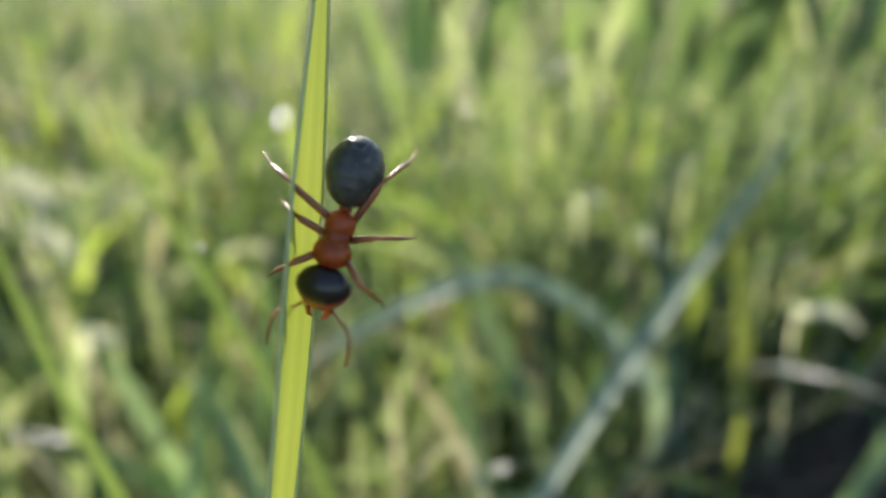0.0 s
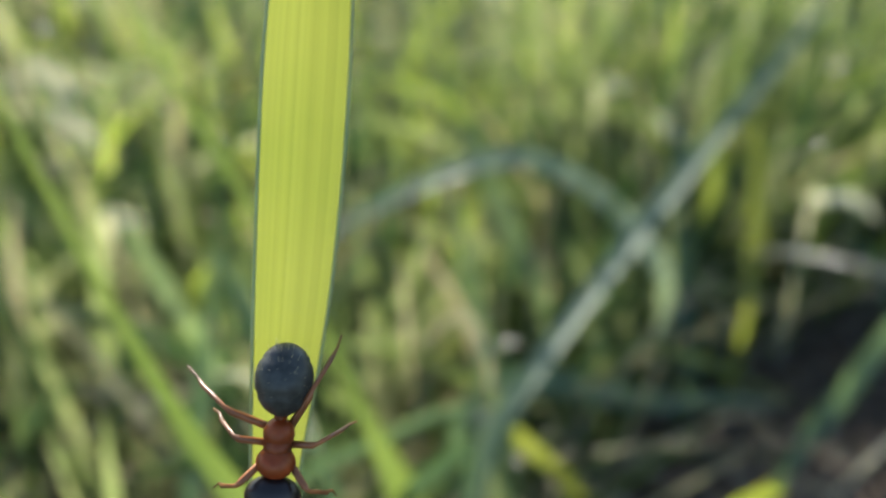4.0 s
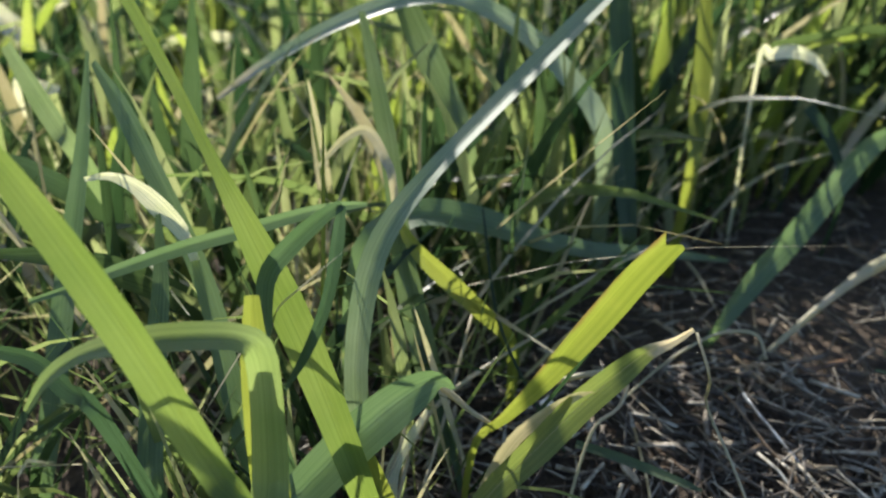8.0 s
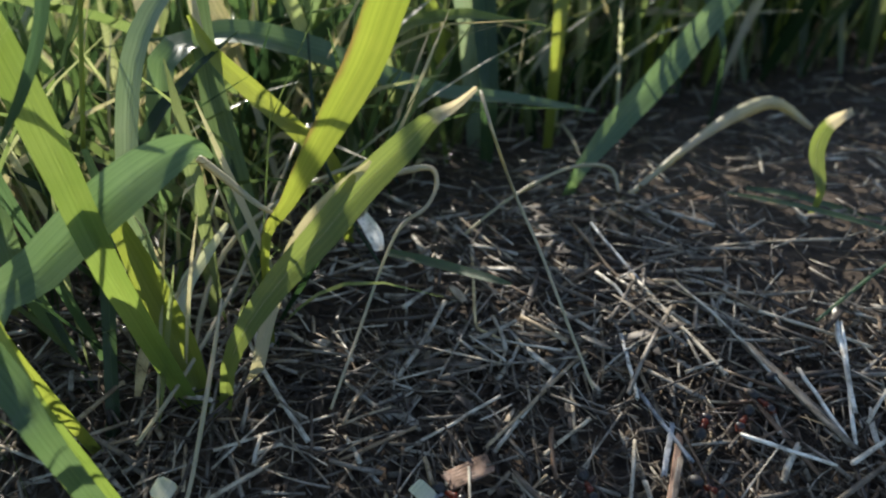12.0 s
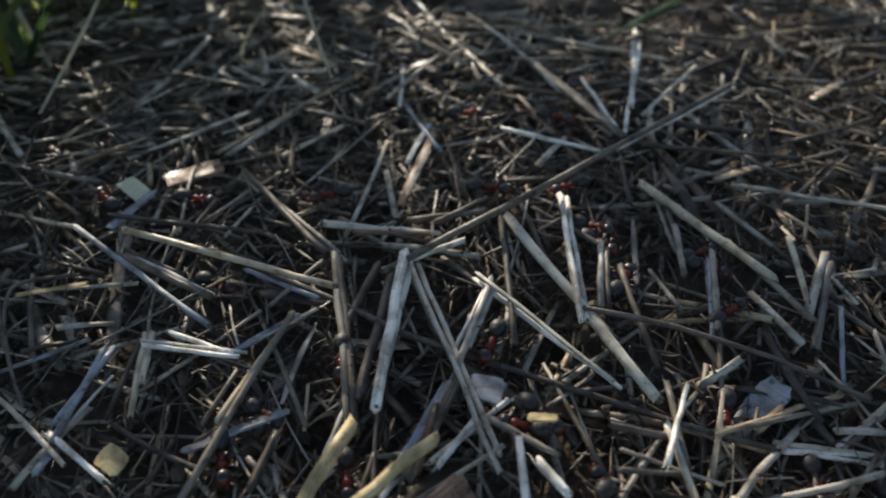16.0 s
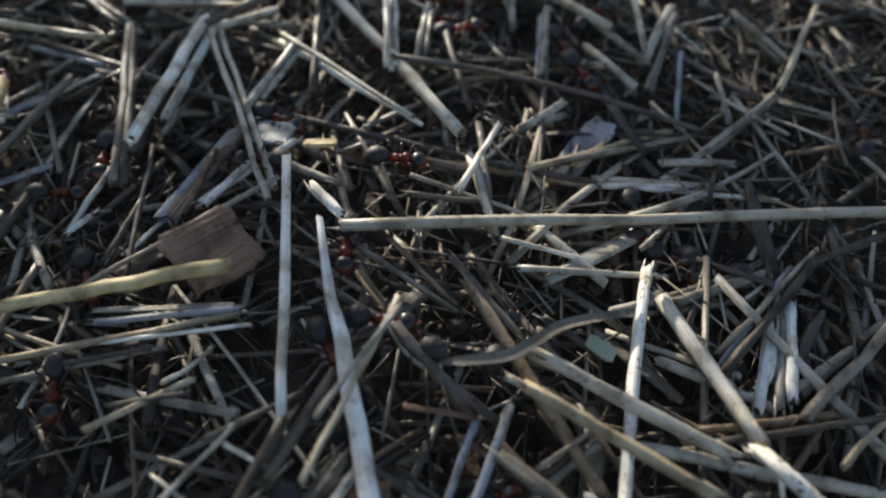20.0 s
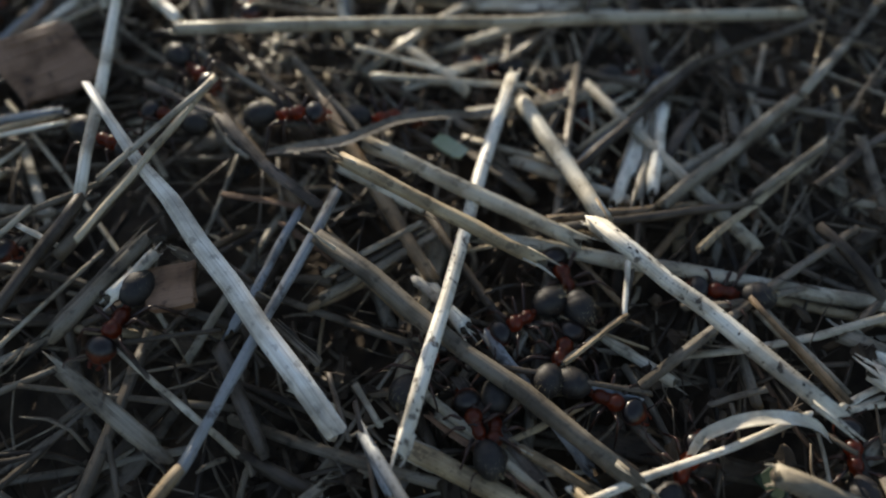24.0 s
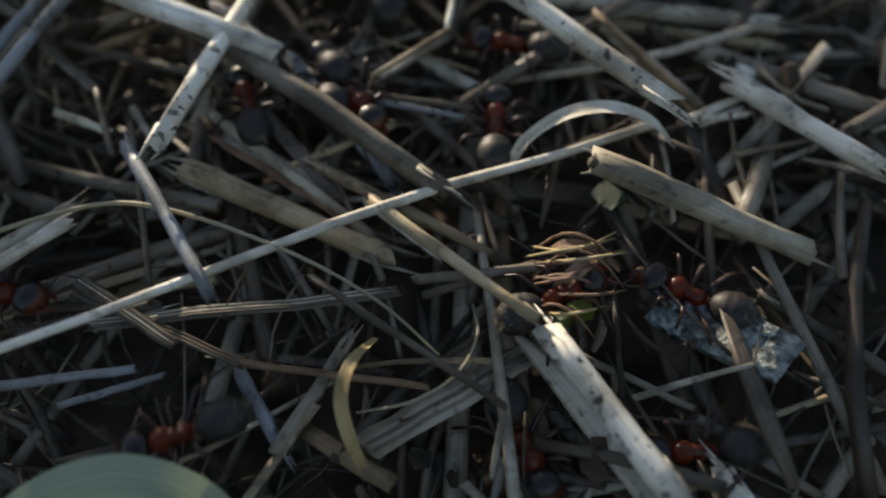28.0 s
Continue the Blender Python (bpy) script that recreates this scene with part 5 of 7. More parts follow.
straw((80.6, 42.3, 2.1), (76.1, 20.0, 6.0), 1.20, straw_pale, "bleached pale straw stalk, hollow at its broken end")
straw((102.0, -20.3, 3.1), (105.6, -29.0, 4.3), 0.63, twig_blue, "bluish grey weathered stalk in the straw")
straw((112.4, -23.7, 1.4), (118.0, -31.4, 2.8), 0.58, straw_one, "weathered grey-beige piece of straw lying on the nest")
straw((88.4, 38.1, 2.1), (99.5, 22.1, 3.2), 0.52, straw_one, "weathered grey-beige piece of straw lying on the nest")
straw((41.6, 51.6, 2.2), (59.9, 31.6, 5.2), 0.73, twig_blue, "bluish grey weathered stalk in the straw")
straw((48.2, 48.6, 3.5), (72.8, 34.9, 5.4), 0.85, straw_one, "weathered grey-beige piece of straw lying on the nest")
straw((125.8, -15.1, 1.0), (129.0, -21.6, 0.6), 0.41, straw_one, "weathered grey-beige piece of straw lying on the nest")
straw((95.5, -0.8, 8.3), (89.5, -7.8, 9.1), 0.44, straw_one, "weathered grey-beige piece of straw lying on the nest")
straw((131.3, -17.3, -0.6), (140.1, -23.2, -1.1), 1.05, straw_one, "weathered grey-beige piece of straw lying on the nest")
straw((101.1, 5.2, 2.7), (107.2, -10.9, 1.3), 1.09, straw_one, "weathered grey-beige piece of straw lying on the nest")
straw((110.3, -7.9, 1.0), (135.9, -16.0, -0.9), 1.01, straw_one, "weathered grey-beige piece of straw lying on the nest")
straw((128.6, -8.5, 1.1), (135.3, -5.1, 0.8), 0.61, straw_one, "weathered grey-beige piece of straw lying on the nest")
straw((122.7, -6.4, 0.4), (126.3, 1.4, -0.3), 0.92, straw_pale, "bleached pale straw stalk, hollow at its broken end")
straw((118.3, -4.1, 0.9), (129.9, 4.5, 0.1), 0.78, straw_one, "weathered grey-beige piece of straw lying on the nest")
straw((129.7, 4.3, 0.1), (140.2, 6.3, 0.7), 0.65, straw_one, "weathered grey-beige piece of straw lying on the nest")
straw((87.6, 16.5, 3.7), (71.8, 10.1, 1.8), 0.49, straw_one, "weathered grey-beige piece of straw lying on the nest")
straw((86.0, -8.2, 5.0), (90.5, -2.2, 4.7), 0.90, straw_one, "weathered grey-beige piece of straw lying on the nest")
straw((85.8, -12.8, 4.4), (90.7, -7.7, 4.5), 0.98, straw_one, "weathered grey-beige piece of straw lying on the nest")
straw((95.2, 1.1, 4.4), (101.0, -5.9, 3.0), 0.92, twig_dark, "dark thin twig lying across the straw", bend=0.05, flat=0.2, hollow=False, name="twig")
straw((117.4, 3.1, -0.4), (125.3, 4.4, -0.6), 1.01, straw_one, "weathered grey-beige piece of straw lying on the nest")
straw((118.1, -14.4, 0.5), (121.8, -7.0, -0.0), 0.49, straw_one, "weathered grey-beige piece of straw lying on the nest")
straw((98.8, 31.3, 2.8), (125.3, 18.8, 0.8), 0.63, twig_dark, "dark thin twig lying across the straw", bend=-0.06, name="twig")
straw((72.5, 44.4, 1.3), (73.2, 20.9, 1.4), 0.88, straw_one, "weathered grey-beige piece of straw lying on the nest")
straw((67.7, 35.4, 1.6), (56.6, 14.3, 1.5), 0.81, straw_one, "weathered grey-beige piece of straw lying on the nest")
straw((81.1, 40.1, 2.3), (86.7, 13.7, 4.3), 0.61, straw_one, "weathered grey-beige piece of straw lying on the nest")
straw((89.8, 37.1, 1.8), (84.5, 26.0, 2.6), 0.82, straw_one, "weathered grey-beige piece of straw lying on the nest")
straw((100.4, 48.6, 2.8), (98.0, 29.1, 3.5), 0.69, straw_pale, "bleached pale straw stalk, hollow at its broken end")
straw((92.7, 47.1, 1.7), (90.9, 28.0, 2.4), 0.74, twig_dark, "dark thin twig lying across the straw", name="twig")
straw((104.0, 42.5, 0.9), (101.3, 32.6, 1.2), 0.82, straw_one, "weathered grey-beige piece of straw lying on the nest")
straw((111.5, 51.4, 1.2), (121.6, 33.6, 1.6), 1.06, straw_one, "weathered grey-beige piece of straw lying on the nest")
straw((113.4, 43.6, 1.0), (111.9, 35.8, 1.1), 0.84, straw_one, "weathered grey-beige piece of straw lying on the nest")
straw((116.3, 38.9, 1.1), (113.0, 28.3, 0.9), 0.87, straw_one, "weathered grey-beige piece of straw lying on the nest")
straw((122.7, 49.0, 1.6), (148.7, 39.2, 1.5), 0.55, straw_one, "weathered grey-beige piece of straw lying on the nest")
straw((114.0, 59.0, 1.4), (133.6, 53.0, 1.6), 0.59, straw_one, "weathered grey-beige piece of straw lying on the nest")
straw((104.3, 85.0, 0.8), (112.6, 61.8, 0.9), 1.15, straw_one, "weathered grey-beige piece of straw lying on the nest")
straw((44.9, 54.4, 1.2), (63.1, 49.9, 0.3), 0.67, straw_one, "weathered grey-beige piece of straw lying on the nest")
straw((51.4, 35.2, 0.3), (63.0, 31.7, 0.9), 0.47, straw_one, "weathered grey-beige piece of straw lying on the nest")
straw((67.1, 24.4, 0.9), (57.6, 21.5, 0.8), 1.17, twig_blue, "bluish grey weathered stalk in the straw", flat=0.2, hollow=False)
straw((47.8, 48.3, 0.7), (54.7, 44.3, -0.1), 0.97, straw_one, "weathered grey-beige piece of straw lying on the nest")
straw((135.3, 34.9, 1.0), (137.8, 24.9, 0.9), 0.74, straw_one, "weathered grey-beige piece of straw lying on the nest")
straw((109.0, 17.3, 0.4), (123.1, 20.2, -0.2), 0.66, straw_one, "weathered grey-beige piece of straw lying on the nest")
straw((115.0, 15.8, -0.9), (123.7, 14.3, -1.0), 0.59, straw_pale, "bleached pale straw stalk, hollow at its broken end")
straw((103.8, 17.8, 2.1), (104.3, 9.5, 1.9), 0.77, straw_one, "weathered grey-beige piece of straw lying on the nest")
straw((105.1, 38.4, 0.9), (105.1, 24.6, 1.2), 0.78, straw_one, "weathered grey-beige piece of straw lying on the nest")
straw((81.4, 16.1, 2.4), (85.2, 19.8, 2.7), 0.72, straw_pale, "bleached pale straw stalk, hollow at its broken end")
straw((86.7, 20.0, 2.7), (92.3, 15.1, 3.6), 0.77, straw_one, "weathered grey-beige piece of straw lying on the nest")
straw((74.5, 25.4, 0.7), (79.2, 41.8, 0.7), 1.31, twig_dark, "dark thin twig lying across the straw", name="twig")
straw((78.4, 16.0, 1.5), (84.7, 26.1, 1.6), 1.60, straw_one, "weathered grey-beige piece of straw lying on the nest", flat=0.2, hollow=False)
straw((60.6, 62.4, 0.3), (71.4, 44.5, 1.3), 0.94, straw_one, "weathered grey-beige piece of straw lying on the nest")
straw((47.4, 47.3, 0.9), (58.4, 40.4, 0.2), 1.00, straw_one, "weathered grey-beige piece of straw lying on the nest")
straw((26.7, 41.2, 1.0), (46.4, 21.3, 1.0), 0.59, straw_one, "weathered grey-beige piece of straw lying on the nest")
straw((51.8, 34.4, 0.4), (62.1, 31.4, 0.8), 0.61, straw_pale, "bleached pale straw stalk, hollow at its broken end")
straw((65.1, 31.8, 0.8), (60.3, 24.0, 0.8), 0.76, straw_one, "weathered grey-beige piece of straw lying on the nest")
straw((44.7, 23.8, 0.8), (47.7, 34.7, 0.3), 0.88, twig_blue, "bluish grey weathered stalk in the straw")
straw((51.7, 36.3, 0.1), (51.8, 25.9, 0.7), 0.78, straw_one, "weathered grey-beige piece of straw lying on the nest")
straw((66.2, 24.8, 0.5), (61.4, 22.9, 0.5), 1.02, twig_blue, "bluish grey weathered stalk in the straw", flat=0.2, hollow=False)
straw((123.9, 92.8, 1.4), (115.4, 68.1, 1.1), 0.89, straw_pale, "bleached pale straw stalk, hollow at its broken end")
straw((103.7, 86.4, 0.8), (112.0, 62.9, 0.9), 1.03, straw_one, "weathered grey-beige piece of straw lying on the nest")
straw((71.5, 49.0, 1.3), (79.1, 47.0, 1.4), 0.69, straw_one, "weathered grey-beige piece of straw lying on the nest")
straw((81.2, 52.8, 0.7), (85.5, 61.9, 1.4), 1.05, twig_dark, "dark thin twig lying across the straw", flat=0.2, hollow=False, name="twig")
straw((74.0, 71.3, 0.2), (65.6, 65.3, 0.1), 0.64, straw_one, "weathered grey-beige piece of straw lying on the nest")
straw((65.1, 37.8, 0.7), (71.1, 43.3, 1.1), 0.59, straw_one, "weathered grey-beige piece of straw lying on the nest")
straw((76.6, 86.3, 0.0), (56.7, 67.0, 0.3), 0.72, straw_one, "weathered grey-beige piece of straw lying on the nest")
straw((88.9, 90.1, -1.4), (69.2, 84.1, 0.3), 0.78, straw_one, "weathered grey-beige piece of straw lying on the nest")
straw((60.5, 77.1, 0.4), (44.6, 68.0, -0.1), 0.53, straw_one, "weathered grey-beige piece of straw lying on the nest")
straw((18.5, 86.6, -2.9), (53.7, 78.8, 0.1), 0.38, straw_one, "weathered grey-beige piece of straw lying on the nest")
straw((105.0, 84.1, 0.9), (110.7, 68.3, 0.9), 0.82, straw_one, "weathered grey-beige piece of straw lying on the nest")
straw((128.2, 77.2, 2.0), (116.3, 66.0, 1.2), 0.62, straw_one, "weathered grey-beige piece of straw lying on the nest")
straw((110.4, 103.6, 1.4), (100.2, 81.5, 0.5), 0.50, straw_one, "weathered grey-beige piece of straw lying on the nest")
straw((90.2, 107.1, 0.9), (98.7, 78.5, 0.4), 0.91, straw_one, "weathered grey-beige piece of straw lying on the nest")
straw((84.3, 91.4, -1.0), (82.4, 74.2, 0.8), 0.76, straw_pale, "bleached pale straw stalk, hollow at its broken end")
straw((41.1, 52.8, 1.2), (23.2, 63.9, -2.5), 0.56, straw_one, "weathered grey-beige piece of straw lying on the nest")
straw((35.0, 93.0, -3.0), (20.4, 81.9, -2.8), 0.68, straw_one, "weathered grey-beige piece of straw lying on the nest")
straw((102.7, 99.7, 0.5), (125.6, 82.1, 0.9), 0.70, straw_one, "weathered grey-beige piece of straw lying on the nest")
straw((73.0, 108.4, -1.9), (57.3, 93.9, -0.1), 0.53, straw_one, "weathered grey-beige piece of straw lying on the nest")
straw((81.9, 124.5, 3.5), (90.5, 96.9, -0.5), 0.67, straw_one, "weathered grey-beige piece of straw lying on the nest")
straw((112.4, 97.3, 1.2), (123.0, 97.5, 1.3), 0.52, straw_one, "weathered grey-beige piece of straw lying on the nest")
straw((39.5, 72.1, -1.9), (30.5, 59.1, -2.7), 0.51, straw_one, "weathered grey-beige piece of straw lying on the nest")
straw((110.5, -33.0, -0.3), (118.5, -30.4, -0.6), 1.67, straw_one, "weathered grey-beige piece of straw lying on the nest", flat=0.2, hollow=False)
straw((106.9, -32.6, 0.0), (110.5, -28.7, -0.1), 0.64, straw_one, "weathered grey-beige piece of straw lying on the nest")
straw((99.2, -22.8, 2.3), (90.0, -27.0, 2.1), 0.68, straw_pale, "bleached pale straw stalk, hollow at its broken end")
straw((99.7, -26.7, 1.0), (112.9, -27.1, -0.1), 0.84, straw_one, "weathered grey-beige piece of straw lying on the nest", flat=0.2, hollow=False)
straw((105.6, -17.3, 1.0), (112.1, -24.5, 0.2), 0.59, straw_beige, "long beige straw stalk lying across the nest")
straw((104.1, -19.8, 0.7), (112.7, -25.3, -0.2), 1.30, straw_one, "weathered grey-beige piece of straw lying on the nest")
straw((128.9, -30.0, -0.9), (133.9, -35.3, -1.1), 0.67, straw_one, "weathered grey-beige piece of straw lying on the nest")
straw((113.7, -27.6, 1.0), (119.9, -27.9, 0.6), 0.47, straw_one, "weathered grey-beige piece of straw lying on the nest")
straw((105.6, -29.1, -0.1), (107.1, -32.5, -0.6), 0.66, twig_blue, "bluish grey weathered stalk in the straw")
straw((123.9, -11.5, 1.0), (135.2, -5.0, 0.3), 0.61, straw_one, "weathered grey-beige piece of straw lying on the nest")
straw((86.2, -14.3, 3.5), (91.3, -18.9, 1.8), 0.98, straw_one, "weathered grey-beige piece of straw lying on the nest")
straw((88.7, -11.1, 4.4), (91.2, -8.7, 4.4), 0.79, straw_pale, "bleached pale straw stalk, hollow at its broken end")
straw((92.4, -8.2, 3.7), (97.3, -11.2, 2.4), 0.65, straw_one, "weathered grey-beige piece of straw lying on the nest")
straw((100.4, -11.2, 1.9), (107.7, -7.7, 1.2), 0.68, straw_one, "weathered grey-beige piece of straw lying on the nest")
straw((107.6, -16.7, 0.9), (110.9, -22.4, 0.4), 0.86, twig_dark, "dark thin twig lying across the straw", flat=0.2, hollow=False, name="twig")
straw((109.6, -16.5, 1.3), (118.2, -19.2, 0.6), 0.34, straw_one, "weathered grey-beige piece of straw lying on the nest")
straw((119.2, -11.7, 1.4), (117.9, -15.1, 1.5), 0.36, straw_pale, "bleached pale straw stalk, hollow at its broken end")
straw((118.0, -15.1, 1.5), (113.6, -17.4, 1.7), 0.32, straw_one, "weathered grey-beige piece of straw lying on the nest")
straw((88.7, -13.2, 3.6), (94.5, -12.8, 2.8), 0.34, straw_one, "weathered grey-beige piece of straw lying on the nest")
straw((89.1, -13.5, 3.4), (95.0, -19.0, 1.5), 0.42, straw_one, "weathered grey-beige piece of straw lying on the nest")
straw((97.5, -12.3, 2.2), (99.8, -14.8, 1.6), 0.70, straw_one, "weathered grey-beige piece of straw lying on the nest", flat=0.2, hollow=False)
straw((94.2, -13.0, 1.8), (96.3, -18.7, 0.7), 0.93, twig_dark, "dark thin twig lying across the straw", name="twig")
straw((101.7, -16.2, 1.3), (102.8, -18.6, 1.1), 0.43, straw_one, "weathered grey-beige piece of straw lying on the nest")
straw((120.1, -18.1, -0.6), (116.6, -14.9, -0.2), 0.72, straw_one, "weathered grey-beige piece of straw lying on the nest")
straw((122.0, -4.1, -0.3), (126.0, 1.8, -0.9), 0.94, straw_pale, "bleached pale straw stalk, hollow at its broken end")
straw((123.6, -7.3, 0.1), (133.9, -1.4, -0.3), 0.69, straw_one, "weathered grey-beige piece of straw lying on the nest")
straw((133.1, 0.6, -0.4), (139.1, -2.7, -0.2), 0.48, straw_one, "weathered grey-beige piece of straw lying on the nest")
straw((114.5, -1.4, -0.3), (121.4, -6.2, -0.3), 0.83, straw_one, "weathered grey-beige piece of straw lying on the nest")
straw((116.3, 3.5, -1.1), (124.7, 4.4, -1.3), 0.67, straw_one, "weathered grey-beige piece of straw lying on the nest")
straw((114.2, -19.0, 0.3), (108.8, -20.6, 0.6), 0.43, straw_one, "weathered grey-beige piece of straw lying on the nest")
straw((126.8, -13.3, -1.1), (136.2, -16.8, -1.7), 0.69, straw_one, "weathered grey-beige piece of straw lying on the nest")
straw((99.4, -25.0, 1.5), (103.3, -28.4, 1.2), 0.72, straw_one, "weathered grey-beige piece of straw lying on the nest", flat=0.2, hollow=False)
straw((105.9, -29.3, 0.6), (113.4, -31.2, -0.4), 0.36, straw_one, "weathered grey-beige piece of straw lying on the nest")
straw((118.3, -35.8, -1.2), (121.8, -36.0, -1.2), 0.60, straw_one, "weathered grey-beige piece of straw lying on the nest")
straw((124.2, -34.1, -1.2), (128.0, -37.9, -1.2), 0.51, straw_one, "weathered grey-beige piece of straw lying on the nest")
straw((125.9, -35.5, -1.5), (132.0, -35.8, -1.6), 0.47, twig_dark, "dark thin twig lying across the straw", name="twig")
straw((124.4, -36.5, -1.0), (124.9, -37.6, -1.0), 1.00, straw_pale, "bleached pale straw stalk, hollow at its broken end")
straw((95.9, -28.5, 1.0), (101.5, -28.8, 0.8), 0.47, twig_blue, "bluish grey weathered stalk in the straw")
straw((96.7, -26.3, 0.8), (102.5, -26.1, 0.6), 0.64, straw_one, "weathered grey-beige piece of straw lying on the nest")
straw((96.0, -23.2, 1.9), (99.3, -21.6, 1.8), 0.66, straw_one, "weathered grey-beige piece of straw lying on the nest")
straw((109.8, -14.3, 0.7), (113.7, -22.2, 0.2), 0.79, twig_blue, "bluish grey weathered stalk in the straw")
straw((106.1, -18.3, 0.8), (111.0, -22.3, 0.3), 0.92, straw_one, "weathered grey-beige piece of straw lying on the nest", flat=0.2, hollow=False)
straw((110.2, -20.8, 0.6), (118.1, -26.6, -0.4), 0.64, straw_one, "weathered grey-beige piece of straw lying on the nest")
straw((117.0, -28.9, -0.6), (119.8, -29.9, -0.7), 0.35, straw_one, "weathered grey-beige piece of straw lying on the nest")
straw((109.4, -27.6, 2.4), (116.2, -33.5, 1.2), 0.37, straw_one, "weathered grey-beige piece of straw lying on the nest")
straw((116.2, -33.2, 0.7), (115.1, -35.6, 0.6), 0.29, straw_one, "weathered grey-beige piece of straw lying on the nest")
straw((129.3, -21.5, -0.2), (131.7, -21.5, -0.4), 0.40, straw_pale, "bleached pale straw stalk, hollow at its broken end")
straw((124.5, -29.8, -0.7), (123.8, -28.0, -0.5), 0.30, twig_dark, "dark thin twig lying across the straw", name="twig")
straw((126.9, -34.8, -1.0), (131.1, -34.4, -1.1), 0.33, straw_one, "weathered grey-beige piece of straw lying on the nest")
straw((126.1, -14.2, -0.2), (129.7, -21.3, -0.6), 0.59, straw_one, "weathered grey-beige piece of straw lying on the nest")
straw((113.6, -16.7, 0.7), (117.9, -14.5, 0.5), 0.35, straw_one, "weathered grey-beige piece of straw lying on the nest")
straw((111.4, -18.3, 0.6), (117.0, -23.4, -0.0), 0.49, straw_one, "weathered grey-beige piece of straw lying on the nest")
straw((100.4, -16.3, 2.6), (101.1, -19.8, 2.3), 0.35, twig_dark, "dark thin twig lying across the straw", name="twig")
straw((110.7, -16.4, 0.7), (117.7, -19.2, 0.2), 0.34, twig_blue, "bluish grey weathered stalk in the straw")
straw((81.1, 41.5, 1.3), (77.2, 27.7, 1.5), 1.02, straw_pale, "bleached pale straw stalk, hollow at its broken end")
straw((77.3, 42.0, 0.9), (73.3, 33.8, 0.8), 0.93, straw_one, "weathered grey-beige piece of straw lying on the nest")
straw((82.0, 41.0, 1.3), (87.1, 16.1, 3.2), 0.64, straw_one, "weathered grey-beige piece of straw lying on the nest")
straw((89.7, 35.8, 1.3), (86.1, 28.7, 1.8), 0.67, straw_one, "weathered grey-beige piece of straw lying on the nest")
straw((101.4, 49.4, 1.8), (99.0, 30.1, 2.4), 0.60, straw_pale, "bleached pale straw stalk, hollow at its broken end")
straw((104.2, 40.9, 1.0), (102.1, 32.0, 1.2), 0.71, straw_one, "weathered grey-beige piece of straw lying on the nest")
straw((81.6, 48.8, 0.9), (91.2, 49.5, 0.7), 0.90, straw_one, "weathered grey-beige piece of straw lying on the nest")
straw((118.6, 40.4, 1.1), (123.8, 28.4, 0.8), 0.83, straw_one, "weathered grey-beige piece of straw lying on the nest")
straw((123.0, 25.6, -0.1), (129.6, 36.1, 0.5), 1.05, twig_dark, "dark thin twig lying across the straw", name="twig")
straw((127.9, 30.0, 0.4), (124.3, 21.1, -1.0), 0.56, twig_blue, "bluish grey weathered stalk in the straw")
straw((115.3, 37.7, 0.6), (113.1, 29.3, 0.5), 0.82, straw_one, "weathered grey-beige piece of straw lying on the nest")
straw((121.5, 15.4, -1.0), (135.0, 22.7, 0.7), 0.64, straw_one, "weathered grey-beige piece of straw lying on the nest")
straw((134.5, 22.1, 1.2), (143.7, 33.1, 1.5), 0.69, straw_one, "weathered grey-beige piece of straw lying on the nest")
straw((109.3, 17.6, 0.4), (124.4, 19.1, -0.2), 0.62, straw_one, "weathered grey-beige piece of straw lying on the nest")
straw((102.0, 12.9, 3.4), (107.4, 22.0, 1.4), 0.60, straw_pale, "bleached pale straw stalk, hollow at its broken end")
straw((98.0, 17.8, 2.9), (103.9, 16.9, 1.4), 0.79, twig_dark, "dark thin twig lying across the straw", name="twig")
straw((114.9, 16.6, -0.9), (125.7, 13.7, -0.9), 0.62, straw_one, "weathered grey-beige piece of straw lying on the nest")
straw((104.6, 9.4, 1.7), (112.2, 7.5, -0.3), 0.42, straw_pale, "bleached pale straw stalk, hollow at its broken end")
straw((105.7, 6.9, 1.0), (118.0, 6.0, -1.2), 0.60, straw_one, "weathered grey-beige piece of straw lying on the nest")
straw((112.7, 2.7, -0.1), (125.0, 5.2, -0.8), 0.64, straw_one, "weathered grey-beige piece of straw lying on the nest")
straw((118.7, -2.0, 0.1), (130.6, 5.7, -0.4), 0.54, straw_one, "weathered grey-beige piece of straw lying on the nest")
straw((100.4, 6.6, 3.2), (104.7, -0.7, 2.1), 0.65, straw_one, "weathered grey-beige piece of straw lying on the nest")
straw((106.5, 2.3, 1.1), (110.0, -1.0, 0.6), 0.61, straw_one, "weathered grey-beige piece of straw lying on the nest")
straw((115.9, 4.3, -0.4), (118.7, -4.9, 0.5), 0.88, straw_one, "weathered grey-beige piece of straw lying on the nest")
straw((74.8, 9.7, 1.1), (76.2, 25.4, 1.0), 0.48, twig_dark, "dark thin twig lying across the straw", name="twig")
straw((69.7, 16.7, 0.7), (73.8, 26.0, 0.8), 0.60, straw_one, "weathered grey-beige piece of straw lying on the nest")
straw((73.2, 13.7, 0.7), (75.7, 19.1, 0.9), 0.67, straw_one, "weathered grey-beige piece of straw lying on the nest")
straw((69.8, 16.5, 1.0), (71.8, 17.9, 1.1), 0.58, straw_pale, "bleached pale straw stalk, hollow at its broken end")
straw((74.6, 13.6, 0.8), (79.2, 17.5, 1.3), 0.67, twig_blue, "bluish grey weathered stalk in the straw", flat=0.2, hollow=False)
straw((67.8, 13.5, 0.9), (65.2, 6.9, 0.9), 0.71, straw_one, "weathered grey-beige piece of straw lying on the nest")
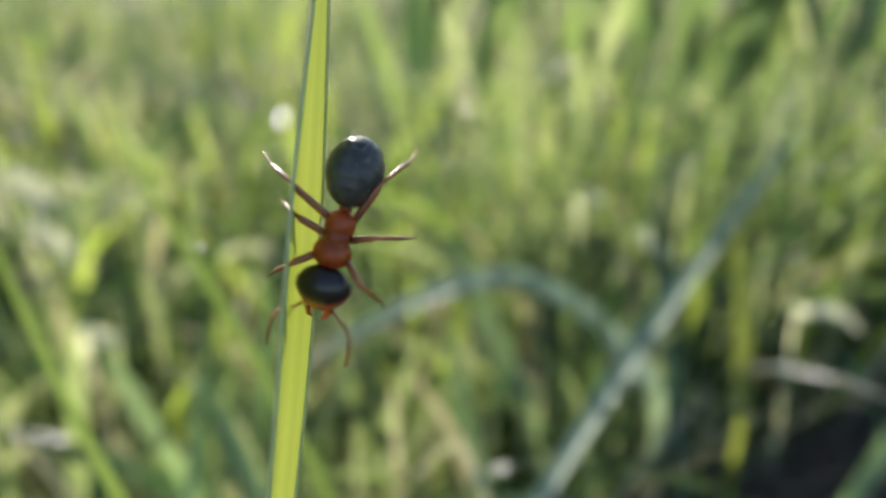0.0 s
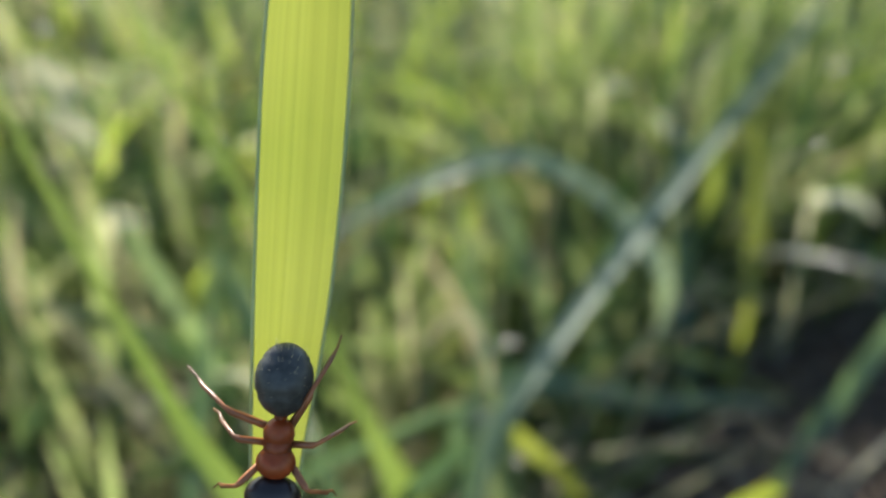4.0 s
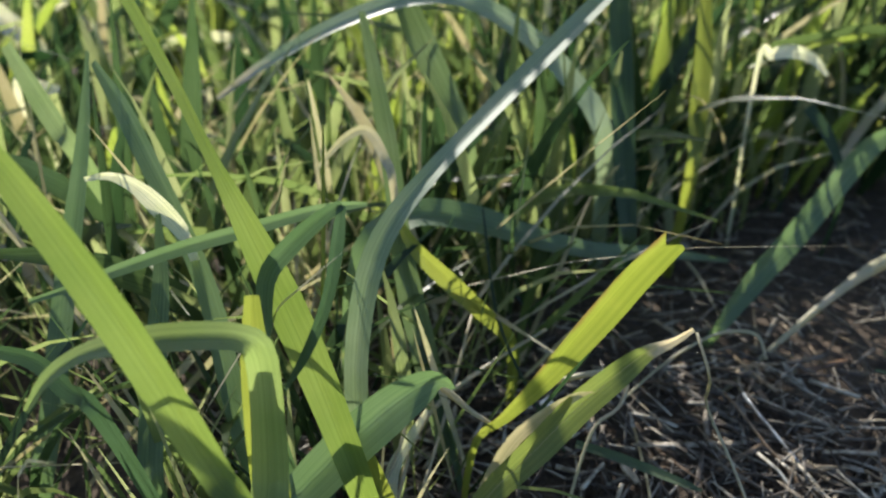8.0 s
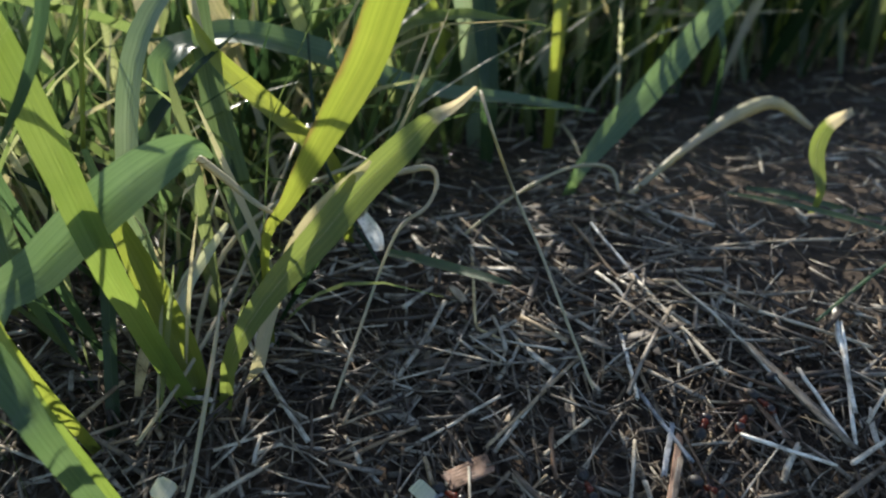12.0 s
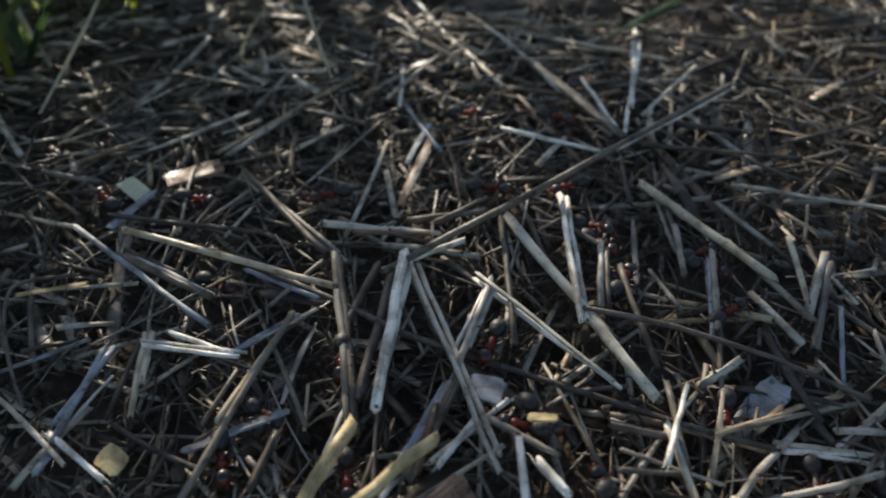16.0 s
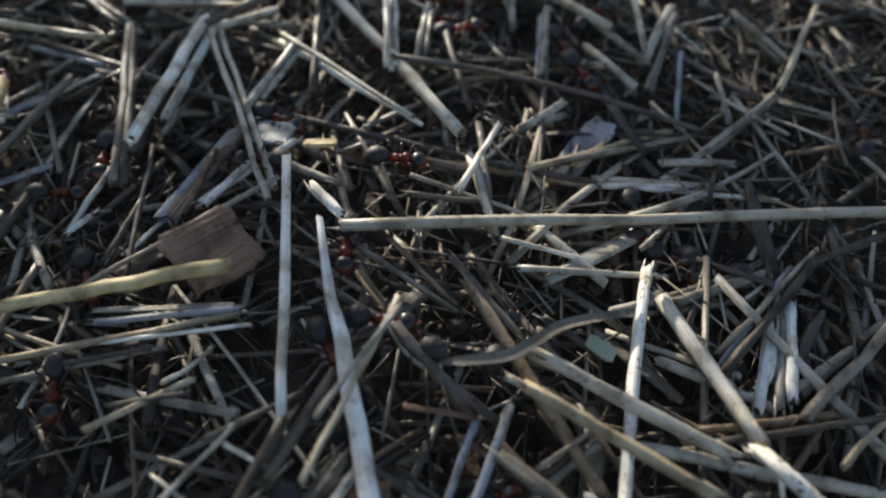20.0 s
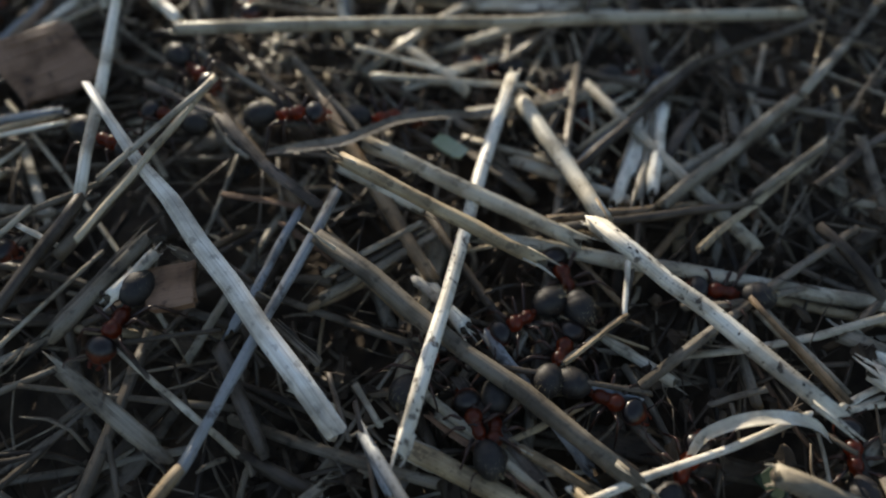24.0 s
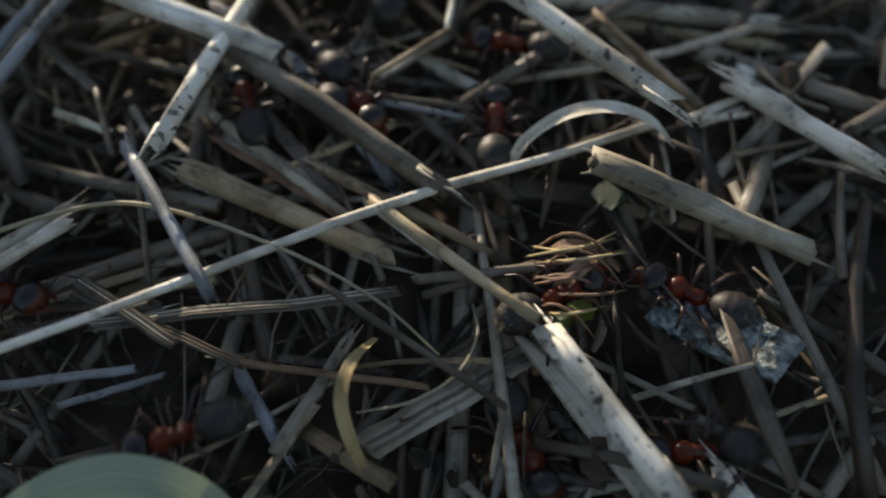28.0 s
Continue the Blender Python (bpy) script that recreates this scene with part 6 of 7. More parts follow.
straw((65.3, 5.8, 0.6), (83.9, 4.6, 3.2), 0.59, straw_one, "weathered grey-beige piece of straw lying on the nest")
straw((72.6, 8.9, 0.7), (83.4, 5.9, 2.7), 0.70, straw_one, "weathered grey-beige piece of straw lying on the nest", flat=0.2, hollow=False)
straw((65.9, 4.3, 0.4), (78.7, 3.7, 2.1), 0.50, straw_one, "weathered grey-beige piece of straw lying on the nest")
straw((92.6, 9.3, 3.7), (99.8, 2.4, 3.0), 0.52, straw_one, "weathered grey-beige piece of straw lying on the nest")
straw((95.7, 8.8, 3.8), (99.9, 2.9, 3.0), 0.44, straw_one, "weathered grey-beige piece of straw lying on the nest")
straw((90.0, 5.7, 3.9), (95.3, 1.2, 3.9), 0.59, twig_dark, "dark thin twig lying across the straw", name="twig")
straw((102.5, -2.8, 2.6), (107.4, -6.2, 1.7), 0.64, straw_one, "weathered grey-beige piece of straw lying on the nest")
straw((125.9, 1.6, -0.6), (121.6, -6.7, 0.3), 0.78, straw_one, "weathered grey-beige piece of straw lying on the nest")
straw((123.6, -5.3, 0.0), (129.4, -2.9, -0.3), 0.77, straw_one, "weathered grey-beige piece of straw lying on the nest")
straw((115.4, -7.5, 0.8), (126.9, -7.5, -0.1), 0.65, straw_one, "weathered grey-beige piece of straw lying on the nest")
straw((81.9, -5.0, 4.5), (88.4, -3.0, 4.6), 0.46, straw_one, "weathered grey-beige piece of straw lying on the nest")
straw((73.3, -1.5, 2.1), (81.0, -0.2, 3.6), 0.55, straw_one, "weathered grey-beige piece of straw lying on the nest")
straw((60.5, 62.1, -0.2), (73.8, 42.8, 0.9), 0.72, straw_one, "weathered grey-beige piece of straw lying on the nest")
straw((74.8, 47.4, 1.2), (84.1, 46.1, 1.1), 0.63, straw_one, "weathered grey-beige piece of straw lying on the nest")
straw((97.7, 13.1, 3.5), (103.6, 13.2, 1.7), 0.57, straw_one, "weathered grey-beige piece of straw lying on the nest")
straw((86.3, 15.2, 2.6), (88.8, 13.4, 3.1), 0.56, straw_one, "weathered grey-beige piece of straw lying on the nest")
straw((104.4, 16.8, 1.4), (104.3, 10.0, 1.4), 0.68, twig_blue, "bluish grey weathered stalk in the straw")
straw((120.1, 47.4, 0.5), (124.0, 39.2, 0.6), 0.71, straw_one, "weathered grey-beige piece of straw lying on the nest")
straw((135.8, 34.5, 0.3), (137.2, 27.0, 0.3), 0.59, straw_one, "weathered grey-beige piece of straw lying on the nest")
straw((140.8, 25.9, 0.5), (141.2, 19.0, 0.4), 0.56, straw_one, "weathered grey-beige piece of straw lying on the nest")
straw((23.0, 79.5, -2.8), (33.4, 93.3, -3.2), 0.66, straw_one, "weathered grey-beige piece of straw lying on the nest")
straw((18.3, 59.9, -1.0), (39.6, 68.2, -1.6), 0.56, straw_one, "weathered grey-beige piece of straw lying on the nest")
straw((58.1, 66.2, 0.3), (83.8, 99.5, -1.0), 0.74, straw_one, "weathered grey-beige piece of straw lying on the nest")
straw((47.9, 48.1, 0.7), (58.5, 40.9, -0.0), 0.63, straw_pale, "bleached pale straw stalk, hollow at its broken end")
straw((21.8, 45.8, 0.5), (31.7, 35.9, 0.9), 0.54, straw_one, "weathered grey-beige piece of straw lying on the nest")
straw((30.9, 35.3, 0.9), (34.2, 46.0, 1.2), 0.54, straw_one, "weathered grey-beige piece of straw lying on the nest")
straw((54.5, 35.9, 0.2), (61.5, 31.8, 0.8), 0.65, straw_pale, "bleached pale straw stalk, hollow at its broken end")
straw((60.9, 32.0, 0.5), (68.3, 35.8, 1.0), 0.71, twig_blue, "bluish grey weathered stalk in the straw")
straw((88.8, 37.3, 1.3), (97.1, 26.2, 2.0), 0.64, straw_pale, "bleached pale straw stalk, hollow at its broken end")
straw((100.8, 51.0, 1.0), (98.6, 31.1, 1.5), 0.56, straw_pale, "bleached pale straw stalk, hollow at its broken end")
straw((92.9, 47.5, 1.0), (98.8, 34.3, 1.0), 0.63, straw_one, "weathered grey-beige piece of straw lying on the nest")
straw((80.8, 42.1, 1.2), (82.5, 33.5, 1.2), 0.54, straw_one, "weathered grey-beige piece of straw lying on the nest")
straw((115.5, 38.0, 0.9), (112.2, 27.7, 0.7), 0.59, twig_blue, "bluish grey weathered stalk in the straw")
straw((113.7, 46.9, 0.7), (112.2, 36.8, 0.9), 0.71, straw_one, "weathered grey-beige piece of straw lying on the nest")
straw((112.0, 52.1, 0.7), (120.7, 35.9, 1.1), 0.65, straw_one, "weathered grey-beige piece of straw lying on the nest")
straw((98.1, 36.5, 1.0), (101.9, 28.4, 1.2), 0.52, straw_one, "weathered grey-beige piece of straw lying on the nest")
straw((86.6, 66.0, 1.4), (80.8, 51.9, 0.7), 1.34, bark, "brown strip of bark in the straw", flat=0.2, hollow=False)
straw((123.1, 88.5, 1.2), (112.9, 62.7, 0.9), 0.72, straw_pale, "bleached pale straw stalk, hollow at its broken end")
straw((106.0, 81.0, 0.7), (110.6, 67.8, 0.7), 0.62, twig_blue, "bluish grey weathered stalk in the straw")
straw((96.0, 65.2, 1.6), (108.5, 59.6, 0.5), 0.65, straw_pale, "bleached pale straw stalk, hollow at its broken end")
straw((111.0, 59.6, 0.8), (130.6, 68.7, 2.8), 0.74, straw_pale, "bleached pale straw stalk, hollow at its broken end")
straw((62.1, 44.0, 0.2), (70.5, 37.8, 1.1), 0.62, twig_blue, "bluish grey weathered stalk in the straw")
straw((36.7, 42.8, 0.8), (44.0, 44.0, 0.4), 0.83, straw_gold, "golden dry straw stalk lying on the nest", flat=0.2, hollow=False)
straw((52.0, 53.8, 0.5), (61.6, 49.2, 0.1), 0.59, straw_one, "weathered grey-beige piece of straw lying on the nest")
straw((71.2, 49.8, 1.0), (85.1, 45.9, 1.1), 0.65, straw_one, "weathered grey-beige piece of straw lying on the nest")
straw((84.8, 47.8, 1.1), (91.7, 51.4, 1.0), 0.89, straw_one, "weathered grey-beige piece of straw lying on the nest")
straw((77.8, 40.8, 1.2), (87.7, 44.5, 1.1), 0.77, straw_pale, "bleached pale straw stalk, hollow at its broken end")
straw((86.3, 124.4, 3.0), (91.6, 102.9, 0.7), 0.77, twig_blue, "bluish grey weathered stalk in the straw")
straw((83.0, 76.8, 0.2), (86.8, 61.1, 1.8), 0.76, twig_blue, "bluish grey weathered stalk in the straw")
straw((70.9, 106.9, -2.0), (73.4, 88.7, -0.3), 0.51, straw_pale, "bleached pale straw stalk, hollow at its broken end")
straw((94.9, 98.5, 0.3), (95.6, 80.2, -0.1), 0.68, straw_one, "weathered grey-beige piece of straw lying on the nest")
straw((60.5, 61.9, 0.1), (73.0, 44.1, 1.2), 0.71, straw_one, "weathered grey-beige piece of straw lying on the nest")
straw((72.9, 43.5, 1.0), (73.9, 21.1, 1.0), 1.03, straw_one, "weathered grey-beige piece of straw lying on the nest")
straw((80.7, 41.4, 1.2), (84.2, 27.5, 1.7), 0.62, straw_one, "weathered grey-beige piece of straw lying on the nest")
straw((88.1, 38.2, 1.3), (100.3, 21.6, 2.6), 0.54, straw_pale, "bleached pale straw stalk, hollow at its broken end")
straw((92.9, 46.8, 0.8), (91.0, 29.0, 1.4), 0.77, straw_one, "weathered grey-beige piece of straw lying on the nest")
straw((101.0, 45.2, 0.7), (104.1, 41.4, 0.8), 0.74, straw_one, "weathered grey-beige piece of straw lying on the nest")
straw((112.3, 51.8, 0.5), (115.3, 44.7, 0.8), 0.85, straw_pale, "bleached pale straw stalk, hollow at its broken end")
straw((77.4, 16.6, 1.3), (83.3, 25.0, 1.6), 1.04, twig_blue, "bluish grey weathered stalk in the straw", flat=0.2, hollow=False)
straw((79.5, 16.1, 1.7), (81.9, 22.6, 1.8), 0.76, straw_one, "weathered grey-beige piece of straw lying on the nest")
straw((63.8, 17.0, 0.6), (66.2, 22.3, 0.6), 0.97, straw_one, "weathered grey-beige piece of straw lying on the nest")
straw((44.4, 24.7, 0.8), (50.3, 19.4, 0.8), 0.65, straw_pale, "bleached pale straw stalk, hollow at its broken end")
straw((44.6, 26.1, 0.8), (48.6, 34.4, 0.3), 0.70, twig_blue, "bluish grey weathered stalk in the straw")
straw((49.5, 25.8, 0.7), (51.3, 35.8, 0.1), 0.59, straw_one, "weathered grey-beige piece of straw lying on the nest")
straw((52.3, 29.4, 0.5), (52.4, 36.4, 0.0), 0.78, straw_one, "weathered grey-beige piece of straw lying on the nest")
straw((43.5, 21.1, 0.4), (45.2, 24.2, 0.4), 1.08, twig_blue, "bluish grey weathered stalk in the straw", flat=0.2, hollow=False)
straw((64.2, 33.5, 0.7), (70.3, 36.3, 1.1), 0.43, straw_pale, "bleached pale straw stalk, hollow at its broken end")
straw((37.6, 32.5, 0.8), (46.0, 36.0, 0.4), 0.48, twig_blue, "bluish grey weathered stalk in the straw")
straw((84.3, 28.2, 1.6), (90.1, 38.5, 1.1), 0.55, straw_pale, "bleached pale straw stalk, hollow at its broken end")
straw((115.5, 16.5, -1.1), (125.3, 14.1, -1.1), 0.56, straw_pale, "bleached pale straw stalk, hollow at its broken end")
straw((120.8, 15.5, -1.0), (125.5, 17.8, -0.8), 0.62, straw_pale, "bleached pale straw stalk, hollow at its broken end")
straw((105.6, 22.9, 0.9), (104.5, 11.2, 1.3), 0.66, straw_one, "weathered grey-beige piece of straw lying on the nest")
straw((98.3, 14.8, 3.7), (108.0, 12.7, 0.0), 0.42, straw_one, "weathered grey-beige piece of straw lying on the nest")
straw((80.7, 16.9, 1.8), (89.0, 21.8, 2.5), 0.65, straw_pale, "bleached pale straw stalk, hollow at its broken end")
straw((123.8, 29.4, 0.4), (129.6, 37.5, 0.5), 1.09, straw_one, "weathered grey-beige piece of straw lying on the nest")
straw((126.3, 40.3, 0.8), (124.3, 30.6, 0.8), 0.78, straw_one, "weathered grey-beige piece of straw lying on the nest")
straw((45.5, 52.8, 0.9), (49.2, 59.3, 0.4), 1.42, twig_blue, "bluish grey weathered stalk in the straw", flat=0.2, hollow=False)
straw((104.5, 85.8, 0.6), (112.0, 64.0, 0.7), 0.94, twig_blue, "bluish grey weathered stalk in the straw")
straw((110.9, 78.3, 0.8), (112.2, 63.3, 0.7), 0.75, straw_pale, "bleached pale straw stalk, hollow at its broken end")
straw((82.3, 59.5, 1.3), (86.2, 68.3, 1.3), 1.00, twig_blue, "bluish grey weathered stalk in the straw", flat=0.2, hollow=False)
straw((73.3, 7.2, 1.4), (84.2, 4.8, 3.5), 0.58, twig_blue, "bluish grey weathered stalk in the straw")
straw((72.7, 5.5, 1.4), (85.1, 3.0, 4.0), 0.36, straw_pale, "bleached pale straw stalk, hollow at its broken end")
straw((69.6, 4.4, 1.1), (77.6, 3.5, 2.5), 0.40, straw_one, "weathered grey-beige piece of straw lying on the nest")
straw((74.8, -0.2, 2.3), (81.0, -1.2, 3.8), 0.46, twig_dark, "dark thin twig lying across the straw", name="twig")
straw((78.9, 0.0, 3.5), (82.3, 1.9, 3.7), 0.39, straw_one, "weathered grey-beige piece of straw lying on the nest", bend=0.08)
straw((76.4, -10.2, 3.8), (84.0, -4.9, 5.2), 0.42, straw_one, "weathered grey-beige piece of straw lying on the nest")
straw((78.6, -6.5, 4.1), (82.9, -10.4, 4.5), 0.34, straw_one, "weathered grey-beige piece of straw lying on the nest")
straw((83.3, -5.8, 5.0), (86.4, -8.1, 5.0), 0.35, straw_pale, "bleached pale straw stalk, hollow at its broken end")
straw((85.8, -12.1, 4.3), (90.1, -7.6, 4.4), 0.69, straw_one, "weathered grey-beige piece of straw lying on the nest")
straw((95.3, -12.7, 2.7), (99.6, -5.7, 2.7), 0.65, twig_blue, "bluish grey weathered stalk in the straw")
straw((93.9, -8.1, 3.6), (96.4, -10.2, 2.9), 0.43, straw_one, "weathered grey-beige piece of straw lying on the nest")
straw((100.7, -10.2, 2.5), (107.1, -7.0, 1.7), 0.44, straw_one, "weathered grey-beige piece of straw lying on the nest")
straw((128.0, 4.8, -0.7), (118.2, -3.2, 0.1), 0.52, twig_blue, "bluish grey weathered stalk in the straw")
straw((138.7, 14.3, 0.2), (140.5, 8.9, 0.1), 0.54, straw_one, "weathered grey-beige piece of straw lying on the nest")
straw((121.6, 15.2, -1.2), (134.1, 21.7, 0.4), 0.67, straw_one, "weathered grey-beige piece of straw lying on the nest")
straw((114.3, 31.6, 0.6), (109.7, 16.1, -0.8), 0.63, straw_one, "weathered grey-beige piece of straw lying on the nest")
straw((114.8, 16.3, -1.1), (129.9, 11.5, -0.9), 0.49, straw_pale, "bleached pale straw stalk, hollow at its broken end")
straw((108.5, 17.9, -0.1), (123.6, 19.3, -1.0), 0.46, straw_one, "weathered grey-beige piece of straw lying on the nest")
straw((95.0, -4.2, 3.4), (100.1, -5.2, 2.4), 0.60, bark, "brown strip of bark in the straw", flat=0.2, hollow=False)
straw((101.2, -7.4, 2.2), (105.2, -12.7, 1.3), 0.86, straw_one, "weathered grey-beige piece of straw lying on the nest")
straw((106.2, -10.8, 1.5), (108.8, -13.9, 1.2), 0.68, straw_pale, "bleached pale straw stalk, hollow at its broken end")
straw((126.3, -14.4, 0.1), (129.6, -20.7, -0.2), 0.40, straw_one, "weathered grey-beige piece of straw lying on the nest")
straw((131.6, -16.9, -0.7), (133.0, -19.0, -0.8), 0.95, straw_pale, "bleached pale straw stalk, hollow at its broken end")
straw((128.5, -21.4, -0.2), (132.2, -20.4, -0.4), 0.49, straw_pale, "bleached pale straw stalk, hollow at its broken end")
straw((86.1, -14.1, 3.7), (90.9, -18.1, 2.1), 0.71, straw_one, "weathered grey-beige piece of straw lying on the nest")
straw((101.7, -19.0, 1.4), (102.8, -22.2, 1.2), 0.52, twig_blue, "bluish grey weathered stalk in the straw")
straw((88.4, -17.5, 2.6), (88.9, -20.3, 1.9), 0.36, straw_one, "weathered grey-beige piece of straw lying on the nest")
straw((89.1, -13.2, 3.6), (92.1, -16.7, 2.3), 0.37, straw_one, "weathered grey-beige piece of straw lying on the nest")
straw((120.2, -6.3, 0.0), (125.8, 2.7, -0.9), 0.88, straw_pale, "bleached pale straw stalk, hollow at its broken end")
straw((123.8, -5.8, -0.2), (134.0, -0.6, -0.6), 0.71, straw_one, "weathered grey-beige piece of straw lying on the nest")
straw((101.5, -10.2, 1.9), (107.2, -7.2, 1.3), 0.56, straw_one, "weathered grey-beige piece of straw lying on the nest")
straw((94.8, 1.2, 4.2), (96.8, -2.1, 3.8), 0.37, straw_one, "weathered grey-beige piece of straw lying on the nest", bend=0.1)
straw((98.5, -6.3, 2.6), (101.3, -8.7, 1.9), 0.56, bark, "brown strip of bark in the straw", flat=0.2, hollow=False)
straw((99.1, -25.3, 1.3), (105.9, -29.4, 0.7), 0.61, straw_one, "weathered grey-beige piece of straw lying on the nest", flat=0.2, hollow=False)
straw((112.3, -23.2, 0.6), (115.2, -26.3, 0.1), 0.41, straw_pale, "bleached pale straw stalk, hollow at its broken end")
straw((114.1, -27.6, 0.0), (119.7, -27.0, -0.2), 0.37, straw_one, "weathered grey-beige piece of straw lying on the nest")
straw((105.5, -18.3, 0.9), (112.5, -24.8, 0.0), 0.51, bark, "brown strip of bark in the straw", flat=0.2, hollow=False)
straw((107.1, -11.3, 1.4), (108.4, -14.2, 1.2), 0.75, straw_pale, "bleached pale straw stalk, hollow at its broken end")
straw((119.5, -30.7, -0.6), (124.1, -33.9, -0.9), 0.35, straw_one, "weathered grey-beige piece of straw lying on the nest")
straw((126.8, -15.5, 0.0), (129.2, -21.4, -0.2), 0.40, straw_one, "weathered grey-beige piece of straw lying on the nest")
straw((129.4, -21.4, -0.5), (131.6, -21.0, -0.6), 0.47, straw_pale, "bleached pale straw stalk, hollow at its broken end")
straw((101.6, -17.3, 1.4), (102.4, -26.3, 1.1), 0.33, twig_dark, "dark thin twig lying across the straw", name="twig")
straw((98.6, -29.8, 1.0), (102.7, -29.3, 0.8), 0.34, twig_blue, "bluish grey weathered stalk in the straw")
straw((98.1, -16.0, 1.6), (100.7, -17.5, 1.3), 0.47, straw_one, "weathered grey-beige piece of straw lying on the nest")


# ---- chips, grit and husks among the straw ----
def chip(name, x, y, lift, length, width, thick, yaw, tilt, material, label, category):
    """A thin broken chip with a ragged outline (millimetres)."""
    rng = random.Random(int(x * 7 + y))
    n = 16
    ring = []
    for i in range(n):
        a = 2 * math.pi * i / n
        sharp = 0.22 if material is bark else 0.42
        sx, sy = abs(math.cos(a)) ** sharp * math.copysign(1, math.cos(a)), abs(math.sin(a)) ** sharp * math.copysign(1, math.sin(a))
        k = rng.uniform(0.88, 1.06)
        ring.append((length / 2 * sx * k, width / 2 * sy * k))
    verts, uvs, faces = [], [], []
    for z, k in ((-thick / 2, 0.96), (thick * 0.3, 1.0), (thick / 2, 0.9)):
        for px, py in ring:
            verts.append((px * k * MM, py * k * MM, (z + rng.uniform(-0.08, 0.08) * thick) * MM))
            uvs.append((py / width, px * 0.06))
    for layer in range(2):
        for i in range(n):
            j = (i + 1) % n
            faces.append((layer * n + i, layer * n + j, (layer + 1) * n + j, (layer + 1) * n + i))
    faces += [tuple(range(n))[::-1], tuple(range(2 * n, 3 * n))]
    ob = new(name, mesh_of(name, verts, faces, material, uvs, False))
    ob.matrix_basis = Matrix.Translation((x * MM, y * MM, ground_z(x * MM, y * MM) + lift * MM)) @ pose(0, 0, 0, tilt[0], tilt[1], yaw)
    if material is bark and length > 3.0:
        for i in range(5):
            off, start = (i - 2) * width * 0.17, -length * rng.uniform(0.25, 0.42)
            pts = [(s * MM, (off + rng.uniform(-0.05, 0.05)) * MM, thick * 0.44 * MM) for s in np.linspace(start, length * rng.uniform(0.25, 0.42), 4)]
            r = width * rng.uniform(0.02, 0.05) * MM
            v, f, u = tube(pts, [r * 0.4, r, r, r * 0.5], 6, False, 0.5, 1.0, rng)
            part("splinter", mesh_of("splinter", v, f, bark, u), ob)
    if material is stone:
        for i in range(9):
            px, py, size = rng.uniform(-0.42, 0.42) * length, rng.uniform(-0.38, 0.38) * width, rng.uniform(0.35, 0.8)
            lobes = [(px + size * rng.uniform(0.5, 1.0) * math.cos(a), py + size * rng.uniform(0.35, 0.8) * math.sin(a)) for a in np.linspace(0, 5.6, 9)]
            v = [(qx * MM, qy * MM, thick * 0.47 * MM) for qx, qy in lobes] + [((px + (qx - px) * 0.6) * MM, (py + (qy - py) * 0.6) * MM, (thick * 0.5 + rng.uniform(0.06, 0.16)) * MM) for qx, qy in lobes]
            f = [(k, (k + 1) % 9, 9 + (k + 1) % 9, 9 + k) for k in range(9)] + [tuple(range(9, 18))]
            part("crust_patch", mesh_of("crust_patch", v, f, crust, None, False), ob, "pale grey-green lichen crust")
    return tagged(ob, label, category)


chip("moss", 120.2, -30.3, 0.9, 1.32, 0.66, 0.8, 6, (10, 0), leaf_bright, "tuft of yellow green moss on a straw end", "moss")
chip("moss", 119.2, -30.5, 0.9, 0.95, 0.77, 0.7, 16, (0, 0), leaf_one, "tuft of green moss on a straw end", "moss")
chip("papery_flake", 47.2, 59.4, 0.8, 2.95, 4.86, 0.2, 50, (20, 0), leaf_white, "white papery flake in the straw", "papery flake")
chip("papery_flake", 9.0, 63.1, 0.9, 3.91, 3.33, 0.2, 76, (30, 0), leaf_white, "white papery flake beside the grass", "papery flake")
chip("bark_chip", 82.0, 11.2, 2.6, 6.80, 6.00, 0.6, 38, (34, 0), bark, "reddish brown bark chip with grain", "bark chip")
chip("wood_chip", 92.0, -10.2, 3.5, 2.94, 2.94, 0.8, 3, (20, 0), bark, "small block of brown wood", "wood chip")
chip("lichen_flake", 126.4, -31.2, -0.8, 6.60, 2.60, 0.6, -50, (18, 0), stone, "pale crusty lichen flake lying in the straw", "lichen flake")
chip("leaf_scrap", 115.0, 20.4, -1.1, 3.38, 7.39, 0.3, -58, (30, 0), twig_blue, "bluish scrap of leaf between stalks", "leaf scrap")
chip("leaf_scrap", 123.5, -24.4, -0.4, 1.88, 1.35, 0.2, -70, (20, 0), leaf_one, "small torn green scrap of leaf", "leaf scrap")
chip("leaf_scrap", 110.1, -0.7, 1.0, 1.63, 2.55, 0.2, 50, (20, 0), leaf_pale, "pale green scrap of leaf", "leaf scrap")
chip("leaf_scrap", 87.0, 23.6, 2.1, 4.01, 3.22, 0.3, -27, (10, 0), twig_blue, "grey scrap of dead leaf", "leaf scrap")
chip("leaf_scrap", 50.8, 21.3, 1.0, 3.62, 2.59, 0.2, -43, (25, 0), straw_gold, "orange brown withered leaf", "leaf scrap")
chip("straw_splinter", 91.3, 17.4, 5.6, 2.84, 1.07, 0.3, -9, (0, 0), straw_gold, "short yellow splinter of straw", "straw splinter")
chip("bark_chip", 54.0, 63.3, -0.1, 8.11, 3.68, 0.5, 27, (0, 0), bark, "rusty flat brown flake of bark", "bark chip")


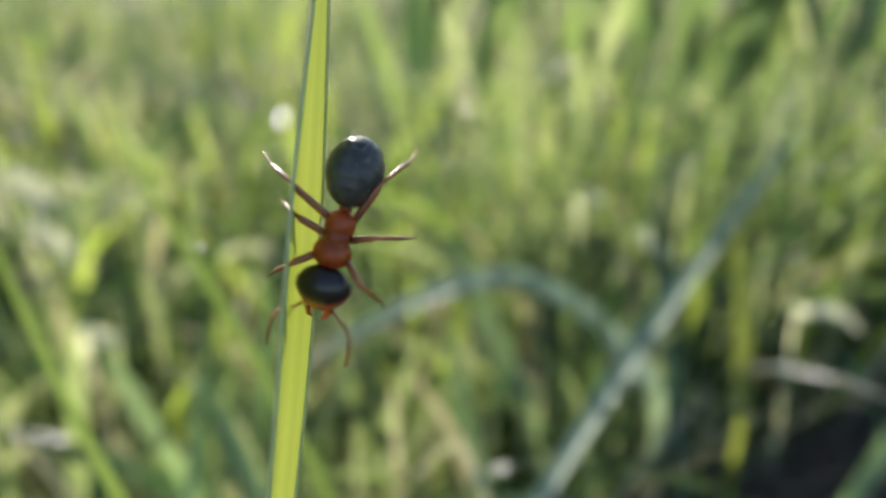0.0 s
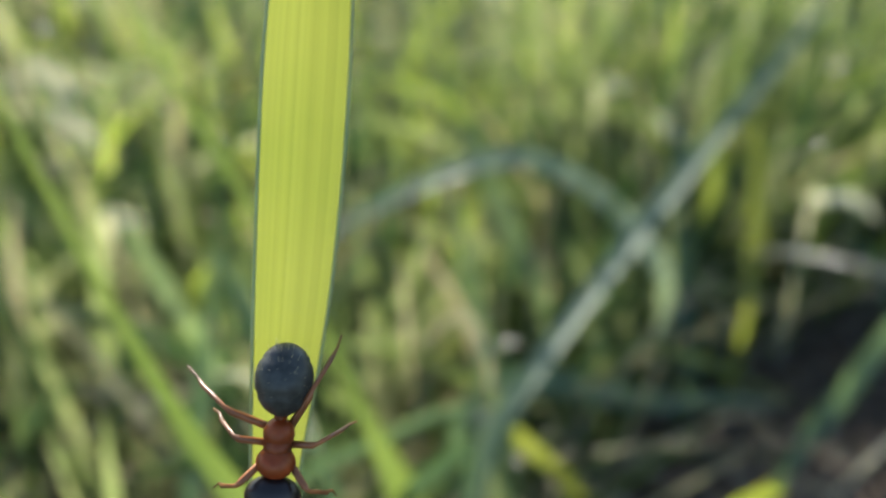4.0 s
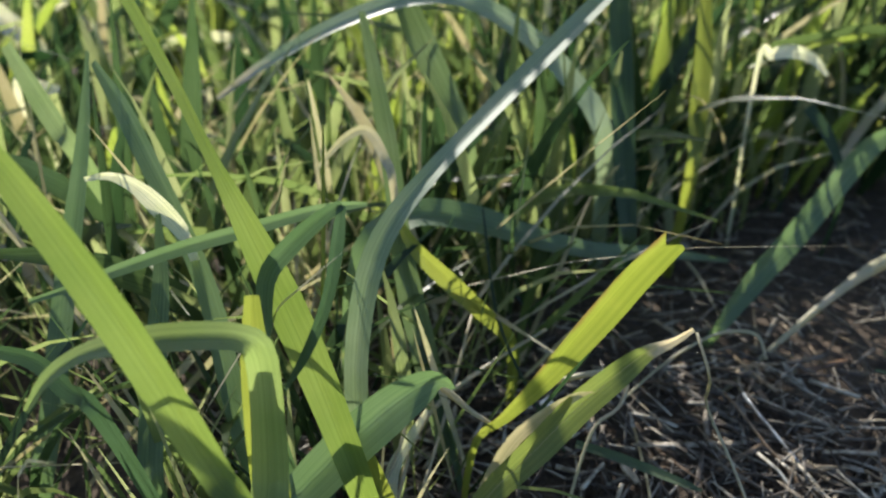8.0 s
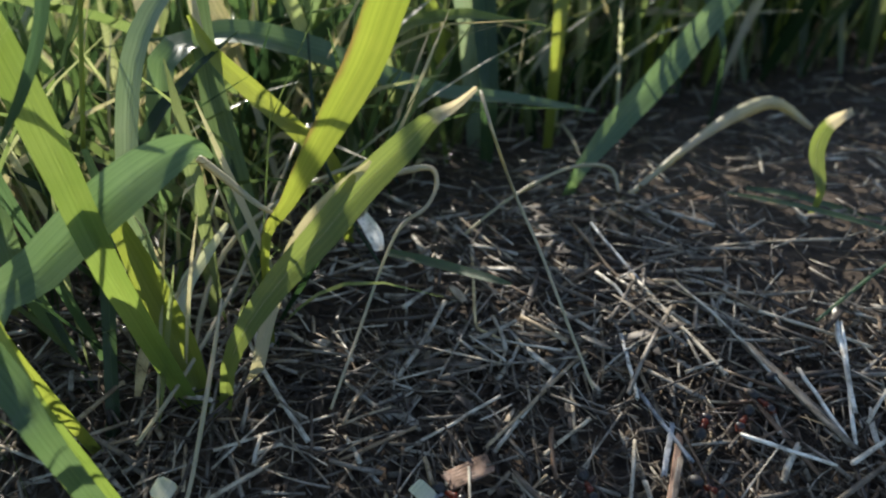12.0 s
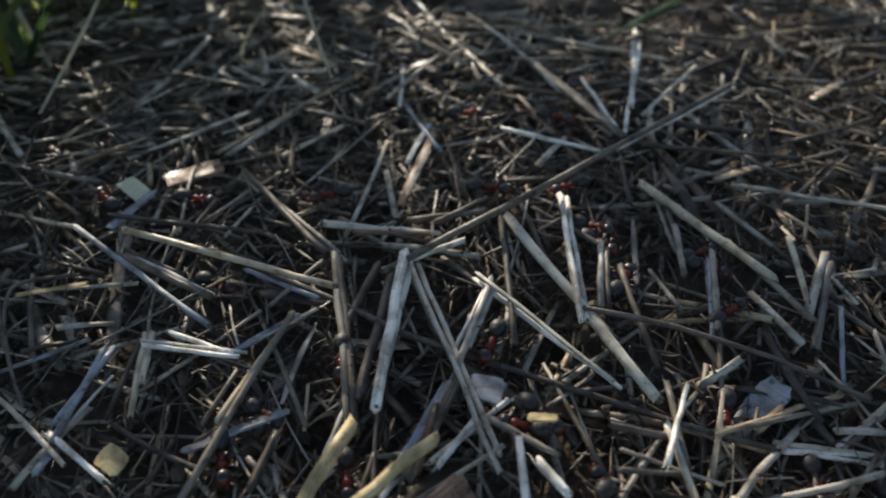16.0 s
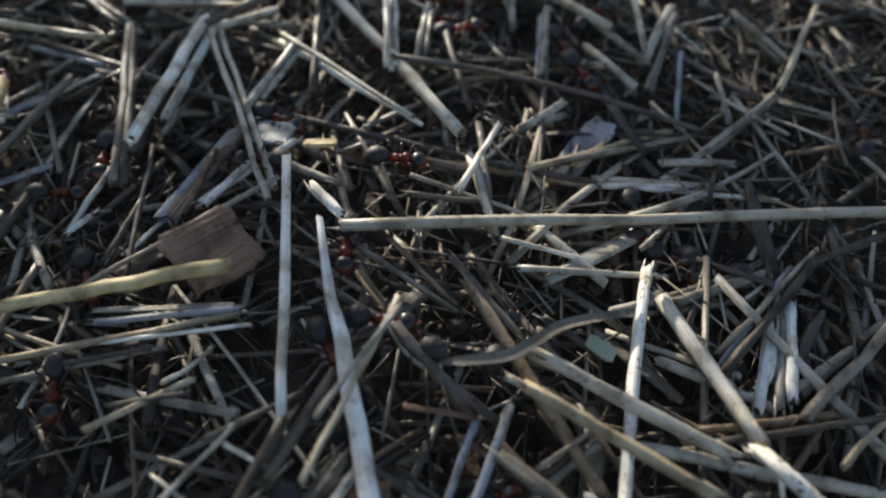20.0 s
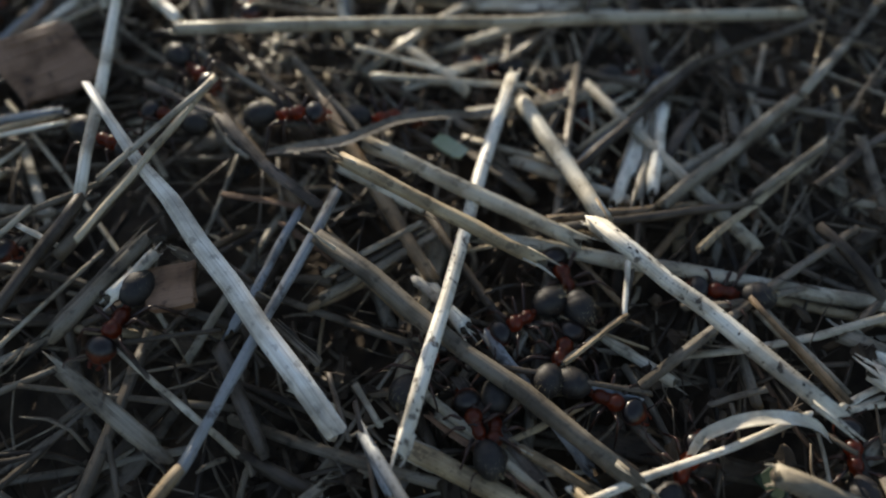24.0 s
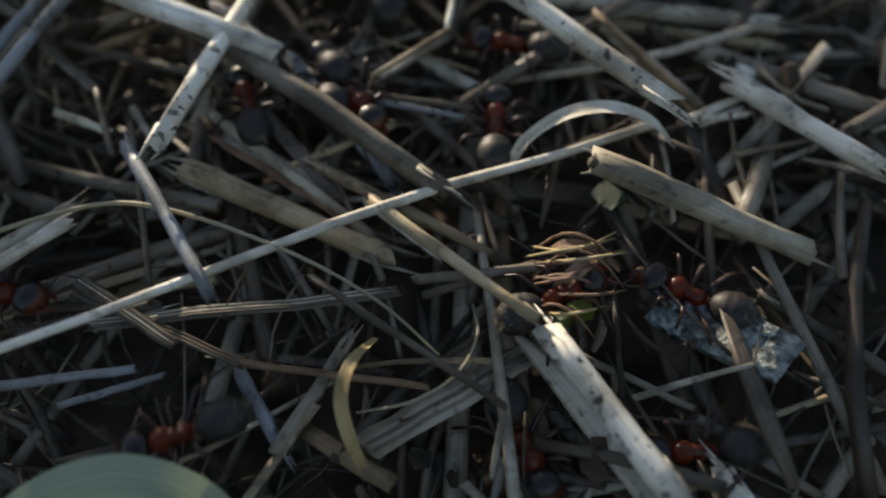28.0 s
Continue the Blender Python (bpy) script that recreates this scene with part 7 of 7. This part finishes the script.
def dragged_stalk(length, width, material, label, thins=True):
    """A stalk along its own x axis, split open at its near end (millimetres)."""
    rng = random.Random(77)
    xs = np.linspace(0, length, 9) * MM
    pts = [np.array((x, rng.gauss(0, 0.00006), rng.gauss(0, 0.00005))) for x in xs]
    girth = (1.0, 1.04, 1.0, 0.98, 0.95, 0.85, 0.62, 0.5, 0.42) if thins else (0.86, 0.9, 0.92, 0.96, 0.97, 1.0, 0.98, 1.02, 1.0)
    radii = [width / 2 * MM * k for k in girth]
    v, f, u = tube(pts, radii, 10, False, 0.85, 1.6, rng)
    ob = new("straw_piece", mesh_of("straw_piece", v, f, material, u))
    # Dark core put in for the shade of the open end.
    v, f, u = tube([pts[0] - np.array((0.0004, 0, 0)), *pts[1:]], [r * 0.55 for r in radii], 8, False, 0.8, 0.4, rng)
    part("bore_shade", mesh_of("bore_shade", v, f, bore_shade, u), ob)
    return tagged(ob, label, "straw", "straw pieces on the nest")


white_stalk = dragged_stalk(26.5, 1.30, straw_white, "white bleached straw stalk dragged by ants, split at its end")
gold_stalk = dragged_stalk(26.5, 1.45, straw_gold, "thick golden straw stalk tilted over the nest", False)
tan_stalk = dragged_stalk(18.0, 1.25, straw_gold, "short golden straw stalk pulled along by ants", False)

first_ant, first_legs = build_ant("red wood ant climbing down a grass leaf", "", BACKLIT_ANT)
first_ant.scale = (1.18, 1.18, 1.18)

# Where the ants of the nest are met: seconds, x, y in millimetres, heading in degrees, height of the footing in millimetres.
MEETINGS = []
MEETINGS.append([(14, 97.0, 68.1, 180, -0.2), (17, 104.6, 44.4, -161, -1.2), (20, 99.4, 37.2, -174, -0.8)])
MEETINGS.append([(14, 103.9, 46.9, 82, -1.2), (17, 119.7, 37.3, -8, -0.9)])
MEETINGS.append([(14, 106.2, 29.1, -5, -0.8), (15, 113.4, 30.2, 45, -1.0)])
MEETINGS.append([(14, 52.0, 59.6, -8, -1.3)])
MEETINGS.append([(14, 44.7, 56.7, -173, -0.8)])
MEETINGS.append([(14, 72.2, 56.0, -85, -1.0)])
MEETINGS.append([(14, 103.4, 69.5, -22, -0.9)])
MEETINGS.append([(15, 103.1, 46.0, -6, -1.2), (17, 104.5, 41.0, -85, -1.0)])
MEETINGS.append([(15, 106.3, 21.7, -113, -0.9), (17, 115.8, 17.6, -98, -2.9)])
MEETINGS.append([(15, 89.9, 19.2, 168, 1.3)])
MEETINGS.append([(15, 72.9, 31.0, -84, -0.7), (17, 72.4, 29.2, -104, -0.7)])
MEETINGS.append([(15, 58.5, 23.2, -9, -1.0), (17, 63.7, 18.3, -159, -1.0)])
MEETINGS.append([(17, 93.4, 54.0, -21, -0.8)])
MEETINGS.append([(17, 59.0, 43.2, -14, -1.8)])
MEETINGS.append([(17, 95.6, 13.5, 106, 2.1), (20, 96.1, 0.8, 142, 2.2)])
MEETINGS.append([(18.5, 115.8, 37.4, -20, -0.9)])
MEETINGS.append([(20, 90.6, -0.0, -70, 2.9), (21.5, 89.0, 2.3, -43, 2.7), (23.5, 87.9, 2.2, -43, 2.6), (25, 87.6, -2.5, -27, 3.1)])
MEETINGS.append([(20, 120.7, 13.1, 171, -3.0), (21.5, 121.7, 5.7, -81, -2.7)])
MEETINGS.append([(20, 122.0, 5.8, 174, -2.7)])
MEETINGS.append([(20, 68.4, 21.9, -9, -0.9)])
MEETINGS.append([(20, 71.9, 12.3, -75, -0.7)])
MEETINGS.append([(20, 70.5, 3.0, -92, -0.5), (21.5, 78.5, -5.0, -18, 2.5)])
MEETINGS.append([(20, 87.8, 26.0, -40, 0.3)])
MEETINGS.append([(20, 140.3, 16.6, 63, -1.3)])
MEETINGS.append([(20, 101.0, -9.6, 18, 0.7), (23.5, 105.7, 2.8, -5, -0.2)])
MEETINGS.append([(21.5, 103.9, 2.1, 12, 0.4), (23.5, 126.0, -12.3, -179, -1.7), (25, 121.5, -15.0, 88, -1.3)])
MEETINGS.append([(23.5, 111.7, -14.1, 171, -0.6), (25, 113.2, -10.9, -59, -0.7), (26, 112.0, -14.7, -100, -0.6)])
MEETINGS.append([(23.5, 89.4, -11.1, -88, 2.5), (25, 88.5, -13.0, 160, 2.2)])
MEETINGS.append([(25, 115.2, -14.0, 63, -0.8), (26, 115.4, -12.5, 78, -0.8), (28, 111.4, -15.4, 91, -0.6)])
MEETINGS.append([(25, 106.0, -15.2, 92, -0.2), (27, 100.6, -18.7, -113, -0.1), (28, 103.1, -31.2, -173, -0.7)])
MEETINGS.append([(25, 108.5, -21.6, -102, -0.6), (26.5, 110.7, -25.4, -108, -1.1), (28, 109.8, -35.5, -14, -2.0)])
MEETINGS.append([(25, 119.6, -21.8, 48, -1.4), (28, 119.2, -19.5, 76, -1.2)])
MEETINGS.append([(25, 128.5, -23.0, 38, -2.0), (26.5, 126.1, -30.6, 69, -2.3), (28, 125.7, -28.9, 137, -2.2)])
MEETINGS.append([(25, 117.9, -20.0, -9, -1.2), (26.5, 114.6, -28.1, -17, -1.7), (28, 116.9, -33.5, -81, -2.3)])
MEETINGS.append([(25, 118.9, -28.1, -170, -1.8), (26, 119.4, -29.1, -178, -2.0), (27.5, 119.6, -32.1, -20, -2.3), (28, 123.7, -34.9, 173, -2.5)])
MEETINGS.append([(24, 93.4, 6.7, -57, 2.4)])
MEETINGS.append([(24, 122.2, 5.6, -45, -2.7)])
MEETINGS.append([(24, 108.1, -19.0, 98, -0.5)])
MEETINGS.append([(27, 119.7, -28.8, 6, -0.3), (28, 119.6, -29.0, 17, -0.4)])
MEETINGS.append([(27, 115.1, -10.2, 80, -0.8)])
MEETINGS.append([(27, 95.5, -24.0, -29, -0.2)])
MEETINGS.append([(14, 104.6, 36.6, -5, -0.9)])
MEETINGS.append([(16, 111.6, 78.5, 10, -1.0)])
MEETINGS.append([(16, 92.2, 70.6, -7, -0.2)])
MEETINGS.append([(16, 104.1, 45.9, -26, -1.2)])
MEETINGS.append([(21, 94.9, 2.2, -16, 2.4)])
MEETINGS.append([(21, 122.0, 6.2, -30, -2.7)])
MEETINGS.append([(21, 98.2, 17.9, -79, 1.6)])

nest_ants = []
rng = random.Random(21)
for meets in MEETINGS:
    ant, legs = build_ant(rng.choice(("red and black wood ant walking over straw", "shade-darkened wood ant with a red thorax on the nest")))
    ant.scale = [rng.uniform(0.78, 0.88)] * 3
    nest_ants.append((ant, legs, meets))


# ---- what moves ----
def footing(x, y, heading, lift=0.0012):
    """The pose of an ant that stands on the mound."""
    up = ground_normal(x, y)
    ahead = Vector((math.cos(radians(heading)), math.sin(radians(heading)), 0))
    ahead = (ahead - up * ahead.dot(up)).normalized()
    side = up.cross(ahead)
    m = Matrix((ahead, side, up)).transposed().to_4x4()
    return Matrix.Translation((x, y, ground_z(x, y) + lift)) @ m


def roam(meets, rng):
    """Rows of an ant that roams the straw and passes its meeting points."""
    def leg_of(t0, x, y, heading, t1, lift, way):
        out, t = [], t0
        while (t1 - t) * way > 0.9:
            t += way * rng.uniform(0.8, 1.5)
            heading += rng.gauss(0, 30)
            step = way * rng.choice((0.2, 0.6, 1.2, 2.4))
            x, y = x + step * math.cos(radians(heading)), y + step * math.sin(radians(heading))
            if abs(t - t1) < 0.9 or (t1 - t) * way < 0:
                t = t1
            out.append((t, x, y, heading, lift))
        return out

    first, last = meets[0], meets[-1]
    rows = leg_of(first[0], *first[1:4], 0.0, first[4], -1)[::-1] + list(meets) + leg_of(last[0], *last[1:4], 28.0, last[4], 1)
    keyed, before = [], None
    for t, x, y, h, lift in rows:
        if before is not None:
            while h - before > 180:
                h -= 360
            while h - before < -180:
                h += 360
            gap = h - before
            if abs(gap) > 80:
                keyed.append(((last_t + t) / 2, footing((last_x + x) / 2 * MM, (last_y + y) / 2 * MM, before + gap / 2, lift * MM)))
        keyed.append((t, footing(x * MM, y * MM, h, lift * MM)))
        before, last_t, last_x, last_y = h, t, x, y
    return keyed


def stride(leg, kind, side, start, end, step, swing, phase, rest=0.0):
    """A leg that swings to and fro on its hip."""
    x = {"front": 0.72, "middle": 0.15, "hind": -0.42}[kind]
    hip = Matrix.Translation((x * MM, side * 0.34 * MM, 1.42 * MM)) @ pose(0, 0, 0, 0, 0, side * rest)
    rows = [(0.0, hip)] if start > 0 else []
    n = int((end - start) / step)
    for i in range(n + 1):
        a = swing * (1 if (i + phase) % 2 else -1)
        rows.append((start + i * step, hip @ pose(0, 0, 0, side * 0.35 * a * ((i + phase) % 2), 0, a)))
    rows.append((28.0, hip)) if end < 28 else None
    walk(leg, rows)


def focus_rows():
    rows = []
    for t, d in FOCUS:
        scene.frame_set(frame(t))
        m = cam.matrix_world
        rows.append((t, Matrix.Translation(m @ Vector((0, 0, -d)))))
    return rows


def motions():
    walk(first_ant, [
        (0, pose(-0.00910, 0.03900, 0.15481, -33.2, 63.0, -128.6)),
        (0.25, pose(-0.00772, 0.03854, 0.15417, -32.1, 67.4, -92.3)),
        (0.5, pose(-0.00566, 0.03768, 0.15229, -44.3, 66.3, -75.3)),
        (0.75, pose(-0.00730, 0.03858, 0.14782, -115.7, 66.7, -85.1)),
        (1, pose(-0.00890, 0.03881, 0.14285, -147.1, 66.5, -89.4)),
        (1.2, pose(-0.00899, 0.03538, 0.14834, -123.2, 57.4, -136.9)),
        (1.5, pose(-0.00762, 0.03444, 0.15103, -49.7, 22.4, -170.0)),
        (2, pose(-0.00905, 0.03327, 0.15026, -27.0, -1.8, 178.2)),
        (2.5, pose(-0.00841, 0.03306, 0.14964, -55.7, 37.3, -158.3)),
        (3.2, pose(-0.00887, 0.03099, 0.14422, -29.1, 57.2, -125.7)),
        (4, pose(-0.00939, 0.02808, 0.13738, -16.3, 60.2, -102.9)),
        (4.5, pose(-0.00838, 0.02585, 0.13261, -13.0, 59.9, -95.7)),
        (5, pose(-0.00824, 0.02231, 0.12433, -15.1, 59.4, -101.7)),
        (5.6, pose(-0.00825, 0.01734, 0.11470, -15.2, 59.1, -101.9)),
        (6.4, pose(-0.01098, 0.01047, 0.09531, -14.9, 58.5, -101.8)),
        (7.2, pose(-0.01749, 0.00399, 0.07512, -13.9, 57.9, -101.2)),
        (28, pose(-0.01749, 0.00399, 0.07512, -13.9, 57.9, -101.2)),
    ])
    walk(tall_leaf, [
        (0, pose(-0.03964, -0.01391, 0.04541, 18.85, 25.37, 58.12)),
        (0.5, pose(-0.04624, -0.01240, 0.03490, 21.27, 23.12, 49.71)),
        (1, pose(-0.04639, -0.01374, 0.03309, 19.08, 23.02, 44.88)),
        (1.5, pose(-0.04449, -0.01163, 0.02815, 6.23, 19.27, 19.19)),
        (2, pose(-0.04292, -0.00716, 0.02889, 4.46, 16.62, 10.64)),
        (2.5, pose(-0.04361, -0.00558, 0.03174, 3.91, 16.81, 8.47)),
        (3.5, pose(-0.02824, -0.00452, 0.03464, 1.45, 9.55, 6.27)),
        (4.5, pose(-0.01439, -0.00499, 0.03318, -0.00, 0.04, -0.02)),
        (5, pose(-0.01316, -0.00500, 0.03316, -0.00, -0.31, 0.18)),
        (5.5, pose(-0.01142, -0.00503, 0.03312, -0.01, -0.94, 0.55)),
        (6, pose(-0.00944, -0.00505, 0.03311, -0.01, -1.30, 0.77)),
        (6.5, pose(-0.01044, -0.00504, 0.03315, -0.00, -0.41, 0.25)),
        (7, pose(-0.00908, -0.00506, 0.03317, -0.00, -0.33, 0.20)),
        (9, pose(-0.00908, -0.00519, 0.03318, -0.01, -0.33, 0.21)),
        (28, pose(-0.00908, -0.00519, 0.03318, -0.01, -0.33, 0.21)),
    ])
    walk(gold_stalk, [
        (0, pose(0.05909, -0.00139, -0.00560, 0, -13.8, 56.0)),
        (16, pose(0.05909, -0.00139, -0.00560, 0, -13.8, 56.0)),
        (17, pose(0.06361, -0.00128, -0.00542, 0, -14.5, 73.5)),
        (18, pose(0.06389, 0.00203, -0.00462, 0, -14.6, 79.4)),
        (18.5, pose(0.06387, 0.00251, -0.00461, 0, -15.1, 80.9)),
        (19, pose(0.06331, 0.00500, -0.00378, 0, -14.1, 82.8)),
        (19.5, pose(0.06319, 0.00480, -0.00354, 0, -13.4, 86.5)),
        (20, pose(0.06199, 0.00732, -0.00277, 0, -12.5, 89.4)),
        (28, pose(0.06199, 0.00732, -0.00277, 0, -12.5, 89.4)),
    ])
    walk(tan_stalk, [
        (0, pose(0.06616, 0.00833, -0.00334, 0, -12.6, 31.6)),
        (17, pose(0.06616, 0.00833, -0.00334, 0, -12.6, 31.6)),
        (18, pose(0.06636, 0.00755, -0.00334, 0, -11.3, 24.2)),
        (18.5, pose(0.06653, 0.00738, -0.00372, 0, -11.0, 11.8)),
        (19, pose(0.06637, 0.00794, -0.00371, 0, -10.0, 5.3)),
        (19.5, pose(0.06737, 0.00779, -0.00364, 0, -8.2, -3.8)),
        (20, pose(0.06561, 0.00865, -0.00369, 0, -7.7, -4.4)),
        (21, pose(0.06991, 0.01071, -0.00248, 0, -14.4, 67.1)),
        (28, pose(0.06991, 0.01071, -0.00248, 0, -14.4, 67.1)),
    ])
    walk(white_stalk, [
        (0, pose(0.09236, -0.01578, -0.00754, 0, -17.5, 94.5)),
        (18.5, pose(0.09236, -0.01578, -0.00754, 0, -17.5, 94.5)),
        (19, pose(0.09305, -0.01587, -0.00817, 0, -18.7, 95.8)),
        (20, pose(0.09251, -0.01567, -0.00856, 0, -19.7, 94.4)),
        (20.5, pose(0.09252, -0.01617, -0.00910, 0, -20.4, 95.2)),
        (21, pose(0.09558, -0.01656, -0.00992, 0, -21.7, 104.0)),
        (21.5, pose(0.10002, -0.01546, -0.01023, 0, -18.7, 117.7)),
        (23.5, pose(0.10120, -0.01788, -0.01122, 0, -21.6, 120.7)),
        (24, pose(0.10025, -0.01900, -0.01188, 0, -25.7, 122.0)),
        (25, pose(0.10360, -0.01671, -0.01105, 0, -23.3, 136.7)),
        (25.5, pose(0.10302, -0.01662, -0.01088, 0, -23.9, 137.1)),
        (26, pose(0.10467, -0.01534, -0.01041, 0, -22.7, 143.6)),
        (26.5, pose(0.10555, -0.01426, -0.01010, 0, -21.4, 151.7)),
        (27, pose(0.11095, -0.01270, -0.00970, 0, -16.2, 162.4)),
        (28, pose(0.10870, -0.01547, -0.01057, 0, -19.9, 155.6)),
    ])
    rng = random.Random(4)
    for k, leg in enumerate(first_legs):
        stride(leg, *LEGS[k], 0.0, 5.4, 0.2, 10, (k + k // 2) % 2, 38 if k == 4 else 0)
    for ant, legs, meets in nest_ants:
        walk(ant, roam(meets, rng))
        at = meets[0][0]
        for k, leg in enumerate(legs):
            stride(leg, *LEGS[k], max(0.0, at - 2.0), min(27.8, at + 2.0), 0.4, 11, (k + k // 2) % 2)
    walk(focus_mark, focus_rows())


focus_mark = new("focus_mark")
cam.data.dof.use_dof = True
cam.data.dof.focus_object = focus_mark
cam.data.dof.aperture_fstop = 23.0
motions()
